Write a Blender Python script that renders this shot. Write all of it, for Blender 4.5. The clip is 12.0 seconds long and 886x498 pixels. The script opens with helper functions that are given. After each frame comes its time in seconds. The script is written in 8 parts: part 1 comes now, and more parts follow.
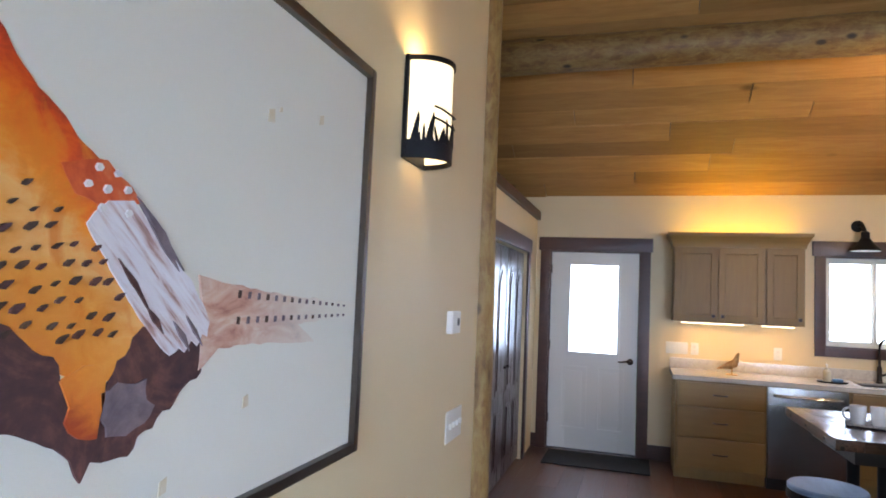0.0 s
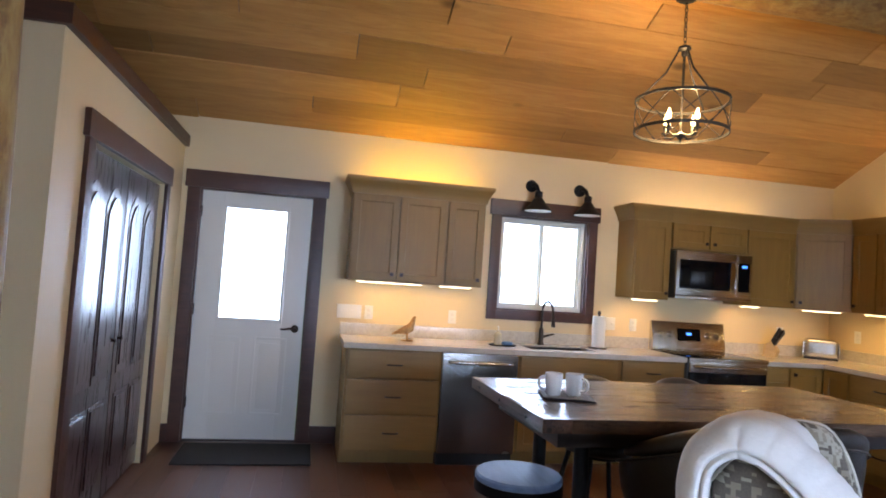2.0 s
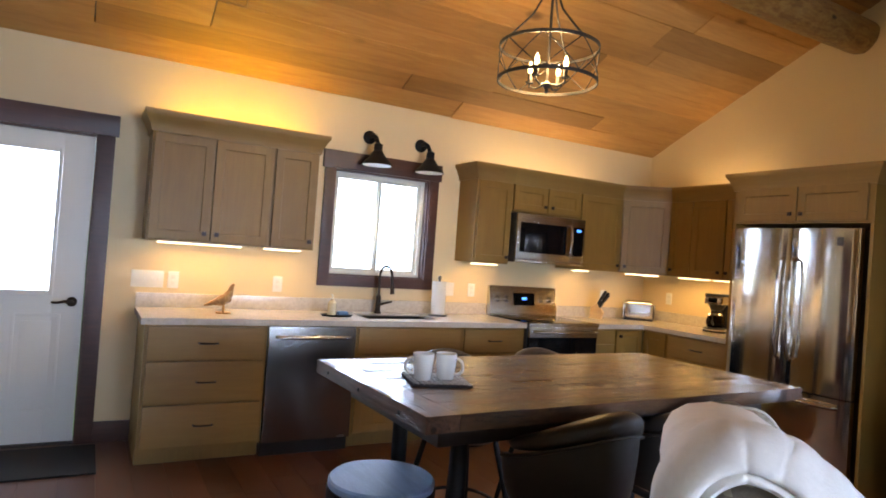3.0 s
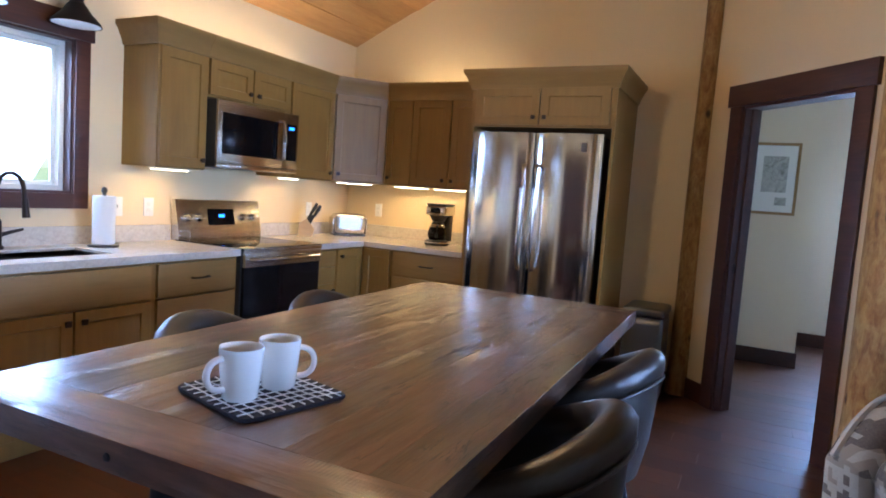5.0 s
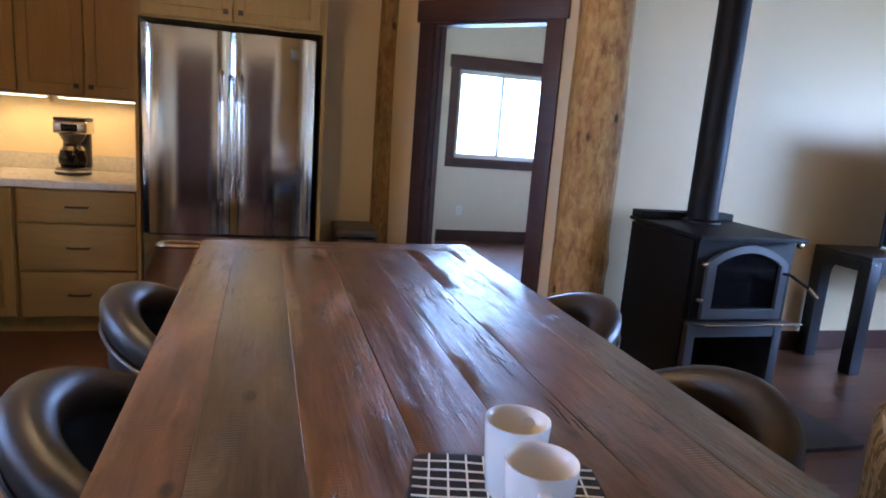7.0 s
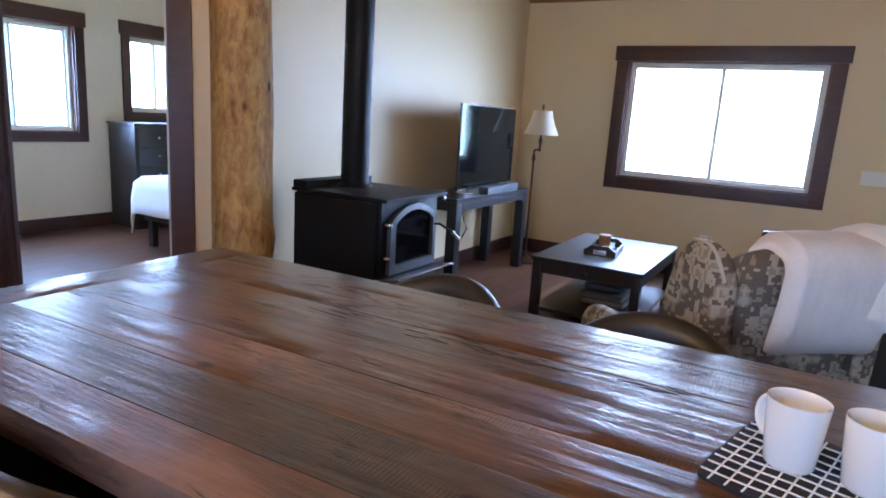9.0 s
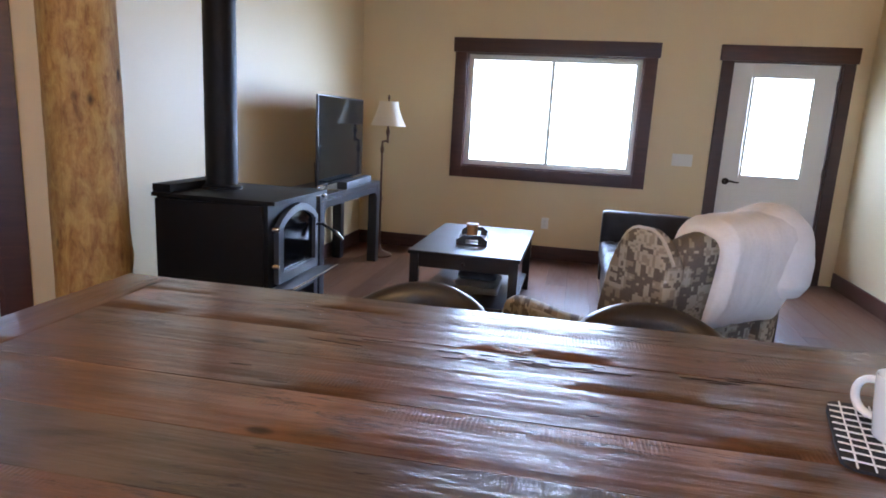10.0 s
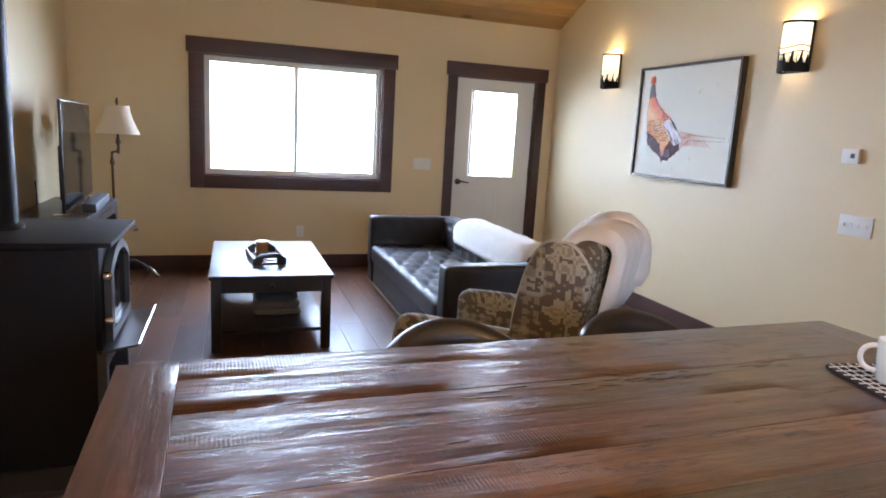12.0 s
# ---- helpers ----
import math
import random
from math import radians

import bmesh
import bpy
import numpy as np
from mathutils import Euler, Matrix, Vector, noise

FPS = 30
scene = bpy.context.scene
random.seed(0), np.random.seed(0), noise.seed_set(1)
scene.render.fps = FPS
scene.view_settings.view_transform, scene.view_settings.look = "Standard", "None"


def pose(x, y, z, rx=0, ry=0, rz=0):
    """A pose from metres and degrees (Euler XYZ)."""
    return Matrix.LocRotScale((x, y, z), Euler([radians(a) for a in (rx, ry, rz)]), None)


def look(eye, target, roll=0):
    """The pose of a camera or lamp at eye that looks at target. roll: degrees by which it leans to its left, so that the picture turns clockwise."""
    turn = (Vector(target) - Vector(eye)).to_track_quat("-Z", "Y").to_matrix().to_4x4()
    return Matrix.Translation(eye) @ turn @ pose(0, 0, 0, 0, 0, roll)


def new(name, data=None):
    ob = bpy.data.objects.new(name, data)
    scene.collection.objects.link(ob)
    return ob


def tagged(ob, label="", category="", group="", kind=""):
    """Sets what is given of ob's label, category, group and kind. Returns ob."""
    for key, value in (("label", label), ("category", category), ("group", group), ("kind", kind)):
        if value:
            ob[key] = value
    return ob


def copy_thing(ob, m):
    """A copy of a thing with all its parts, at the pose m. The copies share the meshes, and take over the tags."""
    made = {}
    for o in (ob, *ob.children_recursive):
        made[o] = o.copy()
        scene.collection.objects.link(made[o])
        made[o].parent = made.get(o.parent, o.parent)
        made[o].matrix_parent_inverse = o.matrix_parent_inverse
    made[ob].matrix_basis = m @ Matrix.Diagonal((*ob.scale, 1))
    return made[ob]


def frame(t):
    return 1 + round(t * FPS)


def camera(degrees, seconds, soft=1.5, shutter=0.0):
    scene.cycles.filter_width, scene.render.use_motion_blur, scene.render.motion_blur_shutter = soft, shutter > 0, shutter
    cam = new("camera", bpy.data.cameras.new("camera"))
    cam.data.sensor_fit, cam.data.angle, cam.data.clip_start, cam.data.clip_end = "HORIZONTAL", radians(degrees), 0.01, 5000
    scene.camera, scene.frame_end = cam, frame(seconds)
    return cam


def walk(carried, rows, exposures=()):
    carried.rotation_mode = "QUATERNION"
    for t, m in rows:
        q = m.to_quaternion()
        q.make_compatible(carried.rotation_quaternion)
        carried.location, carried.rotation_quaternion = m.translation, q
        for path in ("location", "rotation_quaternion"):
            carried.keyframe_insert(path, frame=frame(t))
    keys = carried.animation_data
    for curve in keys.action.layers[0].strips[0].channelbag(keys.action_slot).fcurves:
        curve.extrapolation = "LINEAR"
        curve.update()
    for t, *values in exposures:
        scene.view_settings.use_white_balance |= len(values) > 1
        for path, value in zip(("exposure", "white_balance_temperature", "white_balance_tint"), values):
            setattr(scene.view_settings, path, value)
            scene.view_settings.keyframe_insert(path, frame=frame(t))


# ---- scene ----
cam = camera(70.4, 12.0, soft=1.8)
PATH = [
    (0, (0.410, 0.834, 1.555), (-0.182, 2.739, 1.693), 2.5),
    (0.5, (0.344, 1.150, 1.548), (-0.016, 3.113, 1.677), 3.4),
    (1, (0.390, 1.428, 1.500), (0.246, 3.419, 1.629), 3.7),
    (1.5, (0.42, 1.804, 1.474), (0.55, 3.796, 1.587), 3.8),
    (2, (0.435, 2.114, 1.427), (0.848, 4.069, 1.526), 3.9),
    (2.5, (0.426, 2.434, 1.428), (1.131, 4.305, 1.488), 4.2),
    (3, (0.431, 2.742, 1.411), (1.412, 4.484, 1.435), 4.2),
    (3.2, (0.456, 2.883, 1.407), (1.532, 4.568, 1.41), 4.0),
    (5, (0.711, 4.047, 1.347), (2.494, 4.936, 1.17), 4.0),
    (5.5, (0.787, 4.358, 1.337), (2.683, 4.949, 1.098), 3.8),
    (6, (0.87, 4.649, 1.34), (2.832, 4.9, 1.042), 3.8),
    (6.5, (0.924, 4.928, 1.364), (2.889, 4.806, 1.011), 4.3),
    (7, (1.013, 5.191, 1.385), (2.908, 4.682, 0.998), 4.4),
    (7.5, (1.196, 5.391, 1.379), (2.935, 4.487, 0.979), 4.5),
    (7.7, (1.265, 5.46, 1.39), (2.922, 4.419, 0.978), 4.0),
    (9.3, (1.869, 5.903, 1.389), (2.658, 4.109, 0.99), 3.6),
    (9.5, (1.964, 5.89, 1.373), (2.641, 4.05, 0.977), 3.4),
    (10, (2.215, 5.919, 1.378), (2.611, 4.001, 0.973), 3.1),
    (10.5, (2.482, 5.926, 1.375), (2.592, 3.97, 0.971), 3.3),
    (11, (2.72, 5.909, 1.39), (2.568, 3.958, 0.98), 3.2),
    (11.5, (2.953, 5.908, 1.417), (2.548, 3.99, 1.019), 3.3),
    (12, (3.15, 5.869, 1.44), (2.515, 4.008, 1.079), 3.3),
]
# exposure rows: seconds, stops, kelvin, tint
walk(cam, [(t, look(eye, target, roll)) for t, eye, target, roll in PATH], [(0.0, -0.45, 7300, 10), (1.0, -0.57, 6600, 10), (2.0, -0.47, 7050, 10), (3.0, -0.30, 7500, 10), (5.0, 0.0, 5350, 10), (7.0, -0.03, 5450, 10), (9.5, -0.03, 6200, 10), (12.0, -0.05, 7300, 10)])

# ---- light ----
world = bpy.data.worlds.new("world")
scene.world = world
world.use_nodes = True
SKY = world.node_tree.nodes.new("ShaderNodeTexSky")
SKY.sky_type = "NISHITA"
SKY.sun_disc = False
SKY.sun_elevation = radians(52)
SKY.sun_rotation = radians(-90)
world.node_tree.nodes["Background"].inputs[1].default_value = 0.15
world.node_tree.links.new(SKY.outputs[0], world.node_tree.nodes["Background"].inputs[0])


def lamp(name, kind, m, power, colour=(1, 1, 1), size=0.1, size_y=0.0, spot=0.0, spread=170.0):
    data = bpy.data.lights.new(name, kind)
    data.energy, data.color = power, colour
    if kind == "AREA":
        data.size = size
        data.spread = radians(spread)
        if size_y:
            data.shape, data.size_y = "RECTANGLE", size_y
    elif kind == "SUN":
        data.angle = size
    else:
        data.shadow_soft_size = size
    if kind == "SPOT":
        data.spot_size, data.spot_blend = radians(spot), 0.6
    ob = new(name, data)
    ob.matrix_basis = m
    return ob


SUN = 3.0
DAY = (0.45, 0.62, 1.0)
LAWN = (0.92, 1.0, 0.62)
lamp("sun", "SUN", look((-6, 0, 8), (0, 0, 0)), SUN, (1.0, 0.95, 0.88), radians(0.5))
# sky light standing in the openings: each lamp leans out at its foot and shines in and down, as the sky does
LEAN = 45.0


def sky_light(place, x0, x1, z0, z1, power, grass, colour=DAY):
    """place turns a local wall (x along it, -y into the room) into the world."""
    h = (z1 - z0 + 0.25) / math.cos(radians(LEAN))
    w = x1 - x0 + 0.7
    low = -h * math.sin(radians(LEAN))
    m = place @ Matrix.Translation(((x0 + x1) / 2, 0.155 - low / 2, z1 - h / 2 * math.cos(radians(LEAN)))) @ pose(0, 0, 0, 90 - LEAN, 0, 180)
    lamp("window_light", "AREA", m, power * w * h, colour, w, h, spread=160)
    # light thrown up by the sunlit grass
    m = place @ Matrix.Translation(((x0 + x1) / 2, 0.175 - low / 2, z0 + h / 2 * math.cos(radians(LEAN)))) @ pose(0, 0, 0, 90 + LEAN, 0, 180)
    lamp("grass_light", "AREA", m, grass * w * h, LAWN, w, h, spread=150)


NORTH = Matrix.Translation((0, 7.52, 0))
SOUTH = Matrix.Translation((0, -0.58, 0)) @ pose(0, 0, 0, 0, 0, 180)
EAST = Matrix.Translation((8.31, 0, 0)) @ pose(0, 0, 0, 0, 0, -90)
sky_light(SOUTH, -3.40, -1.70, 0.90, 2.12, 132, 9)
sky_light(SOUTH, -0.75, -0.12, 0.95, 2.0, 130, 10)
sky_light(NORTH, 2.06, 2.97, 1.15, 2.12, 60, 2)
sky_light(NORTH, -0.30, 0.28, 0.95, 2.0, 75, 3)
sky_light(EAST, -3.35, -2.0, 0.95, 2.12, 150, 10, (0.38, 0.57, 1.0))
sky_light(EAST, -1.45, -0.75, 1.15, 2.12, 80, 8, (0.38, 0.57, 1.0))

# ---- materials ----
def nodes_of(name):
    m = bpy.data.materials.new(name)
    m.use_nodes = True
    t = m.node_tree
    return m, t, t.nodes["Principled BSDF"]


def ramp(t, stops, interp="LINEAR"):
    r = t.nodes.new("ShaderNodeValToRGB")
    r.color_ramp.interpolation = interp
    e = r.color_ramp.elements
    while len(e) < len(stops):
        e.new(0.5)
    for el, (p, c) in zip(e, stops):
        el.position, el.color = p, (*c, 1)
    return r


def coords(t, scale, kind="Object", spread=0.0):
    """Texture coordinates, scaled; spread shifts them from object to object."""
    c = t.nodes.new("ShaderNodeTexCoord")
    mp = t.nodes.new("ShaderNodeMapping")
    mp.inputs["Scale"].default_value = scale
    t.links.new(c.outputs[kind], mp.inputs[0])
    if spread:
        info = t.nodes.new("ShaderNodeObjectInfo")
        mul = t.nodes.new("ShaderNodeMath")
        mul.operation, mul.inputs[1].default_value = "MULTIPLY", spread
        t.links.new(info.outputs["Random"], mul.inputs[0])
        t.links.new(mul.outputs[0], mp.inputs["Location"])
    return mp.outputs[0]


def noise_tex(t, vec, scale, detail=6, rough=0.6, distort=0.0):
    n = t.nodes.new("ShaderNodeTexNoise")
    n.inputs["Scale"].default_value, n.inputs["Detail"].default_value = scale, detail
    n.inputs["Roughness"].default_value, n.inputs["Distortion"].default_value = rough, distort
    t.links.new(vec, n.inputs["Vector"])
    return n.outputs["Fac"]


def mixed(t, fac, a, b, mode="MIX"):
    """Mix two colours; a and b are tuples or sockets, fac a number or socket."""
    n = t.nodes.new("ShaderNodeMix")
    n.data_type, n.blend_type = "RGBA", mode
    for key, v in (("Factor", fac), ("A", a), ("B", b)):
        s = [i for i in n.inputs if i.name == key and i.type == ("VALUE" if key == "Factor" else "RGBA")][0]
        if isinstance(v, (int, float)):
            s.default_value = v
        elif isinstance(v, tuple):
            s.default_value = (*v, 1)
        else:
            t.links.new(v, s)
    return [o for o in n.outputs if o.type == "RGBA"][0]


def bumped(t, p, height, strength, distance=0.01):
    b = t.nodes.new("ShaderNodeBump")
    b.inputs["Strength"].default_value, b.inputs["Distance"].default_value = strength, distance
    t.links.new(height, b.inputs["Height"])
    t.links.new(b.outputs[0], p.inputs["Normal"])


def span(t, v, lo, hi):
    m = t.nodes.new("ShaderNodeMapRange")
    m.inputs["To Min"].default_value, m.inputs["To Max"].default_value = lo, hi
    t.links.new(v, m.inputs["Value"])
    return m.outputs[0]


def plain(name, colour, rough=0.5, metal=0.0, vary=0.12, fine=60.0, coarse=3.0, bump=0.1, spec=0.5, coat=0.0):
    """A surface with coarse and fine unevenness in colour, gloss and relief."""
    m, t, p = nodes_of(name)
    v = coords(t, (1, 1, 1))
    a, b = noise_tex(t, v, coarse, 4), noise_tex(t, v, fine, 5)
    dark = tuple(c * (1 - vary) for c in colour)
    light = tuple(min(1.0, c * (1 + vary)) for c in colour)
    c1 = mixed(t, a, dark, light)
    c2 = mixed(t, b, tuple(c * (1 - vary * 0.6) for c in colour), light)
    t.links.new(mixed(t, 0.4, c1, c2), p.inputs["Base Color"])
    t.links.new(span(t, a, max(0.02, rough - 0.08), min(1.0, rough + 0.08)), p.inputs["Roughness"])
    p.inputs["Metallic"].default_value = metal
    p.inputs["Specular IOR Level"].default_value = spec
    p.inputs["Coat Weight"].default_value = coat
    if bump:
        bumped(t, p, b, bump, 0.002)
    return m


def wood(name, tones, scale=(1.0, 14.0, 14.0), rough=0.5, bump=0.25, knots=0.0, spread=40.0, coat=0.0, island=False, grain=9.0, streak=0.35, differ=0.85):
    """Planks with grain along x, from dark to light tones, that differ from piece to piece."""
    m, t, p = nodes_of(name)
    v = coords(t, scale, spread=spread)
    g = noise_tex(t, v, grain * 0.35, 8, 0.62, 0.9)
    f = noise_tex(t, coords(t, (scale[0] * 2, scale[1] * 5, scale[2] * 5), spread=spread), grain, 4, 0.7)
    col = ramp(t, [(0.25, tones[0]), (0.5, tones[1]), (0.75, tones[2])])
    t.links.new(g, col.inputs[0])
    if island:
        src = t.nodes.new("ShaderNodeNewGeometry").outputs["Random Per Island"]
    else:
        src = t.nodes.new("ShaderNodeObjectInfo").outputs["Random"]
    tone = ramp(t, [(0.0, (0.55, 0.52, 0.50)), (0.35, (0.88, 0.86, 0.84)), (0.7, (1.0, 1.0, 1.0)), (1.0, (1.25, 1.18, 1.08))])
    t.links.new(src, tone.inputs[0])
    c = mixed(t, differ, col.outputs[0], tone.outputs[0], "MULTIPLY")
    c = mixed(t, span(t, f, 0.0, streak), c, tuple(x * 0.45 for x in tones[0]))
    if knots:
        vo = t.nodes.new("ShaderNodeTexVoronoi")
        vo.inputs["Scale"].default_value = knots
        t.links.new(coords(t, (0.55, 1, 1), spread=spread), vo.inputs["Vector"])
        kr = ramp(t, [(0.0, (1, 1, 1)), (0.05, (0.8, 0.8, 0.8)), (0.11, (0, 0, 0))])
        t.links.new(vo.outputs["Distance"], kr.inputs[0])
        c = mixed(t, kr.outputs[0], c, tuple(x * 0.3 for x in tones[0]))
    t.links.new(c, p.inputs["Base Color"])
    t.links.new(span(t, g, max(0.05, rough - 0.12), min(1, rough + 0.15)), p.inputs["Roughness"])
    p.inputs["Coat Weight"].default_value = coat
    p.inputs["Coat Roughness"].default_value = 0.3
    bumped(t, p, f, bump, 0.004)
    return m


def glow(name, colour, strength):
    m, t, p = nodes_of(name)
    p.inputs["Base Color"].default_value = (*colour, 1)
    p.inputs["Emission Color"].default_value = (*colour, 1)
    p.inputs["Emission Strength"].default_value = strength
    return m


def glass(name, colour=(1, 1, 1), rough=0.0):
    m, t, p = nodes_of(name)
    p.inputs["Base Color"].default_value = (*colour, 1)
    p.inputs["Transmission Weight"].default_value, p.inputs["Roughness"].default_value = 1.0, rough
    p.inputs["IOR"].default_value = 1.45
    return m


def granite(name, light, mid, dark):
    m, t, p = nodes_of(name)
    v = coords(t, (1, 1, 1))
    a, b = noise_tex(t, v, 55, 8, 0.75), noise_tex(t, v, 7, 6, 0.6, 1.5)
    c = ramp(t, [(0.33, dark), (0.45, mid), (0.58, light), (0.75, tuple(min(1, x * 1.12) for x in light))])
    t.links.new(mixed(t, 0.35, a, b), c.inputs[0])
    t.links.new(c.outputs[0], p.inputs["Base Color"])
    p.inputs["Roughness"].default_value = 0.18
    return m


def kilim(name, pale, mid, dark):
    """Woven cloth with stepped diamonds and jagged bands."""
    m, t, p = nodes_of(name)
    v = coords(t, (1, 1, 1))
    s = t.nodes.new("ShaderNodeVectorMath")
    s.operation = "SNAP"
    s.inputs[1].default_value = (0.011, 9.0, 0.008)
    turn = t.nodes.new("ShaderNodeMapping")
    turn.inputs["Rotation"].default_value, turn.inputs["Location"].default_value = (0, 0, math.pi / 4), (0, 4, 0)
    turn.inputs["Scale"].default_value = (1.4, 1.4, 1)
    t.links.new(v, turn.inputs[0])
    t.links.new(turn.outputs[0], s.inputs[0])
    warp = t.nodes.new("ShaderNodeTexNoise")
    warp.inputs["Scale"].default_value, warp.inputs["Detail"].default_value = 6.5, 3.0
    t.links.new(s.outputs[0], warp.inputs["Vector"])
    sep = t.nodes.new("ShaderNodeSeparateXYZ")
    t.links.new(s.outputs[0], sep.inputs[0])

    def fold(sock, size):
        n = t.nodes.new("ShaderNodeMath")
        n.operation, n.inputs[1].default_value = "PINGPONG", size
        t.links.new(sock, n.inputs[0])
        return n.outputs[0]

    def add(a, b, op="ADD"):
        n = t.nodes.new("ShaderNodeMath")
        n.operation = op
        t.links.new(a, n.inputs[0])
        if isinstance(b, float):
            n.inputs[1].default_value = b
        else:
            t.links.new(b, n.inputs[1])
        return n.outputs[0]

    big = add(fold(sep.outputs[0], 0.13), fold(sep.outputs[2], 0.10))
    jag = add(fold(sep.outputs[0], 0.024), fold(sep.outputs[2], 0.020))
    field = add(add(add(add(big, 0.55, "MULTIPLY"), add(jag, 1.1, "MULTIPLY")), add(warp.outputs["Fac"], 0.26, "MULTIPLY")), 2.6, "MULTIPLY")
    r = ramp(t, [(0.0, pale), (0.24, dark), (0.33, pale), (0.40, mid), (0.45, pale), (0.51, dark), (0.60, mid), (0.65, pale), (0.73, dark), (0.82, mid)], "CONSTANT")
    t.links.new(field, r.inputs[0])
    f = noise_tex(t, v, 260, 3)
    t.links.new(mixed(t, span(t, f, 0.0, 0.6), r.outputs[0], mid), p.inputs["Base Color"])
    p.inputs["Roughness"].default_value = 0.9
    bumped(t, p, f, 0.4, 0.002)
    return m


def log_skin(name, axis, shade=1.0):
    """Peeled log: honey wood, paler scraped patches, reddish streaks, dark knots."""
    m, t, p = nodes_of(name)
    lo, hi = ((9, 9, 1.6), (9, 9, 4.2)) if axis == "z" else ((1.6, 9, 9), (4.2, 9, 9))
    g = noise_tex(t, coords(t, lo, spread=30), 3.0, 8, 0.65, 0.35)
    patch = noise_tex(t, coords(t, hi, spread=30), 2.4, 7, 0.68, 0.5)
    fine = noise_tex(t, coords(t, tuple(4 * q for q in lo), spread=30), 4, 5, 0.7)
    base = ramp(t, [(0.28, (0.20, 0.085, 0.025)), (0.42, (0.42, 0.21, 0.06)), (0.58, (0.58, 0.34, 0.10)), (0.75, (0.68, 0.46, 0.18))])
    t.links.new(g, base.inputs[0])
    pr = ramp(t, [(0.44, (0, 0, 0)), (0.62, (0.8, 0.8, 0.8))])
    t.links.new(patch, pr.inputs[0])
    c = mixed(t, pr.outputs[0], base.outputs[0], (0.78, 0.56, 0.21))
    dr = ramp(t, [(0.30, (0.6, 0.6, 0.6)), (0.42, (0, 0, 0))])
    t.links.new(patch, dr.inputs[0])
    c = mixed(t, dr.outputs[0], c, (0.12, 0.048, 0.015))
    c = mixed(t, span(t, fine, 0.0, 0.5), c, (0.22, 0.105, 0.035))
    vo = t.nodes.new("ShaderNodeTexVoronoi")
    vo.inputs["Scale"].default_value = 4.6
    t.links.new(coords(t, (1.4, 1.4, 0.8) if axis == "z" else (0.8, 1.4, 1.4), spread=30), vo.inputs["Vector"])
    kr = ramp(t, [(0.0, (1, 1, 1)), (0.08, (0.9, 0.9, 0.9)), (0.15, (0, 0, 0))])
    t.links.new(vo.outputs["Distance"], kr.inputs[0])
    c = mixed(t, kr.outputs[0], c, (0.035, 0.016, 0.009))
    c = mixed(t, 1.0, c, (shade, shade * 0.97, shade * 0.94), "MULTIPLY")
    t.links.new(c, p.inputs["Base Color"])
    t.links.new(span(t, patch, 0.35, 0.75), p.inputs["Roughness"])
    bumped(t, p, mixed(t, 0.5, fine, patch), 0.5, 0.01)
    return m


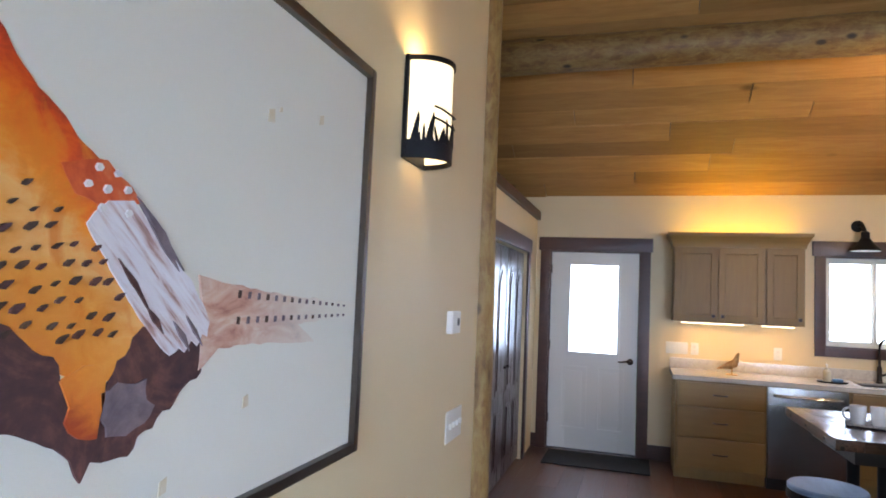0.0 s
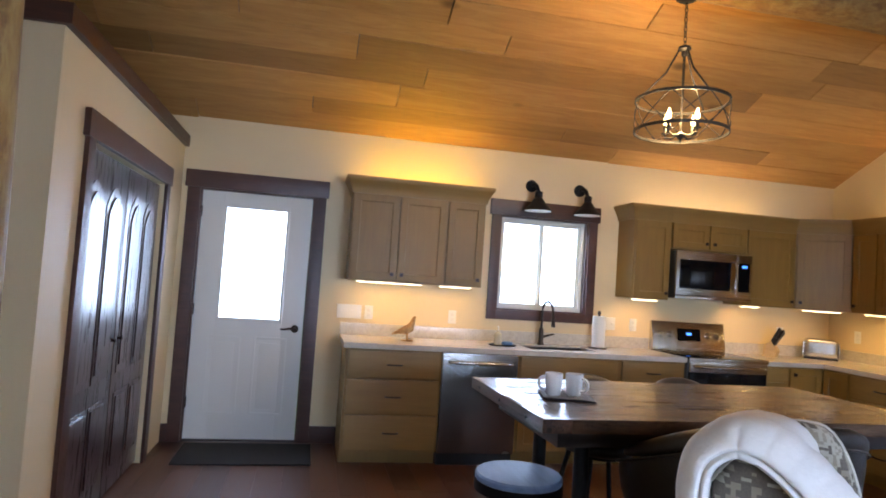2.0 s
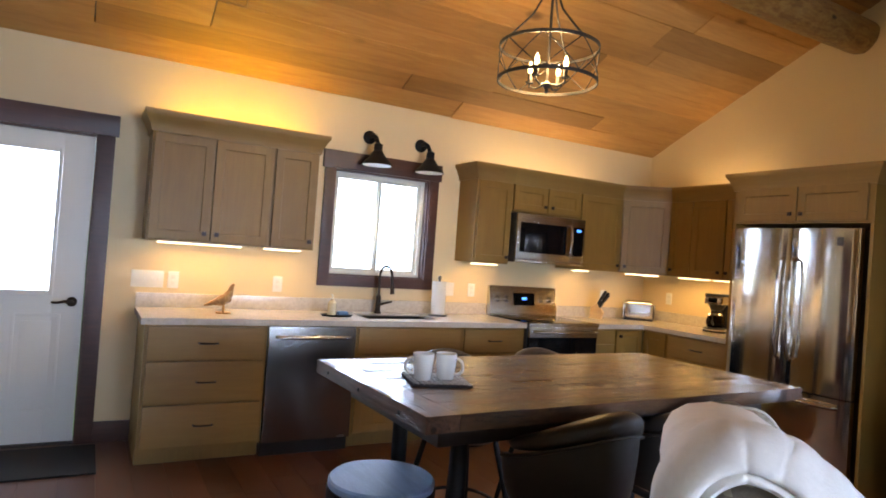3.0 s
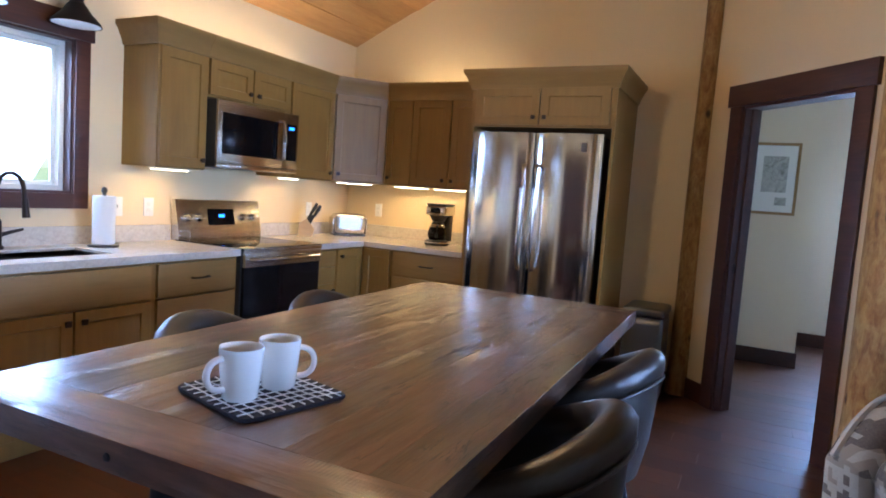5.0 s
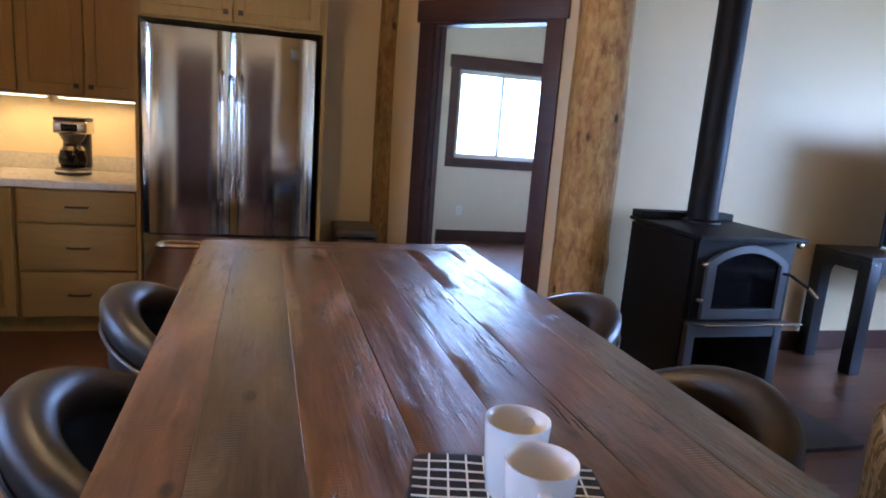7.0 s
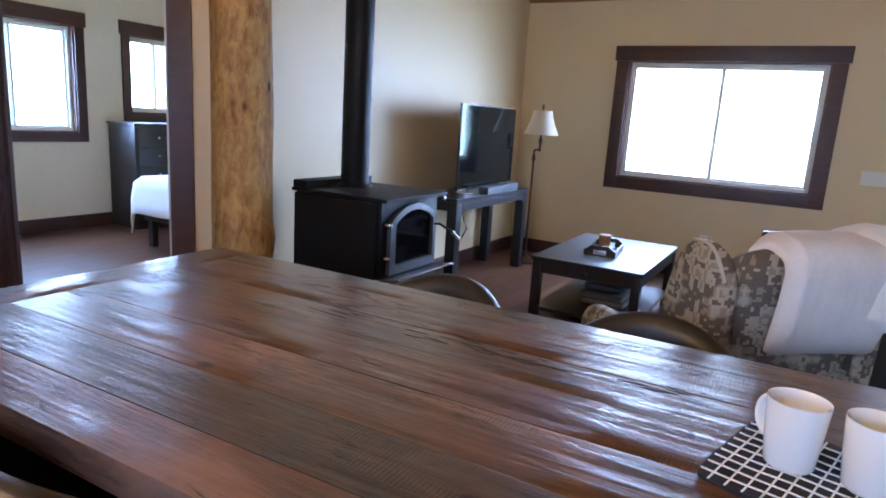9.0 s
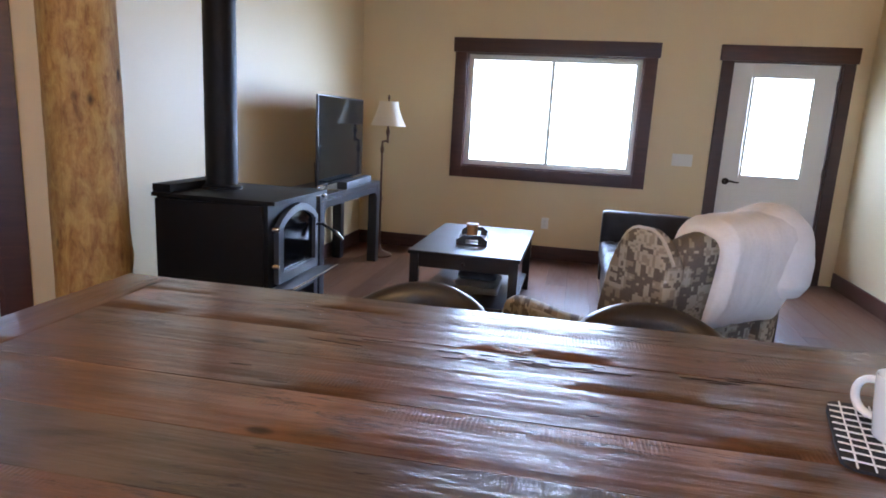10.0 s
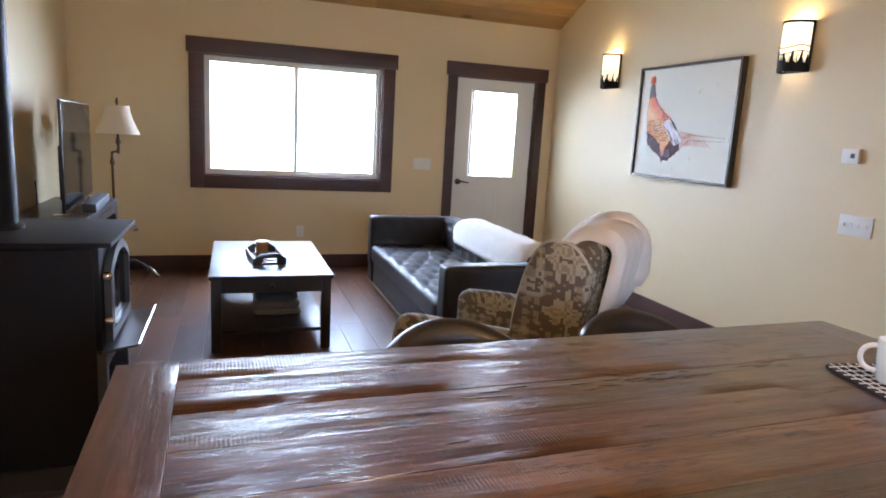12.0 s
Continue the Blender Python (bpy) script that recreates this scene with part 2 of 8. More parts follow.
def reclaimed(name, tone):
    """Old varnished board of one brown, with grain, cracks, worn spots, saw marks and an uneven gloss. Grain along x."""
    m, t, p = nodes_of(name)
    grain = noise_tex(t, coords(t, (0.9, 9, 9), spread=40), 3.2, 8, 0.66, 0.5)
    fine = noise_tex(t, coords(t, (2.0, 45, 45), spread=40), 7.0, 5, 0.7)
    patch = noise_tex(t, coords(t, (1.1, 3.4, 3.4), spread=40), 2.3, 6, 0.62, 0.6)
    gr = ramp(t, [(0.28, (0.35, 0.35, 0.35)), (0.45, (0.8, 0.8, 0.8)), (0.58, (1.15, 1.12, 1.08)), (0.75, (1.9, 1.8, 1.65))])
    t.links.new(grain, gr.inputs[0])
    c = mixed(t, 0.9, tone, gr.outputs[0], "MULTIPLY")
    wr = ramp(t, [(0.50, (0, 0, 0)), (0.64, (0.85, 0.85, 0.85))])
    t.links.new(patch, wr.inputs[0])
    c = mixed(t, wr.outputs[0], c, tuple(x * 1.7 + 0.01 for x in tone))
    dr = ramp(t, [(0.30, (0.8, 0.8, 0.8)), (0.44, (0, 0, 0))])
    t.links.new(patch, dr.inputs[0])
    c = mixed(t, dr.outputs[0], c, tuple(x * 0.35 for x in tone))
    c = mixed(t, span(t, fine, 0.0, 0.34), c, (0.020, 0.009, 0.006))
    # cracks and nail holes
    crack = noise_tex(t, coords(t, (1.3, 13, 13), spread=40), 3.5, 5, 0.6, 0.8)
    cr = ramp(t, [(0.480, (0, 0, 0)), (0.495, (1, 1, 1)), (0.505, (1, 1, 1)), (0.520, (0, 0, 0))])
    t.links.new(crack, cr.inputs[0])
    gate = ramp(t, [(0.52, (0, 0, 0)), (0.60, (1, 1, 1))])
    t.links.new(noise_tex(t, coords(t, (1.5, 3, 3), spread=40), 1.9, 3), gate.inputs[0])
    cracks = mixed(t, 1.0, cr.outputs[0], gate.outputs[0], "MULTIPLY")
    c = mixed(t, cracks, c, (0.012, 0.006, 0.004))
    vo = t.nodes.new("ShaderNodeTexVoronoi")
    vo.inputs["Scale"].default_value = 7.0
    t.links.new(coords(t, (0.5, 1, 1), spread=40), vo.inputs["Vector"])
    kr = ramp(t, [(0.0, (1, 1, 1)), (0.06, (0.9, 0.9, 0.9)), (0.10, (0, 0, 0))])
    t.links.new(vo.outputs["Distance"], kr.inputs[0])
    c = mixed(t, kr.outputs[0], c, (0.010, 0.005, 0.004))
    # saw marks across the boards, in patches
    w = t.nodes.new("ShaderNodeTexWave")
    w.inputs["Scale"].default_value, w.inputs["Distortion"].default_value, w.inputs["Detail"].default_value = 42.0, 3.0, 3
    t.links.new(coords(t, (1, 0.12, 0.12), spread=7), w.inputs["Vector"])
    sg = ramp(t, [(0.56, (0, 0, 0)), (0.66, (1, 1, 1))])
    t.links.new(noise_tex(t, coords(t, (1.6, 4.5, 4.5), spread=40), 1.5, 4), sg.inputs[0])
    saw = mixed(t, sg.outputs[0], (0.5, 0.5, 0.5), w.outputs[0])
    cut = ramp(t, [(0.0, (0.15, 0.13, 0.12)), (0.16, (1, 1, 1))])
    t.links.new(w.outputs[0], cut.inputs[0])
    c = mixed(t, mixed(t, 1.0, sg.outputs[0], (0.75, 0.75, 0.75), "MULTIPLY"), c, mixed(t, 1.0, c, cut.outputs[0], "MULTIPLY"))
    t.links.new(c, p.inputs["Base Color"])
    t.links.new(span(t, patch, 0.22, 0.52), p.inputs["Roughness"])
    p.inputs["Coat Weight"].default_value = 0.9
    p.inputs["Coat IOR"].default_value = 1.65
    t.links.new(span(t, grain, 0.03, 0.18), p.inputs["Coat Roughness"])
    p.inputs["Specular IOR Level"].default_value = 0.2
    wavy = noise_tex(t, coords(t, (0.55, 9, 9), spread=40), 2.4, 4, 0.5)
    b1, b2 = t.nodes.new("ShaderNodeBump"), t.nodes.new("ShaderNodeBump")
    b1.inputs["Strength"].default_value, b1.inputs["Distance"].default_value = 0.5, 0.013
    b2.inputs["Strength"].default_value, b2.inputs["Distance"].default_value = 0.5, 0.0016
    dents = noise_tex(t, coords(t, (4.0, 10, 10), spread=40), 2.2, 3, 0.5)
    t.links.new(mixed(t, 0.30, wavy, dents), b1.inputs["Height"])
    t.links.new(mixed(t, cracks, mixed(t, 0.5, fine, saw), (0, 0, 0)), b2.inputs["Height"])
    t.links.new(b1.outputs[0], b2.inputs["Normal"])
    t.links.new(b2.outputs[0], p.inputs["Normal"])
    t.links.new(b2.outputs[0], p.inputs["Coat Normal"])
    return m


PAINT = plain("wall_paint", (0.70, 0.56, 0.335), 0.55, vary=0.05, fine=130, coarse=1.5, bump=0.15)
PALE = plain("pale_paint", (0.72, 0.61, 0.46), 0.55, vary=0.05, fine=130, coarse=1.5, bump=0.15)
TRIM = wood("stained_trim", [(0.042, 0.015, 0.010), (0.070, 0.024, 0.015), (0.100, 0.036, 0.022)], rough=0.42, bump=0.12)
DOORWOOD = wood("bifold_stain", [(0.030, 0.011, 0.010), (0.045, 0.015, 0.013), (0.06, 0.021, 0.018)], scale=(12, 12, 1), rough=0.28, bump=0.08, coat=0.4)
WHITEDOOR = plain("door_paint", (0.74, 0.74, 0.70), 0.4, vary=0.04, coarse=2, bump=0.05)
VINYL = plain("window_vinyl", (0.70, 0.68, 0.60), 0.4, vary=0.04)
MAPLE = wood("maple", [(0.215, 0.118, 0.020), (0.243, 0.136, 0.026), (0.272, 0.156, 0.033)], scale=(10, 10, 0.8), rough=0.5, bump=0.05, streak=0.12, differ=0.25)
MAPLEH = wood("maple_drawer", [(0.220, 0.128, 0.030), (0.250, 0.148, 0.038), (0.280, 0.170, 0.047)], scale=(0.8, 10, 10), rough=0.5, bump=0.05, streak=0.12, differ=0.25)
CEILING = wood("ceiling_pine", [(0.38, 0.190, 0.056), (0.48, 0.257, 0.083), (0.56, 0.33, 0.12)], scale=(0.7, 6, 6), rough=0.6, bump=0.2, knots=2.2, island=True, streak=0.22, differ=0.9)
FLOORWOOD = wood("floor_plank", [(0.070, 0.026, 0.012), (0.100, 0.039, 0.018), (0.135, 0.055, 0.025)], scale=(9, 0.9, 9), rough=0.32, bump=0.08, streak=0.22)
BROWNBOARD = reclaimed("brown_board", (0.092, 0.049, 0.027))
REDBOARD = reclaimed("red_brown_board", (0.098, 0.043, 0.024))
TANBOARD = reclaimed("orange_brown_board", (0.122, 0.057, 0.028))
OLIVEBOARD = reclaimed("grey_brown_board", (0.064, 0.046, 0.032))
PINKBOARD = reclaimed("pinkish_board", (0.122, 0.062, 0.040))
LOG = log_skin("peeled_log", "z")
# slim posts: the peeled log's colour darkened for the shade they stand in
SLIMLOG = log_skin("slim_log_shaded", "z", 0.55)
BEAMLOG = log_skin("rough_log", "x", 0.5)
STEEL = plain("brushed_steel", (0.64, 0.60, 0.55), 0.22, metal=1.0, vary=0.03, coarse=2, fine=200, bump=0)
FRIDGESTEEL = plain("fridge_steel", (0.82, 0.79, 0.74), 0.12, metal=1.0, vary=0.03, coarse=2, fine=200, bump=0)
FT = FRIDGESTEEL.node_tree
FB = noise_tex(FT, coords(FT, (1.3, 1.3, 0.03)), 1.6, 2.0, 0.5)
bumped(FT, FT.nodes["Principled BSDF"], FB, 0.5, 0.05)
CHROME = plain("chrome", (0.75, 0.75, 0.75), 0.12, metal=1.0, vary=0.02, bump=0)
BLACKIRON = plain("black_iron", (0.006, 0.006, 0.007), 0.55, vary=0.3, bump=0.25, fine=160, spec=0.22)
BRONZE = plain("oil_bronze", (0.030, 0.020, 0.015), 0.35, metal=0.6, vary=0.2)
BLACKGLASS = plain("black_glass", (0.005, 0.005, 0.006), 0.05, vary=0.1, bump=0, spec=0.22)
BLACKPLASTIC = plain("black_plastic", (0.018, 0.018, 0.019), 0.4, vary=0.2)
WHITEPLASTIC = plain("white_plastic", (0.78, 0.76, 0.70), 0.35, vary=0.03)
CERAMIC = plain("white_ceramic", (0.80, 0.79, 0.76), 0.15, vary=0.03, coarse=8, bump=0.02, coat=0.4)
COUNTER = granite("granite", (0.60, 0.56, 0.50), (0.51, 0.47, 0.41), (0.38, 0.34, 0.29))
LEATHER = plain("dark_leather", (0.014, 0.009, 0.007), 0.46, spec=0.4, vary=0.3, fine=220, coarse=6, bump=0.35)
GREYLEATHER = plain("grey_leather", (0.027, 0.023, 0.021), 0.37, vary=0.22, fine=260, coarse=5, bump=0.3)
DARKWOOD = wood("espresso_wood", [(0.012, 0.009, 0.009), (0.02, 0.014, 0.013), (0.032, 0.022, 0.02)], rough=0.35, bump=0.2, coat=0.3)
KILIM = kilim("kilim_cloth", (0.43, 0.39, 0.31), (0.27, 0.23, 0.17), (0.070, 0.053, 0.044))
FLEECE = plain("white_fleece", (0.80, 0.77, 0.73), 0.95, vary=0.16, fine=70, coarse=11, bump=1.0)
LINEN = plain("white_linen", (0.80, 0.79, 0.78), 0.9, vary=0.04, fine=200, bump=0.3)
SHADE = plain("lamp_shade", (0.70, 0.60, 0.46), 0.8, vary=0.06, fine=200)
GLASS = glass("pane_glass")
RUBBER = plain("rubber_mat", (0.007, 0.007, 0.007), 0.85, vary=0.35, fine=220, bump=0.6)
PAPER = plain("paper", (0.80, 0.79, 0.76), 0.9, vary=0.03)
GRASS = plain("meadow", (0.10, 0.17, 0.04), 0.95, vary=0.4, fine=4, coarse=0.15, bump=0.6)

# ---- building blocks ----
def mesh_of(bm, name, material, smooth=None):
    bmesh.ops.recalc_face_normals(bm, faces=bm.faces)
    me = bpy.data.meshes.new(name)
    bm.to_mesh(me)
    bm.free()
    me.materials.append(material)
    if smooth is not None:
        me.shade_smooth() if smooth >= 180 else me.set_sharp_from_angle(angle=radians(smooth))
    return me


def part(name, bm, material, parent, label="", smooth=40):
    """One mesh object under a thing or under a part."""
    me = mesh_of(bm, name, material)
    for p in me.polygons:
        p.use_smooth = True
    me.set_sharp_from_angle(angle=radians(smooth))
    ob = new(name, me)
    ob.parent = parent
    return tagged(ob, label)


def thing(name, label, category, m=None, group="", kind=""):
    ob = new(name)
    ob.empty_display_size = 0.1
    if m is not None:
        ob.matrix_basis = m
    return tagged(ob, label, category, group, kind)


def solid(name, bm, material, label, category, kind="", group="", smooth=40, m=None):
    """A thing that is one mesh."""
    ob = part(name, bm, material, None, label, smooth)
    if m is not None:
        ob.matrix_basis = m
    return tagged(ob, "", category, group, kind)


def box(bm, x0, y0, z0, x1, y1, z1, bevel=0.0, seg=2, m=None):
    x0, x1, y0, y1, z0, z1 = min(x0, x1), max(x0, x1), min(y0, y1), max(y0, y1), min(z0, z1), max(z0, z1)
    v = [bm.verts.new(p) for p in ((x0, y0, z0), (x1, y0, z0), (x1, y1, z0), (x0, y1, z0), (x0, y0, z1), (x1, y0, z1), (x1, y1, z1), (x0, y1, z1))]
    f = [bm.faces.new([v[i] for i in q]) for q in ((3, 2, 1, 0), (4, 5, 6, 7), (0, 1, 5, 4), (1, 2, 6, 5), (2, 3, 7, 6), (3, 0, 4, 7))]
    if m is not None:
        for w in v:
            w.co = m @ w.co
    if bevel:
        edges = list({e for q in f for e in q.edges})
        bmesh.ops.bevel(bm, geom=edges, offset=bevel, segments=seg, profile=0.7, affect="EDGES")
    return bm


def boxes(*rows, bevel=0.0, seg=2):
    bm = bmesh.new()
    for r in rows:
        box(bm, *r, bevel=bevel, seg=seg)
    return bm


def hexa(bm, pts):
    """A solid from eight corners: four below, four above, both the same way round."""
    v = [bm.verts.new(p) for p in pts]
    for q in ((3, 2, 1, 0), (4, 5, 6, 7), (0, 1, 5, 4), (1, 2, 6, 5), (2, 3, 7, 6), (3, 0, 4, 7)):
        bm.faces.new([v[i] for i in q])


def prism(bm, outline, a, b, m=None):
    """An outline in x, z drawn out along y from a to b."""
    lo = [bm.verts.new((x, a, z)) for x, z in outline]
    hi = [bm.verts.new((x, b, z)) for x, z in outline]
    n = len(outline)
    bm.faces.new(lo)
    bm.faces.new(hi[::-1])
    for i in range(n):
        bm.faces.new((lo[i], hi[i], hi[(i + 1) % n], lo[(i + 1) % n]))
    if m is not None:
        for w in lo + hi:
            w.co = m @ w.co
    return bm


def lathe(bm, profile, n=24, centre=(0, 0, 0), m=None, squash=1.0):
    rings = []
    made = []
    for r, z in profile:
        ring = [bm.verts.new((centre[0] + r * math.cos(2 * math.pi * i / n), centre[1] + squash * r * math.sin(2 * math.pi * i / n), centre[2] + z)) for i in range(n)]
        rings.append(ring)
        made += ring
    for a, b in zip(rings, rings[1:]):
        for i in range(n):
            bm.faces.new((a[i], a[(i + 1) % n], b[(i + 1) % n], b[i]))
    bm.faces.new(rings[0][::-1])
    bm.faces.new(rings[-1])
    if m is not None:
        for w in made:
            w.co = m @ w.co
    return bm


def tube(bm, pts, r, n=8, closed=False, ry=None, up=(0, 0, 1)):
    """A round (or oval: r across, ry along up) bar swept along points."""
    pts = [Vector(p) for p in pts]
    k = len(pts)
    radii = r if isinstance(r, (list, tuple)) else [r] * k
    rings = []
    for i, p in enumerate(pts):
        a = pts[(i - 1) % k] if closed or i else p
        b = pts[(i + 1) % k] if closed or i < k - 1 else p
        d = (b - a).normalized()
        ref = Vector(up)
        if abs(d.dot(ref)) > 0.98:
            ref = Vector((1, 0, 0))
        s = d.cross(ref).normalized()
        u = s.cross(d).normalized()
        e = radii[i] if ry is None else ry * radii[i] / max(radii)
        rings.append([bm.verts.new(p + s * radii[i] * math.cos(2 * math.pi * j / n) + u * e * math.sin(2 * math.pi * j / n)) for j in range(n)])
    pairs = list(zip(rings, rings[1:])) + ([(rings[-1], rings[0])] if closed else [])
    for a, b in pairs:
        for j in range(n):
            bm.faces.new((a[j], a[(j + 1) % n], b[(j + 1) % n], b[j]))
    if not closed:
        bm.faces.new(rings[0][::-1])
        bm.faces.new(rings[-1])
    return bm


def soft(bm, size, r, n=10, centre=(0, 0, 0), shape=None, m=None):
    """A rounded, cushion-like block; shape(p, normal) gives a shift for each point."""
    h = Vector(size) / 2
    made = []
    for axis in range(3):
        for side in (-1, 1):
            grid = []
            for i in range(n + 1):
                row = []
                for j in range(n + 1):
                    q = [0, 0, 0]
                    q[axis] = side
                    q[(axis + 1) % 3] = 2 * i / n - 1
                    q[(axis + 2) % 3] = 2 * j / n - 1
                    p = Vector([q[k] * h[k] for k in range(3)])
                    core = Vector([max(-(h[k] - r), min(h[k] - r, p[k])) for k in range(3)])
                    d = p - core
                    nrm = d.normalized() if d.length > 1e-6 else Vector(q)
                    pos = core + nrm * r
                    if shape:
                        pos = pos + shape(pos, nrm)
                    v = bm.verts.new(pos + Vector(centre))
                    row.append(v)
                    made.append(v)
                grid.append(row)
            for i in range(n):
                for j in range(n):
                    f = (grid[i][j], grid[i + 1][j], grid[i + 1][j + 1], grid[i][j + 1])
                    bm.faces.new(f if side > 0 else f[::-1])
    if m is not None:
        for v in made:
            v.co = m @ v.co
    bmesh.ops.remove_doubles(bm, verts=made, dist=1e-5)
    return bm


def wob(x, y=0.0, z=0.0):
    return noise.noise(Vector((x, y, z)))


# ---- plan ----
YK, YL, XP, XE, XT = 7.52, -0.58, -0.26, 5.60, 4.52
XC, YB, XH = -0.62, 4.94, -2.4
XB, EAVE, PITCH = 8.31, 2.63, 0.46
YR = (YK + YL) / 2


def roof_z(y):
    return EAVE + PITCH * min(YK - y, y - YL)


def wall_x(name, y0, y1, x0, x1, top, openings, material, label):
    """A wall along x, from y0 to y1 in depth, with openings (xa, xb, za, zb)."""
    bm = bmesh.new()
    cuts = sorted({x0, x1, *[o[0] for o in openings], *[o[1] for o in openings]})
    for a, b in zip(cuts, cuts[1:]):
        hole = [o for o in openings if o[0] <= a and b <= o[1]]
        if not hole:
            box(bm, a, y0, 0, b, y1, top)
        for o in hole:
            if o[2] > 0:
                box(bm, a, y0, 0, b, y1, o[2])
            box(bm, a, y0, o[3], b, y1, top)
    return solid(name, bm, material, label, "wall", "structure")


def wall_y(name, x0, x1, y0, y1, openings, material, label, top=None):
    """A wall along y whose top follows the roof, or stands at a height of its own."""
    bm = bmesh.new()
    cuts = sorted({y0, y1, *[o[0] for o in openings], *[o[1] for o in openings], *([YR] if top is None and y0 < YR < y1 else [])})
    t = (lambda y: roof_z(y) + 0.03) if top is None else (lambda y: top)
    for a, b in zip(cuts, cuts[1:]):
        hole = [o for o in openings if o[0] <= a and b <= o[1]]
        spans = [(0, None)] if not hole else [(0, hole[0][2]), (hole[0][3], None)]
        for lo, hi in spans:
            if hi is not None and hi <= lo:
                continue
            za, zb = (t(a), t(b)) if hi is None else (hi, hi)
            hexa(bm, [(x0, a, lo), (x1, a, lo), (x1, b, lo), (x0, b, lo), (x0, a, za), (x1, a, za), (x1, b, zb), (x0, b, zb)])
    return solid(name, bm, material, label, "wall", "structure")


# openings: kitchen door and window, living window and door, bedroom windows
KD, KW = (-0.47, 0.44, 0.0, 2.05), (2.09, 2.94, 1.20, 2.05)
LW, LD = (1.69, 3.41, 0.92, 2.05), (-0.03, 0.90, 0.0, 2.05)
BW1, BW2 = (2.05, 3.20, 1.00, 2.05), (0.75, 1.45, 1.22, 2.05)
wall_x("wall_north", YK, YK + 0.14, XH - 0.12, XE + 0.12, EAVE + 0.02, [KD, KW], PAINT, "tan painted kitchen wall with door and window openings")
wall_x("wall_south", YL - 0.14, YL, XP - 0.12, XB + 0.14, EAVE + 0.02, [LD, LW], PAINT, "tan painted living room wall with window and door openings")
wall_y("wall_west", XP - 0.12, XP, YL, 3.60, [], PAINT, "tan painted wall below the sloping ceiling")
wall_y("wall_east", XE, XE + 0.12, 4.46, YK, [], PAINT, "tan painted gable wall behind the fridge and cabinets")
wall_y("wall_stove", XT, XT + 0.12, YL, 3.38, [], PAINT, "tan painted wall behind the wood stove and television")
wall_y("wall_hall", XH - 0.12, XH, 3.48, YK, [], PAINT, "tan painted wall at the end of the hall")
wall_x("wall_hall_side", 3.48, 3.60, XH, XP - 0.12, EAVE + 1.7, [], PAINT, "tan painted side wall of the hall")
wall_y("wall_closet", XC - 0.10, XC, YB, YK, [(5.38, 6.93, 0.0, 1.98)], PAINT, "tan painted closet wall that stops short of the ceiling", 2.37)
wall_x("wall_closet_end", YB, YB + 0.10, XH, XC - 0.10, 2.37, [], PAINT, "tan painted end wall of the closet")
wall_y("wall_bedroom", XB, XB + 0.14, YL, 5.1, [BW1, BW2], PALE, "pale painted bedroom wall with two window openings", 2.75)
wall_y("wall_bedroom_nook", 7.10, 7.20, 3.75, 5.0, [], PALE, "pale painted bedroom partition", 2.72)
wall_x("wall_bedroom_nook_side", 3.65, 3.75, 7.10, XB, 2.72, [], PALE, "pale painted bedroom partition end")
wall_x("wall_bedroom_north", 5.0, 5.1, XE + 0.12, XB, 2.72, [], PALE, "pale painted bedroom wall")
# slanted wall with the bedroom doorway, from the fridge wall to the log post
DA, DB = Vector((5.412, 4.295)), Vector((4.549, 3.521))
DU = (DB - DA).normalized()
DN = Vector((-DU.y, DU.x))
if DN.x > 0:
    DN = -DN
SLANT = Matrix(((DU.x, -DN.x, 0, DA.x), (DU.y, -DN.y, 0, DA.y), (0, 0, 1, 0), (0, 0, 0, 1)))
DO = (0.125, 0.965)
bm = bmesh.new()
for a, b, z0, z1 in ((-0.255, DO[0], 0, 4.30), (DO[0], DO[1], 2.05, 4.30), (DO[1], 1.30, 0, 4.30)):
    box(bm, a, 0, z0, b, 0.12, z1, m=SLANT)
solid("wall_doorway", bm, PAINT, "tan painted slanted wall with the bedroom doorway", "wall", "structure")

# ceiling of wide boards in one mesh, and the roof above it
bm = bmesh.new()
rng = random.Random(5)
cosp = 1 / math.sqrt(1 + PITCH * PITCH)
for side in (1, -1):
    run, k = 0.0, 0
    half = (YK - YL) / 2
    while run < half - 0.01:
        w = min(rng.choice((0.20, 0.22, 0.235, 0.25)) * cosp, half - run)
        x = XH - rng.uniform(0, 2.0)
        while x < XE + 0.1:
            ln = rng.uniform(1.6, 3.8)
            a, b = max(x, XH), min(x + ln, XE + 0.1)
            x += ln
            if b - a < 0.02:
                continue
            y0, y1 = (YK - run, YK - run - w) if side > 0 else (YL + run, YL + run + w)
            d = rng.uniform(0.0, 0.012)
            g = 0.004
            e = g * (1 if side < 0 else -1)
            za, zb = roof_z(y0), roof_z(y1)
            tilt = rng.uniform(-0.003, 0.003)
            hexa(bm, [(a + g, y0 + e, za - d), (b - g, y0 + e, za - d + tilt), (b - g, y1 - e, zb - d + tilt), (a + g, y1 - e, zb - d), (a + g, y0 + e, za + 0.03), (b - g, y0 + e, za + 0.03), (b - g, y1 - e, zb + 0.03), (a + g, y1 - e, zb + 0.03)])
        run += w
solid("ceiling", bm, CEILING, "honey-coloured rough pine board ceiling sloping to both sides", "ceiling", "structure")
ROOFING = plain("roofing", (0.10, 0.09, 0.085), 0.8, vary=0.2, fine=30)
bm = bmesh.new()
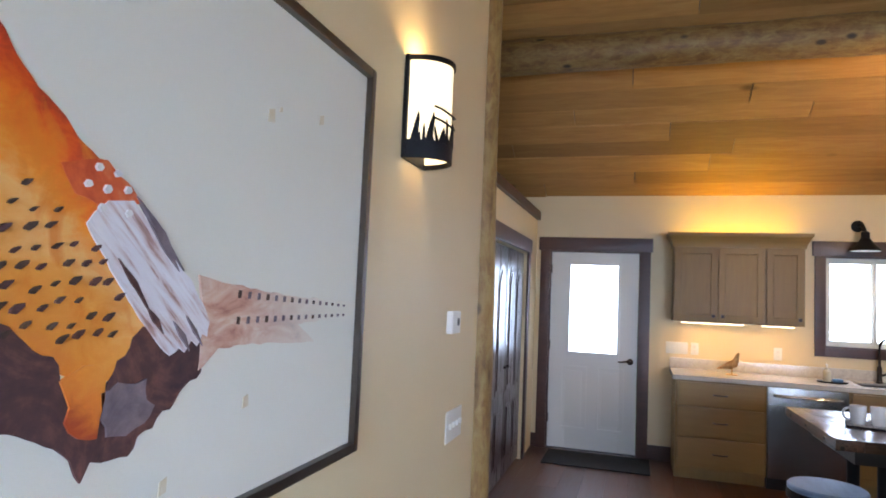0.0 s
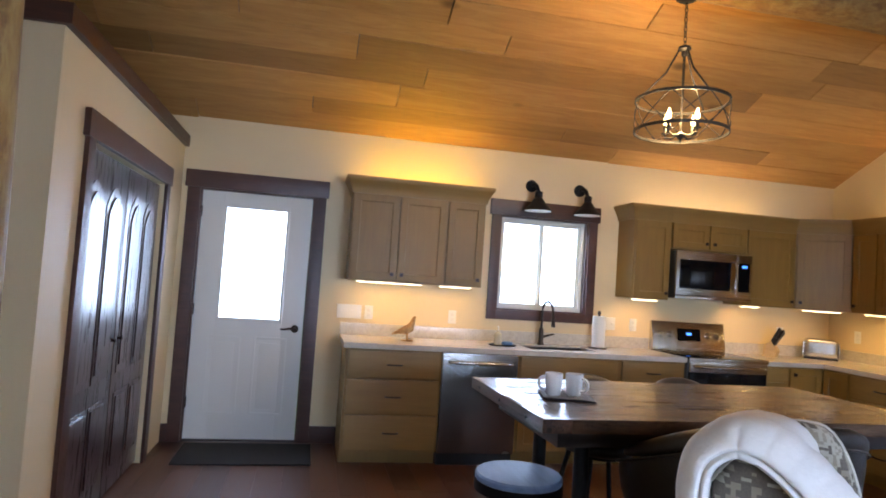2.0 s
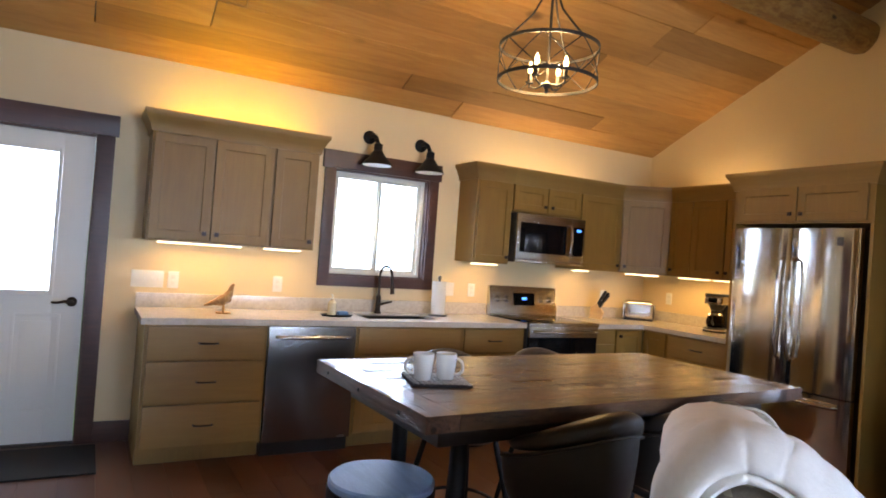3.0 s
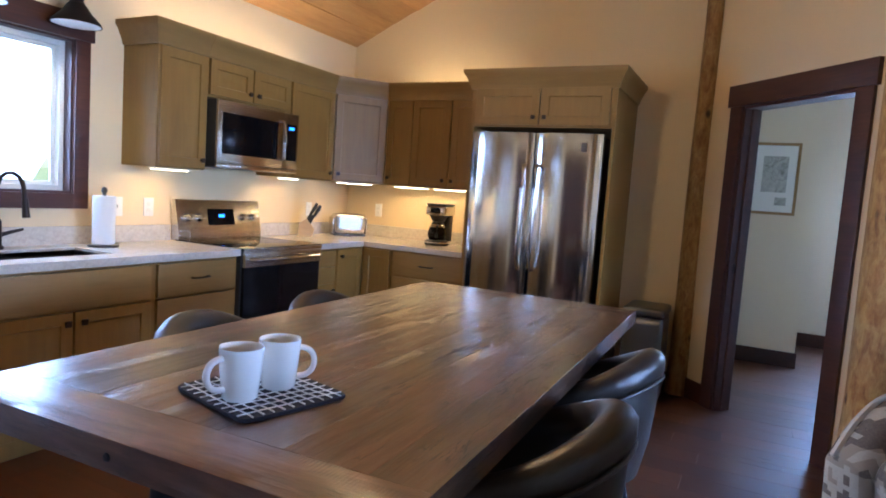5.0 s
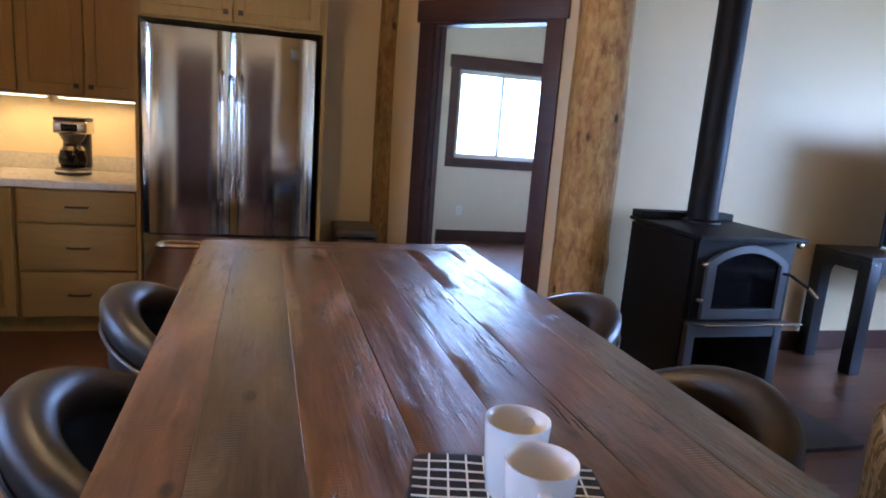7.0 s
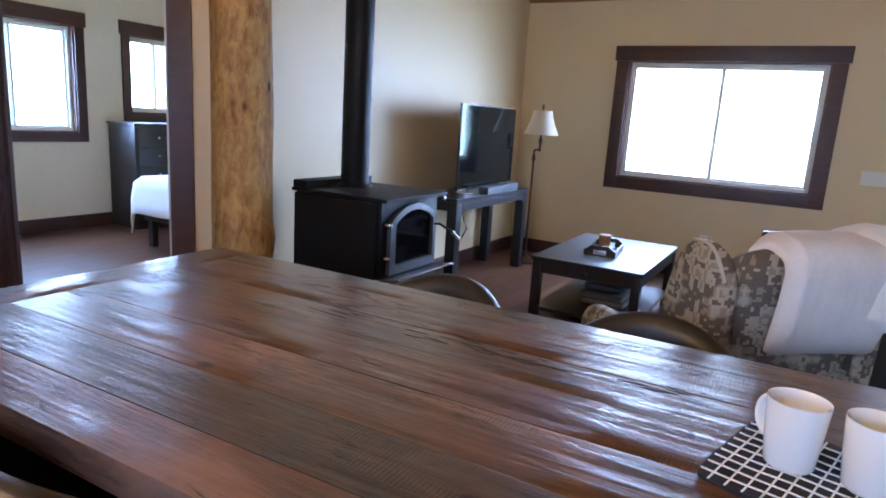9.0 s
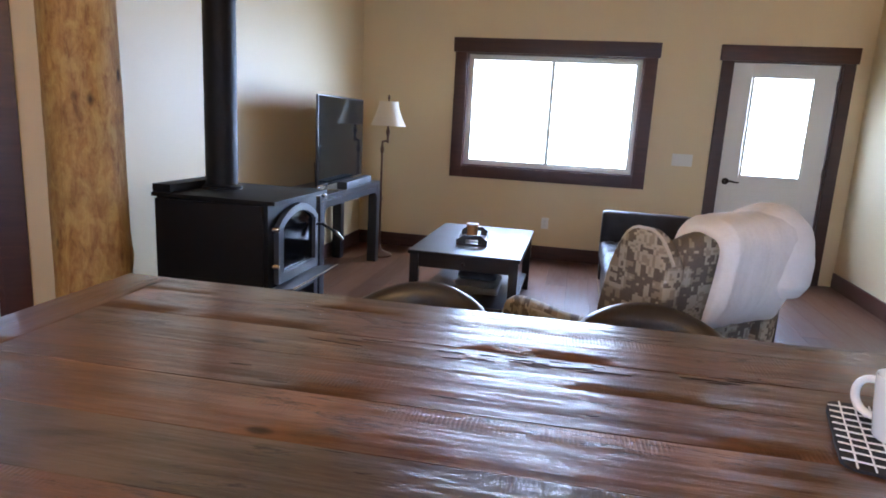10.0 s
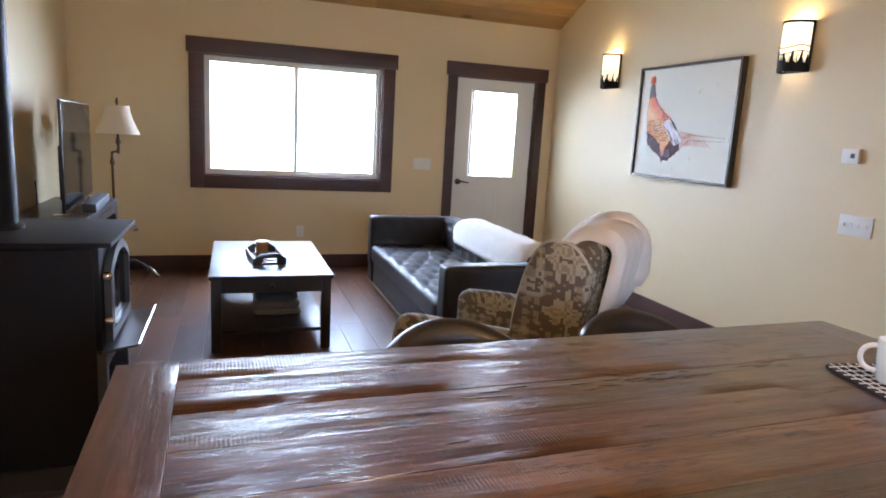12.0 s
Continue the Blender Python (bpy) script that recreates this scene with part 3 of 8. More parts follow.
for s, ye in ((1, YK), (-1, YL)):
    yo = ye + 0.16 * s
    zo, zr = EAVE - 0.15 * PITCH + 0.04, roof_z(YR) + 0.04
    hexa(bm, [(XH - 0.5, yo, zo), (XB + 0.16, yo, zo), (XB + 0.16, YR, zr), (XH - 0.5, YR, zr), (XH - 0.5, yo, zo + 0.2), (XB + 0.16, yo, zo + 0.2), (XB + 0.16, YR, zr + 0.2), (XH - 0.5, YR, zr + 0.2)])
solid("roof", bm, ROOFING, "dark gabled roof over the cabin", "roof", "structure")
solid("ceiling_bedroom", prism(bmesh.new(), [(XT + 0.12, YL), (XB + 0.14, YL), (XB + 0.14, 5.1), (XE + 0.06, 5.1), (XE + 0.06, 4.44), (XT + 0.12, 3.54)], 2.72, 2.76, Matrix(((1, 0, 0, 0), (0, 0, 1, 0), (0, 1, 0, 0), (0, 0, 0, 1)))), PALE, "pale flat bedroom ceiling", "ceiling", "structure")
solid("gable_bedroom", prism(bmesh.new(), [(YL, 2.60), (YK, 2.60), (YK, EAVE), (YR, roof_z(YR) + 0.03), (YL, EAVE)], XB, XB + 0.14, Matrix(((0, 1, 0, 0), (1, 0, 0, 0), (0, 0, 1, 0), (0, 0, 0, 1)))), PALE, "plain gable end wall", "wall", "structure")
wall_y("wall_outer_east", XB, XB + 0.14, 5.1, YK, [], PALE, "plain end wall", 2.6)
wall_x("wall_outer_north", YK, YK + 0.14, XE + 0.12, XB + 0.14, EAVE + 0.02, [], PALE, "plain back wall")

# ground outside
solid("ground", boxes((-400, -400, -0.45, 400, 400, -0.35)), GRASS, "sunlit green meadow round the cabin", "ground", "structure")
solid("floor_slab", boxes((XH - 0.12, YL - 0.14, -0.34, XB + 0.14, YK + 0.14, -0.022)), plain("slab", (0.05, 0.03, 0.02), 0.8), "dark slab below the floor boards", "floor", "structure")

# ---- trim, doors, windows ----
def framed(name, o, y, facing, material, head=0.14, side=0.10, sill=True, label=""):
    """Flat boards round an opening in a wall along x; facing -1: seen from smaller y. Also the lining through the wall."""
    xa, xb, za, zb = o
    s = facing
    d = 0.022 * s
    t = thing(name, label, "trim", kind="structure")
    bm = boxes((xa - side, y, za - (side if sill else 0), xa, y + d, zb), bevel=0.002)
    part("casing", bm, material, t)
    part("casing", boxes((xb, y, za - (side if sill else 0), xb + side, y + d, zb), bevel=0.002), material, t)
    part("head_board", boxes((xa - side - 0.02, y, zb, xb + side + 0.02, y + d * 1.35, zb + head), bevel=0.003), material, t)
    if sill:
        part("sill_board", boxes((xa, y, za - side, xb, y + d, za), bevel=0.002), material, t)
    b = -0.138 * s
    part("lining", boxes((xa, y, za, xa + 0.012, y + b, zb)), material, t)
    part("lining", boxes((xb - 0.012, y, za, xb, y + b, zb)), material, t)
    part("lining", boxes((xa + 0.012, y, zb - 0.012, xb - 0.012, y + b, zb)), material, t)
    if sill:
        part("lining", boxes((xa + 0.012, y, za, xb - 0.012, y + b, za + 0.012)), material, t)
    return t


def slider(name, o, y, label):
    """A sliding window set in the wall's depth: frame, two sashes, panes."""
    xa, xb, za, zb = o[0] + 0.012, o[1] - 0.012, o[2] + 0.012, o[3] - 0.012
    t = thing(name, label, "window", kind="structure")
    f = 0.028
    part("window_frame", boxes((xa, y, za, xa + f, y + 0.06, zb), (xb - f, y, za, xb, y + 0.06, zb), (xa + f, y, za, xb - f, y + 0.06, za + f), (xa + f, y, zb - f, xb - f, y + 0.06, zb), bevel=0.003), VINYL, t)
    mid = (xa + xb) / 2
    for a, b, dy in ((xa + f, mid + 0.02, 0.012), (mid - 0.02, xb - f, 0.034)):
        g = 0.023
        sash = part("sash", boxes((a, y + dy, za + f, a + g, y + dy + 0.018, zb - f), (b - g, y + dy, za + f, b, y + dy + 0.018, zb - f), (a + g, y + dy, za + f, b - g, y + dy + 0.018, za + f + g), (a + g, y + dy, zb - f - g, b - g, y + dy + 0.018, zb - f), bevel=0.002), VINYL, t)
        pane = part("pane", boxes((a + g, y + dy + 0.007, za + f + g, b - g, y + dy + 0.011, zb - f - g)), GLASS, sash)
        pane.visible_shadow = False
    return t


def half_lite(name, o, y, facing, hinge_left, label, trim_colour):
    """A painted entry door with a glass upper half, two raised panels, a lever, hinges and a dark threshold. Local front faces -y."""
    w, h = o[1] - o[0] - 0.03, o[3] - 0.03
    d = thing(name, label, "door", kind="structure")
    g0, g1, gx = 0.98, 1.90, 0.175
    bm = boxes((0, 0, 0, gx, 0.044, h), (w - gx, 0, 0, w, 0.044, h), (gx, 0, g1, w - gx, 0.044, h), (gx, 0, 0, w - gx, 0.044, g0), bevel=0.002)
    leaf = part("leaf", bm, WHITEDOOR, d)
    part("glazing_bead", boxes((gx, -0.012, g0 - 0.02, gx + 0.025, 0.0, g1 + 0.02), (w - gx - 0.025, -0.012, g0 - 0.02, w - gx, 0, g1 + 0.02), (gx + 0.025, -0.012, g0 - 0.02, w - gx - 0.025, 0, g0 + 0.01), (gx + 0.025, -0.012, g1 - 0.01, w - gx - 0.025, 0, g1 + 0.02), bevel=0.004), WHITEDOOR, leaf)
    pane = part("pane", boxes((gx, 0.018, g0, w - gx, 0.026, g1)), GLASS, leaf)
    pane.visible_shadow = False
    mid = w / 2
    for a, b in ((0.12, mid - 0.05), (mid + 0.05, w - 0.12)):
        bm = bmesh.new()
        for x0, x1, z0, z1 in ((a, a + 0.02, 0.2, 0.84), (b - 0.02, b, 0.2, 0.84), (a + 0.02, b - 0.02, 0.2, 0.22), (a + 0.02, b - 0.02, 0.82, 0.84)):
            box(bm, x0, -0.006, z0, x1, 0, z1, 0.002)
        box(bm, a + 0.05, -0.004, 0.25, b - 0.05, 0, 0.79, 0.003)
        part("raised_panel", bm, WHITEDOOR, leaf)
    x = w - 0.065 if hinge_left else 0.065
    k = -1 if hinge_left else 1
    bm = bmesh.new()
    turn = Matrix.Translation((x, 0, 0.92)) @ pose(0, 0, 0, 90)
    lathe(bm, [(0.001, 0), (0.032, 0.0), (0.032, 0.008), (0.02, 0.014), (0.012, 0.02), (0.012, 0.05), (0.001, 0.05)], 20, m=turn)
    tube(bm, [(x, -0.045, 0.92), (x + k * 0.04, -0.05, 0.925), (x + k * 0.085, -0.048, 0.915), (x + k * 0.115, -0.046, 0.918)], [0.011, 0.010, 0.008, 0.007], 10)
    part("lever_handle", bm, BRONZE, leaf, "dark bronze lever handle")
    hx = 0.0 if hinge_left else w
    for z in (0.25, 1.0, 1.8):
        part("hinge", tube(bmesh.new(), [(hx, -0.008, z), (hx, -0.008, z + 0.09)], 0.008, 8), BRONZE, leaf)
    part("threshold", boxes((-0.014, -0.02, -0.012, w + 0.014, 0.10, 0.0), bevel=0.003), BRONZE, d)
    return d


framed("trim_kitchen_door", KD, YK, -1, TRIM, sill=False, label="dark stained flat boards round the kitchen door")
framed("trim_kitchen_window", KW, YK, -1, TRIM, side=0.085, label="dark stained flat boards round the kitchen window")
framed("trim_living_window", LW, YL, 1, TRIM, side=0.12, label="dark stained flat boards round the wide window")
framed("trim_living_door", LD, YL, 1, TRIM, sill=False, label="dark stained flat boards round the front door")
slider("window_1", KW, YK + 0.06, "cream vinyl sliding window above the kitchen sink")
slider("window_2", (LW[0], LW[1], LW[2], LW[3]), YL - 0.12, "wide cream vinyl sliding window in the living room")
d = half_lite("door_1", KD, YK, -1, True, "white painted back door with a glass upper half", TRIM)
d.matrix_basis = pose(KD[0] + 0.015, YK + 0.025, 0.015)
d = half_lite("door_2", LD, YL, 1, False, "white painted front door with a glass upper half", TRIM)
d.matrix_basis = pose(LD[1] - 0.015, YL - 0.025, 0.015, 0, 0, 180)
TOXR = Matrix(((0, -1, 0, XB), (1, 0, 0, 0), (0, 0, 1, 0), (0, 0, 0, 1)))
for o, n in ((BW1, "window_3"), (BW2, "window_4")):
    t = framed("trim_bedroom_window", o, 0, 1, TRIM, side=0.095, label="dark stained flat boards round a bedroom window")
    t.matrix_basis = TOXR
    w = slider(n, o, -0.12, "cream vinyl sliding window in the bedroom")
    w.matrix_basis = TOXR

# doorway into the bedroom: boards on both faces, lining and an open white door
t = thing("trim_bedroom_doorway", "dark stained flat boards round the open bedroom doorway", "trim", SLANT, kind="structure")
a, b = DO
for x0, x1 in ((a - 0.105, a), (b, b + 0.105)):
    part("casing", boxes((x0, -0.022, 0, x1, 0, 2.05), bevel=0.002), TRIM, t)
part("head_board", boxes((a - 0.125, -0.03, 2.05, b + 0.125, 0, 2.19), bevel=0.003), TRIM, t)
for x0, x1 in ((a, a + 0.018), (b - 0.018, b)):
    part("lining", boxes((x0, -0.001, 0, x1, 0.125, 2.05)), TRIM, t)
    part("stop", boxes((x0 + (0.018 if x0 == a else -0.012), 0.05, 0, x0 + (0.030 if x0 == a else 0.0), 0.085, 2.035)), TRIM, t)
part("lining", boxes((a + 0.018, -0.001, 2.032, b - 0.018, 0.125, 2.05)), TRIM, t)
part("strike_plate", boxes((a + 0.018, 0.03, 0.95, a + 0.021, 0.05, 1.01)), BRONZE, t)
d = thing("door_3", "white painted bedroom door standing open", "door", SLANT @ pose(b - 0.02, 0.13, 0.012, 0, 0, 101), kind="structure")
leaf = part("leaf", boxes((0, 0, 0, 0.80, 0.036, 2.02), bevel=0.002), WHITEDOOR, d)
for z0, z1 in ((0.2, 0.85), (1.05, 1.85)):
    part("raised_panel", boxes((0.13, -0.006, z0, 0.67, 0.0, z1), bevel=0.004), WHITEDOOR, leaf)
bm = lathe(bmesh.new(), [(0.001, 0), (0.03, 0), (0.03, 0.008), (0.012, 0.02), (0.025, 0.04), (0.025, 0.055), (0.001, 0.062)], 16, m=Matrix.Translation((0.74, 0, 0.95)) @ pose(0, 0, 0, 90))
part("knob", bm, BRONZE, leaf, "dark bronze knob")

# baseboards


def base_run(name, rows):
    b = boxes(*rows, bevel=0.003)
    solid(name, b, TRIM, "dark stained wooden baseboard", "baseboard", "structure")


base_run("baseboard", [(LD[1] + 0.10, YL, 0, XT, YL + 0.016, 0.14)])
base_run("baseboard", [(XP, YL + 0.016, 0, XP + 0.016, 3.46, 0.14)])
base_run("baseboard", [(XT - 0.016, YL + 0.016, 0, XT, 3.25, 0.14)])
base_run("baseboard", [(XC, YK - 0.016, 0, KD[0] - 0.10, YK, 0.14)])
base_run("baseboard", [(KD[1] + 0.10, YK - 0.016, 0, 0.76, YK, 0.14)])
base_run("baseboard", [(XC, YB, 0, XC + 0.016, 5.27, 0.14)])
base_run("baseboard", [(XH, YB - 0.016, 0, XC, YB, 0.14)])
base_run("baseboard", [(XE - 0.016, 4.48, 0, XE, 4.92, 0.14)])
base_run("baseboard", [(XB - 0.016, YL, 0, XB, 3.65, 0.14)])
base_run("baseboard", [(7.084, 3.634, 0, 7.10, 5.0, 0.14)])
base_run("baseboard", [(7.10, 3.634, 0, XB - 0.016, 3.65, 0.14)])
b = bmesh.new()
box(b, -0.25, -0.016, 0, DO[0] - 0.105, 0, 0.14, 0.003, m=SLANT)
solid("baseboard", b, TRIM, "dark stained wooden baseboard", "baseboard", "structure")

# closet: header, casings, folding door, cap board
t = thing("trim_closet", "dark stained flat boards round the closet opening", "trim", kind="structure")
part("head_board", boxes((XC, 5.25, 1.98, XC + 0.03, 7.05, 2.11), bevel=0.003), TRIM, t)
part("casing", boxes((XC, 5.28, 0, XC + 0.022, 5.38, 1.98), bevel=0.002), TRIM, t)
part("casing", boxes((XC, 6.93, 0, XC + 0.022, 7.03, 1.98), bevel=0.002), TRIM, t)
solid("closet_cap", boxes((XH, YB - 0.03, 2.37, XC + 0.035, YK - 0.002, 2.46), bevel=0.006), TRIM, "dark stained board capping the closet wall", "trim", "structure")
BIFOLD = Matrix(((0, -1, 0, XC - 0.03), (1, 0, 0, 0), (0, 0, 1, 0), (0, 0, 0, 1)))
t = thing("closet_door", "glossy dark brown folding closet door with arched panels", "door", BIFOLD, kind="structure")
for i in range(2):
    a = 5.39 + i * 0.77
    leaf = part("leaf", boxes((a, 0, 0.02, a + 0.76, 0.034, 1.965), bevel=0.003), DOORWOOD, t)
    for side in range(2):
        c0 = a + 0.07 + side * 0.325
        c1 = c0 + 0.285
        for z0, z1, arch in ((0.16, 0.62, 0), (0.74, 1.70, 0.12)):
            ol = [(c0, z0), (c1, z0), (c1, z1)]
            if arch:
                ol += [(c1 - (c1 - c0) * k / 10, z1 + arch * math.sin(math.pi * k / 10) ** 0.9) for k in range(1, 10)]
            ol += [(c0, z1)]
            ring = prism(bmesh.new(), ol, -0.004, 0.0)
            part("panel", ring, DOORWOOD, leaf)
            cx, cz = (c0 + c1) / 2, (z0 + z1) / 2
            part("raised_field", prism(bmesh.new(), [(cx + (x - cx) * 0.80, cz + (z - cz) * 0.90) for x, z in ol], -0.012, -0.004), DOORWOOD, leaf)
    part("pull_knob", lathe(bmesh.new(), [(0.001, 0), (0.012, 0), (0.008, 0.012), (0.016, 0.025), (0.001, 0.03)], 14, m=Matrix.Translation((a + (0.70 if i == 0 else 0.06), 0, 0.95)) @ pose(0, 0, 0, 90)), BRONZE, leaf)


# ---- logs ----
def log_post(name, x, y, r0, r1, z1, label, lean=(0, 0), seed=1, mat=None, knobs=9):
    bm = bmesh.new()
    rows, n = 40, 28
    rg = random.Random(seed)
    bumps = [(rg.uniform(0, z1), rg.uniform(0, 6.28), rg.uniform(0.008, 0.018)) for _ in range(knobs)]
    rings = []
    for i in range(rows + 1):
        z = z1 * i / rows
        r = r0 + (r1 - r0) * min(1, z / 2.5) + 0.035 * math.exp(-z * 5) * (r0 / 0.16)
        ring = []
        for j in range(n):
            a = 2 * math.pi * j / n
            q = r * (1 + 0.06 * wob(seed + 1.3 * math.cos(a), 1.3 * math.sin(a), z * 0.9) + 0.03 * wob(4 * math.cos(a), 4 * math.sin(a), z * 3 + seed))
            for bz, ba, bh in bumps:
                da = (a - ba + math.pi) % (2 * math.pi) - math.pi
                q += bh * (r0 / 0.16) * math.exp(-((z - bz) / 0.05) ** 2 - (da * r / 0.045) ** 2)
            sway = r0 * 0.35 * wob(seed * 3.1, z * 0.55, 2.0)
            ring.append(bm.verts.new((x + lean[0] * z + sway + q * math.cos(a), y + lean[1] * z + sway * 0.6 + q * math.sin(a), z)))
        rings.append(ring)
    for a, b in zip(rings, rings[1:]):
        for j in range(n):
            bm.faces.new((a[j], a[(j + 1) % n], b[(j + 1) % n], b[j]))
    bm.faces.new(rings[0][::-1])
    bm.faces.new(rings[-1])
    return solid(name, bm, mat or LOG, label, "log post", smooth=60)


log_post("log_post", 4.44, 3.42, 0.165, 0.155, 4.35, "thick peeled honey-coloured log post beside the doorway", seed=3)
log_post("slim_log_post", 5.59, 4.47, 0.075, 0.062, 4.0, "slim peeled log post against the wall near the fridge", seed=8, mat=SLIMLOG)
log_post("slim_log_post", -0.27, 3.60, 0.066, 0.06, 4.4, "slim peeled log with dark knots at the wall end", seed=12, knobs=14, mat=SLIMLOG)
bm = bmesh.new()
rings, n = [], 24
for i in range(61):
    x = XH + (XE + 0.0 - XH) * i / 60
    r = 0.135 * (1 + 0.05 * wob(x * 0.8, 1, 1))
    ring = []
    for j in range(n):
        a = 2 * math.pi * j / n
        q = r * (1 + 0.07 * wob(x * 1.5, 2 * math.cos(a), 2 * math.sin(a)) + 0.04 * wob(x * 6, 5 * math.cos(a), 5 * math.sin(a)))
        ring.append(bm.verts.new((x, 5.48 + q * math.cos(a), 3.375 + q * math.sin(a))))
    rings.append(ring)
for a, b in zip(rings, rings[1:]):
    for j in range(n):
        bm.faces.new((a[j], a[(j + 1) % n], b[(j + 1) % n], b[j]))
bm.faces.new(rings[0][::-1])
bm.faces.new(rings[-1])
solid("ceiling_beam", bm, BEAMLOG, "rough round log beam under the sloping boards", "beam", "structure", smooth=60)


# ---- kitchen ----
def panel_front(bm, x0, x1, z0, z1, frame_w=0.06, y=-0.02):
    """A frame-and-panel front in one piece: frame, sunk groove and a raised field."""
    if x1 - x0 < 0.2:
        frame_w = 0.045
    steps = [(0.0, 0.0), (0.0, y + 0.002), (0.002, y), (frame_w - 0.004, y), (frame_w, y + 0.007)]
    if z1 - z0 > 0.2:
        steps += [(frame_w + 0.012, y + 0.0075), (frame_w + 0.04, y + 0.004)]
    rings = [[bm.verts.new(p) for p in ((x0 + d, yy, z0 + d), (x1 - d, yy, z0 + d), (x1 - d, yy, z1 - d), (x0 + d, yy, z1 - d))] for d, yy in steps]
    for a, b in zip(rings, rings[1:]):
        for i in range(4):
            bm.faces.new((a[i], a[(i + 1) % 4], b[(i + 1) % 4], b[i]))
    bm.faces.new(rings[-1])
    bm.faces.new(rings[0][::-1])
    return bm


def square_knob(x, z, parent):
    bm = boxes((x - 0.014, -0.046, z - 0.014, x + 0.014, -0.036, z + 0.014), (x - 0.006, -0.037, z - 0.006, x + 0.006, -0.019, z + 0.006), bevel=0.002)
    part("knob", bm, BRONZE, parent, "square dark knob")


def bar_pull(x, z, parent, ln=0.11):
    bm = bmesh.new()
    tube(bm, [(x - ln / 2, -0.02, z), (x - ln / 2, -0.043, z), (x - ln / 4, -0.05, z), (x + ln / 4, -0.05, z), (x + ln / 2, -0.043, z), (x + ln / 2, -0.02, z)], 0.0055, 8)
    part("pull", bm, BRONZE, parent, "dark bar pull")


def cabinet(name, m, w, d, h, z0, fronts, label, group, toe=0.0, crown=False, ends=()):
    """Local x along the front, y into the wall. Fronts: (kind, x0, x1, z0, z1, handle)."""
    c = thing(name, label, "cabinet", m @ Matrix.Translation((0, 0, 0)), group)
    bm = boxes((0, 0, z0 + toe, w, d, z0 + h))
    if toe:
        box(bm, 0, 0.07, z0, w, d, z0 + toe)
    part("body", bm, MAPLE, c)
    for kind, x0, x1, a, b, handle in fronts:
        bm = bmesh.new()
        if kind == "drawer":
            box(bm, x0, -0.02, a, x1, 0, b, 0.004)
            f = part("drawer_front", bm, MAPLEH, c)
        else:
            panel_front(bm, x0, x1, a, b)
            f = part("door", bm, MAPLE, c)
        if handle == "pull":
            bar_pull((x0 + x1) / 2, (a + b) / 2, f)
        elif handle:
            square_knob(x0 + 0.035 if "l" in handle else x1 - 0.035, a + 0.05 if "b" in handle else b - 0.05, f)
    if crown:
        top = z0 + h
        prof = [(0.0, top - 0.03), (-0.012, top - 0.03), (-0.016, top + 0.0), (-0.045, top + 0.06), (-0.06, top + 0.08), (-0.06, top + 0.105), (0.0, top + 0.105)]
        for e, (xa, xb) in enumerate(((-0.06 if "l" in ends else 0.0, w + (0.06 if "r" in ends else 0.0)),)):
            bm = bmesh.new()
            lo = [bm.verts.new((-(-y) if "l" in ends else 0.0, y, z)) for y, z in prof]
            hi = [bm.verts.new((w + (-y if "r" in ends else 0.0), y, z)) for y, z in prof]
            k = len(prof)
            bm.faces.new(lo)
            bm.faces.new(hi[::-1])
            for i in range(k):
                bm.faces.new((lo[i], hi[i], hi[(i + 1) % k], lo[(i + 1) % k]))
            for side, x in (("l", 0.0), ("r", w)):
                if side in ends:
                    s = 1 if side == "l" else -1
                    a = [bm.verts.new((x + s * y, y, z)) for y, z in prof]
                    b = [bm.verts.new((x + s * y, d, z)) for y, z in prof]
                    bm.faces.new(a)
                    bm.faces.new(b[::-1])
                    for i in range(k):
                        bm.faces.new((a[i], b[i], b[(i + 1) % k], a[(i + 1) % k]))
            part("crown", bm, MAPLEH, c)
    return c


BASE, UP = "kitchen base cabinets", "kitchen wall cabinets"
FY, UY = 6.91, 7.22
BH = 0.875
NB = lambda x: pose(x, FY, 0)
NU = lambda x: pose(x, UY, 0)
cabinet("base_cabinet", NB(0.76), 0.74, YK - FY, BH, 0, [("drawer", 0.02, 0.72, 0.66, 0.86, "pull"), ("drawer", 0.02, 0.72, 0.39, 0.645, "pull"), ("drawer", 0.02, 0.72, 0.12, 0.375, "pull")], "maple base cabinet with three wide drawers", BASE, 0.10)
sinkbase = cabinet("base_cabinet", NB(2.12), 0.88, YK - FY, 0.70, 0, [("drawer", 0.02, 0.86, 0.68, 0.86, ""), ("door", 0.02, 0.435, 0.12, 0.665, "rt"), ("door", 0.445, 0.86, 0.12, 0.665, "lt")], "maple sink base cabinet with two doors", BASE, 0.10)
part("face_frame", boxes((0, 0, 0.70, 0.88, 0.02, BH)), MAPLE, sinkbase)
cabinet("base_cabinet", NB(3.0), 0.60, YK - FY, BH, 0, [("drawer", 0.02, 0.58, 0.68, 0.86, "pull"), ("drawer", 0.02, 0.58, 0.40, 0.665, "pull"), ("drawer", 0.02, 0.58, 0.12, 0.385, "pull")], "maple base cabinet with three drawers beside the range", BASE, 0.10)
cabinet("base_cabinet", NB(4.375), 0.24, YK - FY, BH, 0, [("drawer", 0.015, 0.225, 0.75, 0.86, ""), ("drawer", 0.015, 0.225, 0.62, 0.735, ""), ("door", 0.015, 0.225, 0.12, 0.605, "rt")], "narrow maple base cabinet beside the range", BASE, 0.10)
cabinet("base_cabinet", NB(4.617), 0.36, YK - FY, BH, 0, [("door", 0.01, 0.335, 0.12, 0.86, "lt")], "maple corner base cabinet", BASE, 0.10)
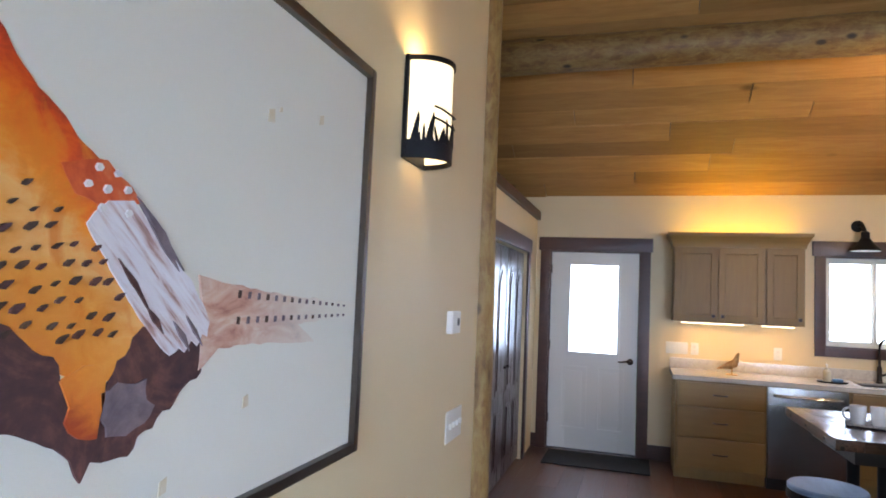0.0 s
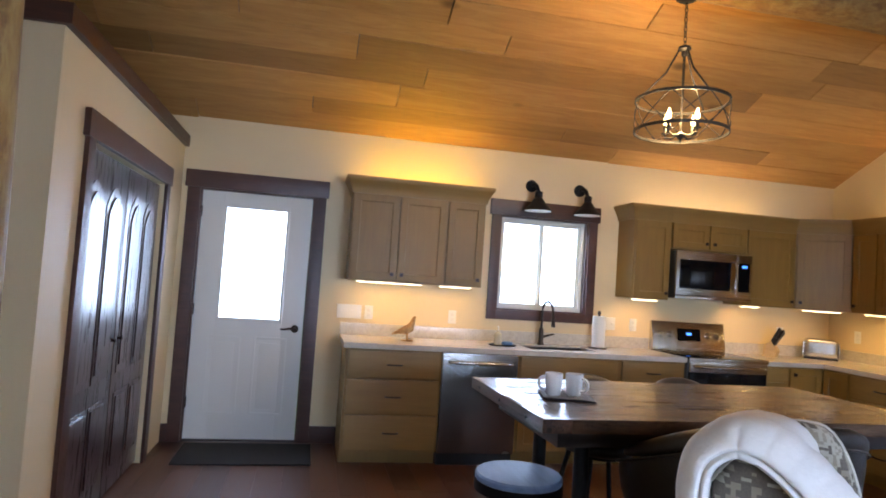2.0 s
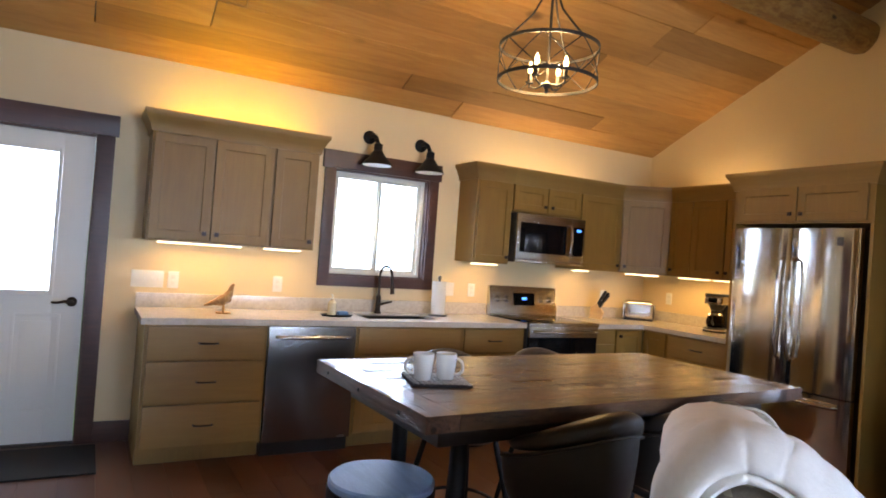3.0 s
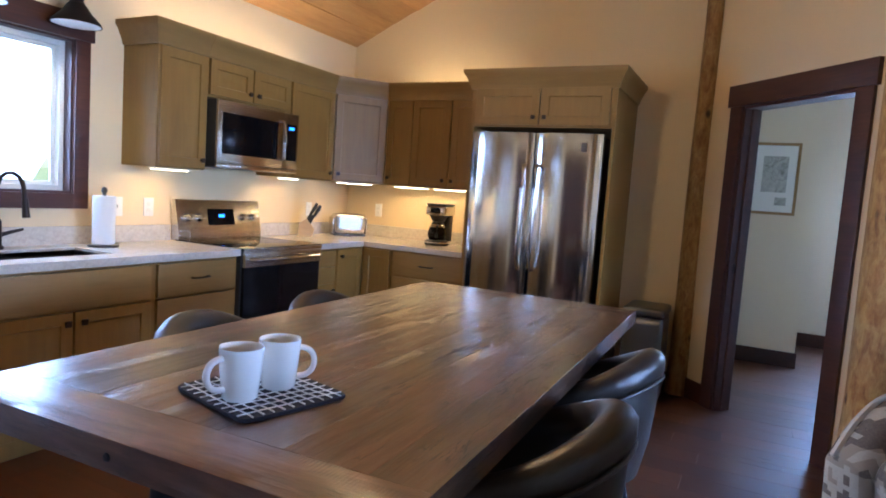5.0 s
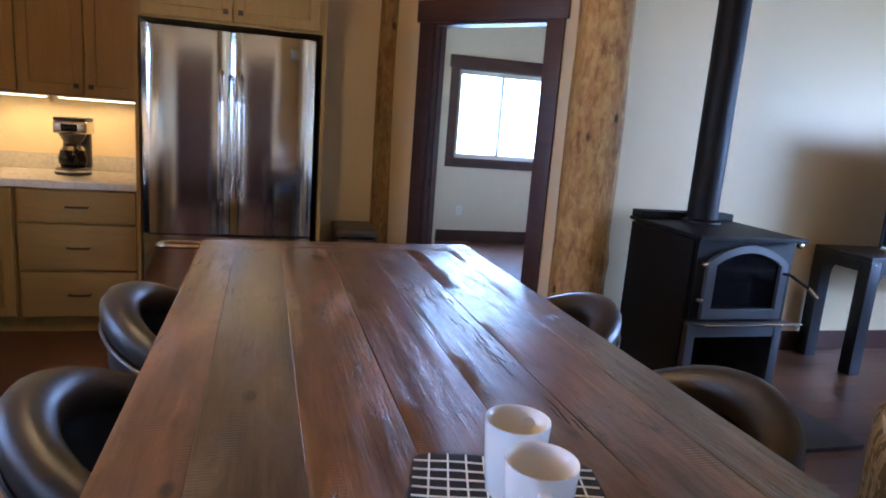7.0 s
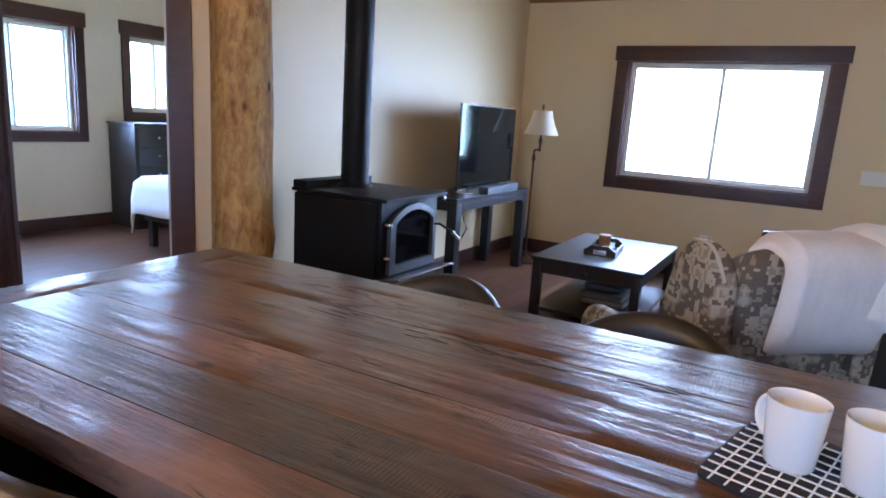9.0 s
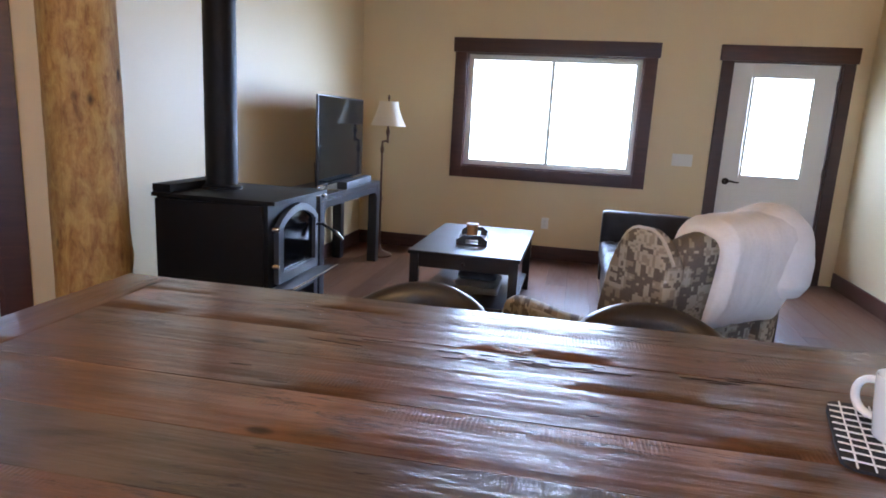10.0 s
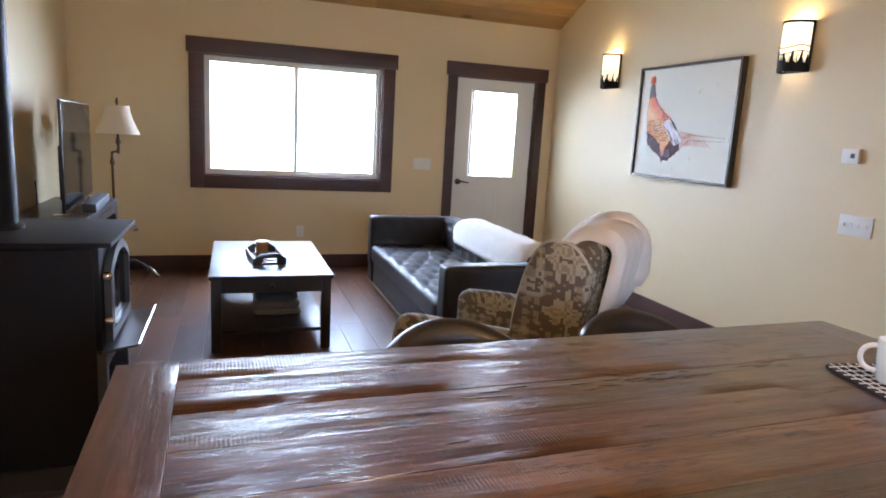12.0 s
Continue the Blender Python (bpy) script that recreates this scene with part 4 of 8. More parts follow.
EASTB = lambda y: Matrix.Translation((4.98, y, 0)) @ pose(0, 0, 0, 0, 0, -90)
cabinet("base_cabinet", EASTB(6.905), 0.28, XE - 4.98, BH, 0, [("door", 0.02, 0.27, 0.12, 0.86, "")], "maple corner base cabinet with a plain door", BASE, 0.10)
cabinet("base_cabinet", EASTB(6.62), 0.64, XE - 4.98, BH, 0, [("drawer", 0.015, 0.625, 0.68, 0.86, "pull"), ("drawer", 0.015, 0.625, 0.40, 0.665, "pull"), ("drawer", 0.015, 0.625, 0.12, 0.385, "pull")], "maple base cabinet with three drawers beside the fridge", BASE, 0.10)
UH = 0.735
cabinet("wall_cabinet", NU(0.745), 1.115, YK - UY, UH, 1.385, [("door", 0.01, 0.385, 1.395, 2.085, "rb"), ("door", 0.395, 0.78, 1.395, 2.085, "lb"), ("door", 0.80, 1.105, 1.395, 2.085, "rb")], "maple wall cabinet with three panelled doors and crown moulding", UP, crown=True, ends="lr")
cabinet("wall_cabinet", NU(3.245), 0.360, YK - UY, UH, 1.385, [("door", 0.01, 0.350, 1.395, 2.085, "rb")], "maple wall cabinet with one door", UP, crown=True, ends="l")
cabinet("wall_cabinet", NU(3.606), 0.775, YK - UY, 0.27, 1.85, [("door", 0.01, 0.38, 1.865, 2.085, "rb"), ("door", 0.39, 0.765, 1.865, 2.085, "lb")], "short maple cabinet above the microwave", UP, crown=True)
cabinet("wall_cabinet", NU(4.382), 0.528, YK - UY, UH, 1.385, [("door", 0.01, 0.518, 1.395, 2.085, "rb")], "maple wall cabinet with one door", UP, crown=True)
ang = math.degrees(math.atan2(6.93 - UY, 5.28 - 4.91))
wd = math.hypot(5.28 - 4.91, 6.93 - UY)
cabinet("corner_wall_cabinet", Matrix.Translation((4.912, UY, 0)) @ pose(0, 0, 0, 0, 0, ang), wd, 0.28, UH, 1.385, [("door", 0.02, wd - 0.02, 1.395, 2.085, "lb")], "maple corner wall cabinet set on the slant", UP, crown=True)
EASTU = lambda y: Matrix.Translation((5.28, y, 0)) @ pose(0, 0, 0, 0, 0, -90)
cabinet("wall_cabinet", EASTU(6.925), 0.945, XE - 5.28, UH, 1.385, [("door", 0.01, 0.245, 1.395, 2.085, "lb"), ("door", 0.255, 0.60, 1.395, 2.085, "rb"), ("door", 0.61, 0.935, 1.395, 2.085, "lb")], "maple wall cabinet with three doors beside the fridge", UP, crown=True)
EASTF = lambda y: Matrix.Translation((4.89, y, 0)) @ pose(0, 0, 0, 0, 0, -90)
f = cabinet("fridge_cabinet", EASTF(5.975), 1.03, XE - 4.89, 0.29, 1.84, [("door", 0.04, 0.51, 1.855, 2.105, "rb"), ("door", 0.52, 0.99, 1.855, 2.105, "lb")], "deep maple cabinet with side panels built round the fridge", UP, crown=True, ends="lr")
part("side_panel", boxes((0, 0, 0, 0.02, XE - 4.89, 1.84)), MAPLE, f)
part("side_panel", boxes((1.01, 0, 0, 1.03, XE - 4.89, 1.84)), MAPLE, f)

# worktop with a sink cut-out, splash boards
t = thing("worktop", "speckled beige granite worktop running round the corner", "worktop", pose(0, 0, 0), kind="")
SX0, SX1, SY0, SY1 = 2.26, 2.86, 7.03, 7.36
bm = bmesh.new()
rim = [[bm.verts.new((x, y, z)) for x, y in ((0.735, 6.875), (3.60, 6.875), (3.60, YK), (0.735, YK))] for z in (0.875, 0.915)]
cut = [[bm.verts.new((x, y, z)) for x, y in ((SX0, SY0), (SX1, SY0), (SX1, SY1), (SX0, SY1))] for z in (0.875, 0.915)]
for i in range(4):
    k = (i + 1) % 4
    bm.faces.new((rim[0][i], rim[0][k], rim[1][k], rim[1][i]))
    bm.faces.new((cut[0][i], cut[1][i], cut[1][k], cut[0][k]))
    for z in (0, 1):
        bm.faces.new((rim[z][i], rim[z][k], cut[z][k], cut[z][i]))
part("slab", bm, COUNTER, t)
part("slab", boxes((4.372, 6.875, 0.875, XE, YK, 0.915)), COUNTER, t)
part("slab", boxes((4.945, 5.98, 0.875, XE, 6.874, 0.915)), COUNTER, t)
part("splash", boxes((0.735, YK - 0.02, 0.915, 3.60, YK, 1.015), bevel=0.002), COUNTER, t)
part("splash", boxes((4.372, YK - 0.02, 0.915, XE - 0.02, YK, 1.015)), COUNTER, t)
part("splash", boxes((XE - 0.02, 5.98, 0.915, XE, YK, 1.015)), COUNTER, t)
s = thing("sink", "dark composite sink set below the worktop", "sink", pose(0, 0, 0))
part("basin", boxes((SX0, SY0, 0.705, SX1, SY1, 0.72), (SX0 - 0.012, SY0, 0.705, SX0, SY1, 0.9), (SX1, SY0, 0.705, SX1 + 0.012, SY1, 0.9), (SX0, SY0 - 0.012, 0.705, SX1, SY0, 0.9), (SX0, SY1, 0.705, SX1, SY1 + 0.012, 0.9)), plain("sink_grey", (0.09, 0.085, 0.08), 0.4), s)
part("drain", lathe(bmesh.new(), [(0.001, 0), (0.045, 0), (0.04, 0.004), (0.001, 0.002)], 20, (2.56, 7.2, 0.72)), CHROME, s)
# faucet
t = thing("faucet", "dark bronze gooseneck faucet behind the sink", "faucet", pose(2.50, 7.42, 0.915))
part("base", lathe(bmesh.new(), [(0.03, 0), (0.03, 0.012), (0.022, 0.02), (0.02, 0.14), (0.014, 0.15)], 18), BRONZE, t)
arc = [(0, 0, 0.14), (0, 0, 0.27)] + [(0.0, -0.085 + 0.085 * math.cos(a), 0.30 + 0.085 * math.sin(a)) for a in np.linspace(0, math.pi, 12)] + [(0, -0.175, 0.25)]
part("spout", tube(bmesh.new(), [(x + 0.12 * -y * 3 * 0.5, y, z) for x, y, z in arc], 0.011, 12), BRONZE, t)
part("spray_head", tube(bmesh.new(), [(0.032, -0.176, 0.26), (0.034, -0.185, 0.17)], [0.014, 0.018], 12), BRONZE, t)
part("lever_handle", tube(bmesh.new(), [(0.015, 0, 0.07), (0.06, -0.01, 0.085), (0.11, -0.03, 0.10)], [0.012, 0.01, 0.007], 10), BRONZE, t)

# range
t = thing("kitchen_range", "stainless steel electric range with black oven door", "range", pose(3.605, 6.86, 0))
W = 0.76
part("body", boxes((0, 0.02, 0.09, W, 0.655, 0.905), bevel=0.003), BLACKPLASTIC, t)
part("cooktop", boxes((-0.002, -0.01, 0.905, W + 0.002, 0.60, 0.922), bevel=0.004), BLACKGLASS, t, "black glass cooktop")
bm = boxes((0.01, -0.005, 0.29, W - 0.01, 0.02, 0.80), bevel=0.004)
od = part("oven_door", bm, BLACKGLASS, t, "black glass oven door")
part("door_top", boxes((0.01, -0.012, 0.80, W - 0.01, 0.02, 0.898), bevel=0.006), STEEL, od)
part("oven_handle", tube(bmesh.new(), [(0.05, -0.01, 0.85), (0.06, -0.055, 0.85), (0.10, -0.062, 0.85), (W - 0.10, -0.062, 0.85), (W - 0.06, -0.055, 0.85), (W - 0.05, -0.01, 0.85)], 0.012, 10), CHROME, od)
part("warming_drawer", boxes((0.01, -0.004, 0.10, W - 0.01, 0.02, 0.275), bevel=0.004), STEEL, t)
bm = prism(bmesh.new(), [(0.0, 0.0), (0.0, 0.055), (0.045, 0.27), (0.07, 0.27), (0.07, 0.0)], 0, W, Matrix(((0, 1, 0, 0), (1, 0, 0, 0.57), (0, 0, 1, 0.915), (0, 0, 0, 1))))
bg = part("backguard", bm, STEEL, t)
slope = Matrix.Translation((0, 0.5575, 0.915)) @ pose(0, 0, 0, -12)
part("display", boxes((0.26, -0.004, 0.10, 0.50, 0.012, 0.215)), BLACKGLASS, bg).matrix_basis = slope
part("clock", boxes((0.355, -0.0055, 0.155, 0.405, -0.003, 0.175)), glow("clock_blue", (0.05, 0.25, 1.0), 3.0), bg).matrix_basis = slope
for x in (0.08, 0.18, 0.58, 0.68):
    k = part("knob", lathe(bmesh.new(), [(0.001, 0), (0.03, 0), (0.028, 0.012), (0.022, 0.016), (0.02, 0.034), (0.001, 0.036)], 20), CHROME, bg)
    k.matrix_basis = slope @ Matrix.Translation((x, 0.0, 0.155)) @ pose(0, 0, 0, 90)
part("steel_edge", boxes((0, -0.014, 0.892, W, -0.008, 0.918), bevel=0.002), STEEL, t)

# microwave
t = thing("microwave", "stainless over-the-range microwave with black window", "microwave", pose(3.612, 7.12, 1.41))
W = 0.762
part("body", boxes((0, 0.02, 0, W, 0.395, 0.425), bevel=0.004), BLACKPLASTIC, t)
mdoor = part("door", boxes((0.0, 0, 0.03, 0.60, 0.02, 0.425), bevel=0.006), STEEL, t)
part("window_glass", boxes((0.035, -0.004, 0.09, 0.545, 0.001, 0.35), bevel=0.003), BLACKGLASS, mdoor)
part("handle", tube(bmesh.new(), [(0.575, 0.0, 0.09), (0.575, -0.04, 0.10), (0.575, -0.05, 0.21), (0.575, -0.04, 0.35), (0.575, 0.0, 0.36)], 0.011, 10), CHROME, mdoor)
part("control_panel", boxes((0.603, 0, 0.03, W, 0.02, 0.425), bevel=0.006), STEEL, t)
part("keypad", boxes((0.625, -0.003, 0.09, W - 0.02, 0.001, 0.35)), BLACKGLASS, t)
part("clock", boxes((0.66, -0.005, 0.31, 0.71, -0.002, 0.33)), bpy.data.materials["clock_blue"], t)
part("vent", boxes((0.0, 0.0, 0.0, W, 0.02, 0.027), bevel=0.003), STEEL, t)

# dishwasher
t = thing("dishwasher", "stainless dishwasher with a towel-bar handle", "dishwasher", pose(1.505, 6.885, 0))
part("door", boxes((0, 0, 0.10, 0.61, 0.03, 0.868), bevel=0.006), plain("dark_steel", (0.30, 0.29, 0.28), 0.24, metal=1.0, vary=0.05, bump=0.02), t)
part("tub", boxes((0.005, 0.03, 0.10, 0.605, 0.6, 0.87)), BLACKPLASTIC, t)
part("kick_plate", boxes((0, 0.05, 0.0, 0.61, 0.08, 0.10)), BLACKPLASTIC, t)
part("handle", tube(bmesh.new(), [(0.05, 0, 0.80), (0.06, -0.035, 0.80), (0.12, -0.045, 0.80), (0.49, -0.045, 0.80), (0.55, -0.035, 0.80), (0.56, 0, 0.80)], 0.013, 10), CHROME, t)

# fridge: faces -x
t = thing("fridge", "stainless french-door fridge with bottom freezer", "fridge", Matrix.Translation((4.84, 5.935, 0)) @ pose(0, 0, 0, 0, 0, -90))
W = 0.93
part("body", boxes((0.01, 0.075, 0.02, W - 0.01, 0.74, 1.79), bevel=0.004), plain("fridge_grey", (0.05, 0.05, 0.052), 0.45), t)


def bowed(x0, x1, z0, z1):
    bm = bmesh.new()
    k = 14
    front = [bm.verts.new((x0 + (x1 - x0) * i / k, 0.025 - 0.025 * math.sin(math.pi * i / k) ** 0.45, z)) for z in (z0, z1) for i in range(k + 1)]
    back = [bm.verts.new((x, 0.07, z)) for z in (z0, z1) for x in (x0, x1)]
    for i in range(k):
        bm.faces.new((front[i], front[i + 1], front[k + 2 + i], front[k + 1 + i]))
    bm.faces.new([back[0]] + [back[1]] + front[:k + 1][::-1])
    bm.faces.new([back[2]] + front[k + 1:] + [back[3]])
    bm.faces.new((back[0], front[0], front[k + 1], back[2]))
    bm.faces.new((back[1], back[3], front[2 * k + 1], front[k]))
    bm.faces.new((back[0], back[2], back[3], back[1]))
    return bm


for x0, x1, hx in ((0.0, W / 2 - 0.003, W / 2 - 0.045), (W / 2 + 0.003, W, W / 2 + 0.045)):
    dd = part("door", bowed(x0, x1, 0.655, 1.80), FRIDGESTEEL, t, smooth=60)
    part("handle", tube(bmesh.new(), [(hx, 0.0, 0.86), (hx, -0.04, 0.88), (hx, -0.055, 1.0), (hx, -0.062, 1.17), (hx, -0.055, 1.42), (hx, -0.04, 1.56), (hx, 0.0, 1.58)], 0.014, 10), CHROME, dd)
dd = part("freezer_drawer", bowed(0.0, W, 0.06, 0.645), FRIDGESTEEL, t, smooth=60)
part("handle", tube(bmesh.new(), [(0.08, 0, 0.59), (0.09, -0.04, 0.59), (0.2, -0.055, 0.59), (W - 0.2, -0.055, 0.59), (W - 0.09, -0.04, 0.59), (W - 0.08, 0, 0.59)], 0.014, 10), CHROME, dd)
part("badge", boxes((W - 0.14, -0.002, 1.68, W - 0.10, 0.012, 1.74), bevel=0.002), plain("badge_grey", (0.12, 0.12, 0.12), 0.3, metal=0.8), t)

# ---- dining table, chairs, stool ----
def plank_mesh(w, d, h, seed, bevel=0.0006, wear=0.0003, n=26):
    """A board, length w along x, with worn edges and an uneven face; base at z=0."""
    bm = bmesh.new()
    rg = random.Random(seed)
    ph = rg.uniform(0, 99)
    prof = [(0, 0), (0, h - bevel), (bevel, h), (d * 0.33, h), (d * 0.66, h), (d - bevel, h), (d, h - bevel), (d, 0)]
    rings = []
    for i in range(n + 1):
        x = w * i / n
        ring = []
        for y, z in prof:
            dy = wear * wob(x * 7 + ph, y * 3, 1.0) if y in (0, d) else 0
            dz = wear * 0.8 * wob(x * 5 + ph, y * 9, 4.0) if z >= h - bevel - 1e-6 else 0
            ring.append(bm.verts.new((x, y + dy, z + dz - (0.0002 if (i in (0, n) and z > 0) else 0))))
        rings.append(ring)
    k = len(prof)
    for a, b in zip(rings, rings[1:]):
        for j in range(k):
            bm.faces.new((a[j], b[j], b[(j + 1) % k], a[(j + 1) % k]))
    bm.faces.new(rings[0])
    bm.faces.new(rings[-1][::-1])
    return bm


TX0, TX1, TY0, TY1, TZ = 1.36, 3.385, 4.418, 5.402, 0.92
t = thing("dining_table", "tall table with a worn reclaimed plank top on black steel legs", "table", pose(TX0, TY0, 0, 0, 0, 1.35))
L, D = TX1 - TX0, TY1 - TY0
EB = 0.125
ws = [0.11, 0.16, 0.14, 0.15, 0.16, 0.15, 0.115]
BOARDS = [BROWNBOARD, REDBOARD, BROWNBOARD, REDBOARD, TANBOARD, OLIVEBOARD, PINKBOARD]
ws = [w * D / sum(ws) for w in ws]
y = 0.0
for i, w in enumerate(ws):
    p = part("plank", plank_mesh(L - 2 * EB - 0.001, w - 0.0005, 0.055, i), BOARDS[i], t)
    p.matrix_basis = pose(EB + 0.001, y, TZ - 0.055 + (0.0003 if i % 2 else 0))
    y += w
for x in (EB, L):
    p = part("end_board", plank_mesh(D, EB - 0.0008, 0.0552, 20 + int(x)), PINKBOARD if x < 1 else REDBOARD, t)
    p.matrix_basis = pose(x, 0, TZ - 0.055, 0, 0, 90)
part("apron", boxes((0.12, 0.12, TZ - 0.14, L - 0.12, 0.145, TZ - 0.06), (0.12, D - 0.145, TZ - 0.14, L - 0.12, D - 0.12, TZ - 0.06), (0.12, 0.145, TZ - 0.14, 0.145, D - 0.145, TZ - 0.06), (L - 0.145, 0.145, TZ - 0.14, L - 0.12, D - 0.145, TZ - 0.06)), DARKWOOD, t)
for x in (0.30, L - 0.30):
    for yy in (0.26, D - 0.26):
        part("leg", lathe(bmesh.new(), [(0.055, 0), (0.055, 0.02), (0.036, 0.035), (0.036, 0.10), (0.045, 0.11), (0.045, 0.135), (0.033, 0.15), (0.033, TZ - 0.10), (0.055, TZ - 0.08), (0.055, TZ - 0.06)], 18, (x, yy, 0)), BLACKIRON, t, "black steel pipe leg")
    part("crossbar", tube(bmesh.new(), [(x, 0.26, 0.24), (x, D - 0.26, 0.24)], 0.02, 10), BLACKIRON, t)
for z in (TZ - 0.030,):
    for yy in (0.18, 0.52, 0.84):
        part("bolt", lathe(bmesh.new(), [(0.001, 0), (0.008, 0), (0.006, 0.003), (0.001, 0.004)], 10, m=Matrix.Translation((0.0, yy, z)) @ pose(0, 0, 0, 0, -90)), BLACKIRON, t)

# splits round the knots and saw cuts left across the old boards
SPLIT = plain("split_wood", (0.012, 0.007, 0.005), 0.7, vary=0.3)


def splits(cx, cy, n, reach, size, seed):
    """A knot's cluster of short ragged splits, mostly along the grain."""
    rg = random.Random(seed)
    for i in range(n):
        x, y, a = cx + rg.gauss(0, reach), cy + rg.gauss(0, reach * 0.28), radians(rg.gauss(0, 5))
        ln, w = size * rg.uniform(0.4, 1.3), rg.uniform(0.0006, 0.0020)
        line = [(u, w * (1 - abs(2 * u - 1) ** 1.5), 0.0016 * wob(u * 4 + i, seed)) for u in np.linspace(0, 1, 9)]
        pts = [(ln * (u - 0.5), b + h) for u, h, b in line] + [(ln * (u - 0.5), b - h) for u, h, b in line[-2:0:-1]]
        bm = prism(bmesh.new(), pts, -TZ - 0.0008, -TZ + 0.004, Matrix.Translation((x, y, 0)) @ pose(0, 0, 0, 0, 0, math.degrees(a)) @ Matrix(((1, 0, 0, 0), (0, 0, 1, 0), (0, -1, 0, 0), (0, 0, 0, 1))))
        part("split", bm, SPLIT, t)


for cx, cy, n, reach, size, seed in ((0.83, 0.30, 12, 0.055, 0.055, 1), (0.56, 0.29, 4, 0.02, 0.05, 2), (1.01, 0.30, 7, 0.06, 0.06, 3), (1.29, 0.29, 3, 0.07, 0.11, 4), (1.53, 0.51, 2, 0.08, 0.04, 5), (0.53, 0.27, 3, 0.015, 0.05, 6), (1.08, 0.71, 2, 0.08, 0.05, 8), (0.90, 0.50, 2, 0.10, 0.05, 9)):
    splits(cx, cy, n, reach, size, seed)
for x0, x1, y0, y1, seed in ((1.42, 1.86, 0.125, 0.215, 3), (1.02, 1.30, 0.13, 0.20, 5)):
    rg = random.Random(seed)
    bm = bmesh.new()
    x = x0
    while x < x1:
        h = rg.uniform(0.35, 1.0) * (y1 - y0)
        y = y0 + rg.uniform(0, y1 - y0 - h)
        w = rg.uniform(0.0003, 0.0006)
        lean = 0.12 * h
        hexa(bm, [(x - w, y, TZ - 0.004), (x + w, y, TZ - 0.004), (x + w + lean, y + h, TZ - 0.004), (x - w + lean, y + h, TZ - 0.004), (x - w, y, TZ + 0.0004), (x + w, y, TZ + 0.0004), (x + w + lean, y + h, TZ + 0.0004), (x - w + lean, y + h, TZ + 0.0004)])
        x += rg.uniform(0.006, 0.015)
    tagged(part("saw_mark", bm, SPLIT, t), kind="stuff")


def bar_chair(m):
    """A bucket chair; its back is towards +y, its open side towards -y."""
    c = thing("bar_chair", "counter-height bucket chair in dark grey leather with a rolled rim", "chair", m, "chairs round the table")
    R = 0.245
    arc = [(-0.20 * math.pi) + 1.40 * math.pi * i / 30 for i in range(31)]
    def rim(a):
        """Height of the shell's edge: highest behind, falling to the arms."""
        s = max(-0.55, math.sin(a))
        return 0.808 + 0.075 * s + 0.03 * max(0.0, s) ** 2

    # the wide padded roll slopes from its outer edge up and in, in a flattened section
    bm = bmesh.new()
    rings = []
    for i, a in enumerate(arc):
        e = max(0.25, math.sin(math.pi * i / 30) ** 0.5)
        sec = [(0.245, -0.055), (0.252, -0.03), (0.252, 0.0), (0.238, 0.018), (0.212, 0.026), (0.188, 0.018), (0.170, -0.004), (0.164, -0.035), (0.170, -0.06)]
        rings.append([bm.verts.new(((0.208 + (r - 0.208) * e) * math.cos(a), (0.208 + (r - 0.208) * e) * math.sin(a), rim(a) + h * e)) for r, h in sec])
    for p, q in zip(rings, rings[1:]):
        for j in range(9):
            bm.faces.new((p[j], q[j], q[(j + 1) % 9], p[(j + 1) % 9]))
    bm.faces.new(rings[0])
    bm.faces.new(rings[-1][::-1])
    part("rolled_rim", bm, GREYLEATHER, c, smooth=80)
    part("piping", tube(bmesh.new(), [(0.249 * math.cos(a), 0.249 * math.sin(a), rim(a) - 0.052) for a in arc[1:-1]], 0.006, 8), GREYLEATHER, c)
    bm = bmesh.new()
    rows = []
    for f, k in ((1.0, 0.98), (0.7, 0.97), (0.35, 0.93), (0.0, 0.84)):
        rows.append([(bm.verts.new((R * k * math.cos(a), R * k * math.sin(a), 0.56 + (rim(a) - 0.045 - 0.56) * f)), bm.verts.new((R * (k - 0.10) * math.cos(a), R * (k - 0.10) * math.sin(a), 0.56 + (rim(a) - 0.045 - 0.56) * f))) for a in arc])
    for r0, r1 in zip(rows, rows[1:]):
        for (a0, a1), (b0, b1), (c0, c1), (d0, d1) in zip(r0, r0[1:], r1, r1[1:]):
            bm.faces.new((a0, b0, d0, c0))
            bm.faces.new((a1, c1, d1, b1))
    for r in (rows[0], rows[-1]):
        for (a0, a1), (b0, b1) in zip(r, r[1:]):
            bm.faces.new((a0, a1, b1, b0))
    for k in (0, -1):
        for r0, r1 in zip(rows, rows[1:]):
            bm.faces.new((r0[k][0], r1[k][0], r1[k][1], r0[k][1]))
    part("bucket_shell", bm, GREYLEATHER, c, smooth=70)
    part("seat", lathe(bmesh.new(), [(0.001, 0.55), (0.17, 0.55), (0.198, 0.575), (0.202, 0.60), (0.18, 0.63), (0.1, 0.64), (0.001, 0.642)], 28, (0, -0.01, 0)), GREYLEATHER, c, smooth=70)
    part("seat_plate", lathe(bmesh.new(), [(0.001, 0.525), (0.13, 0.525), (0.15, 0.55), (0.001, 0.55)], 20), BLACKIRON, c)
    for sx in (-1, 1):
        for sy in (-1, 1):
            part("leg", tube(bmesh.new(), [(sx * 0.12, sy * 0.12, 0.54), (sx * 0.17, sy * 0.17, 0.27), (sx * 0.215, sy * 0.215, 0.0)], [0.014, 0.014, 0.011], 10), BLACKIRON, c)
    part("foot_ring", tube(bmesh.new(), [(0.19 * math.cos(a), 0.19 * math.sin(a), 0.22) for a in np.linspace(0, 2 * math.pi, 29)[:-1]], 0.009, 8, closed=True), BLACKIRON, c)
    return c


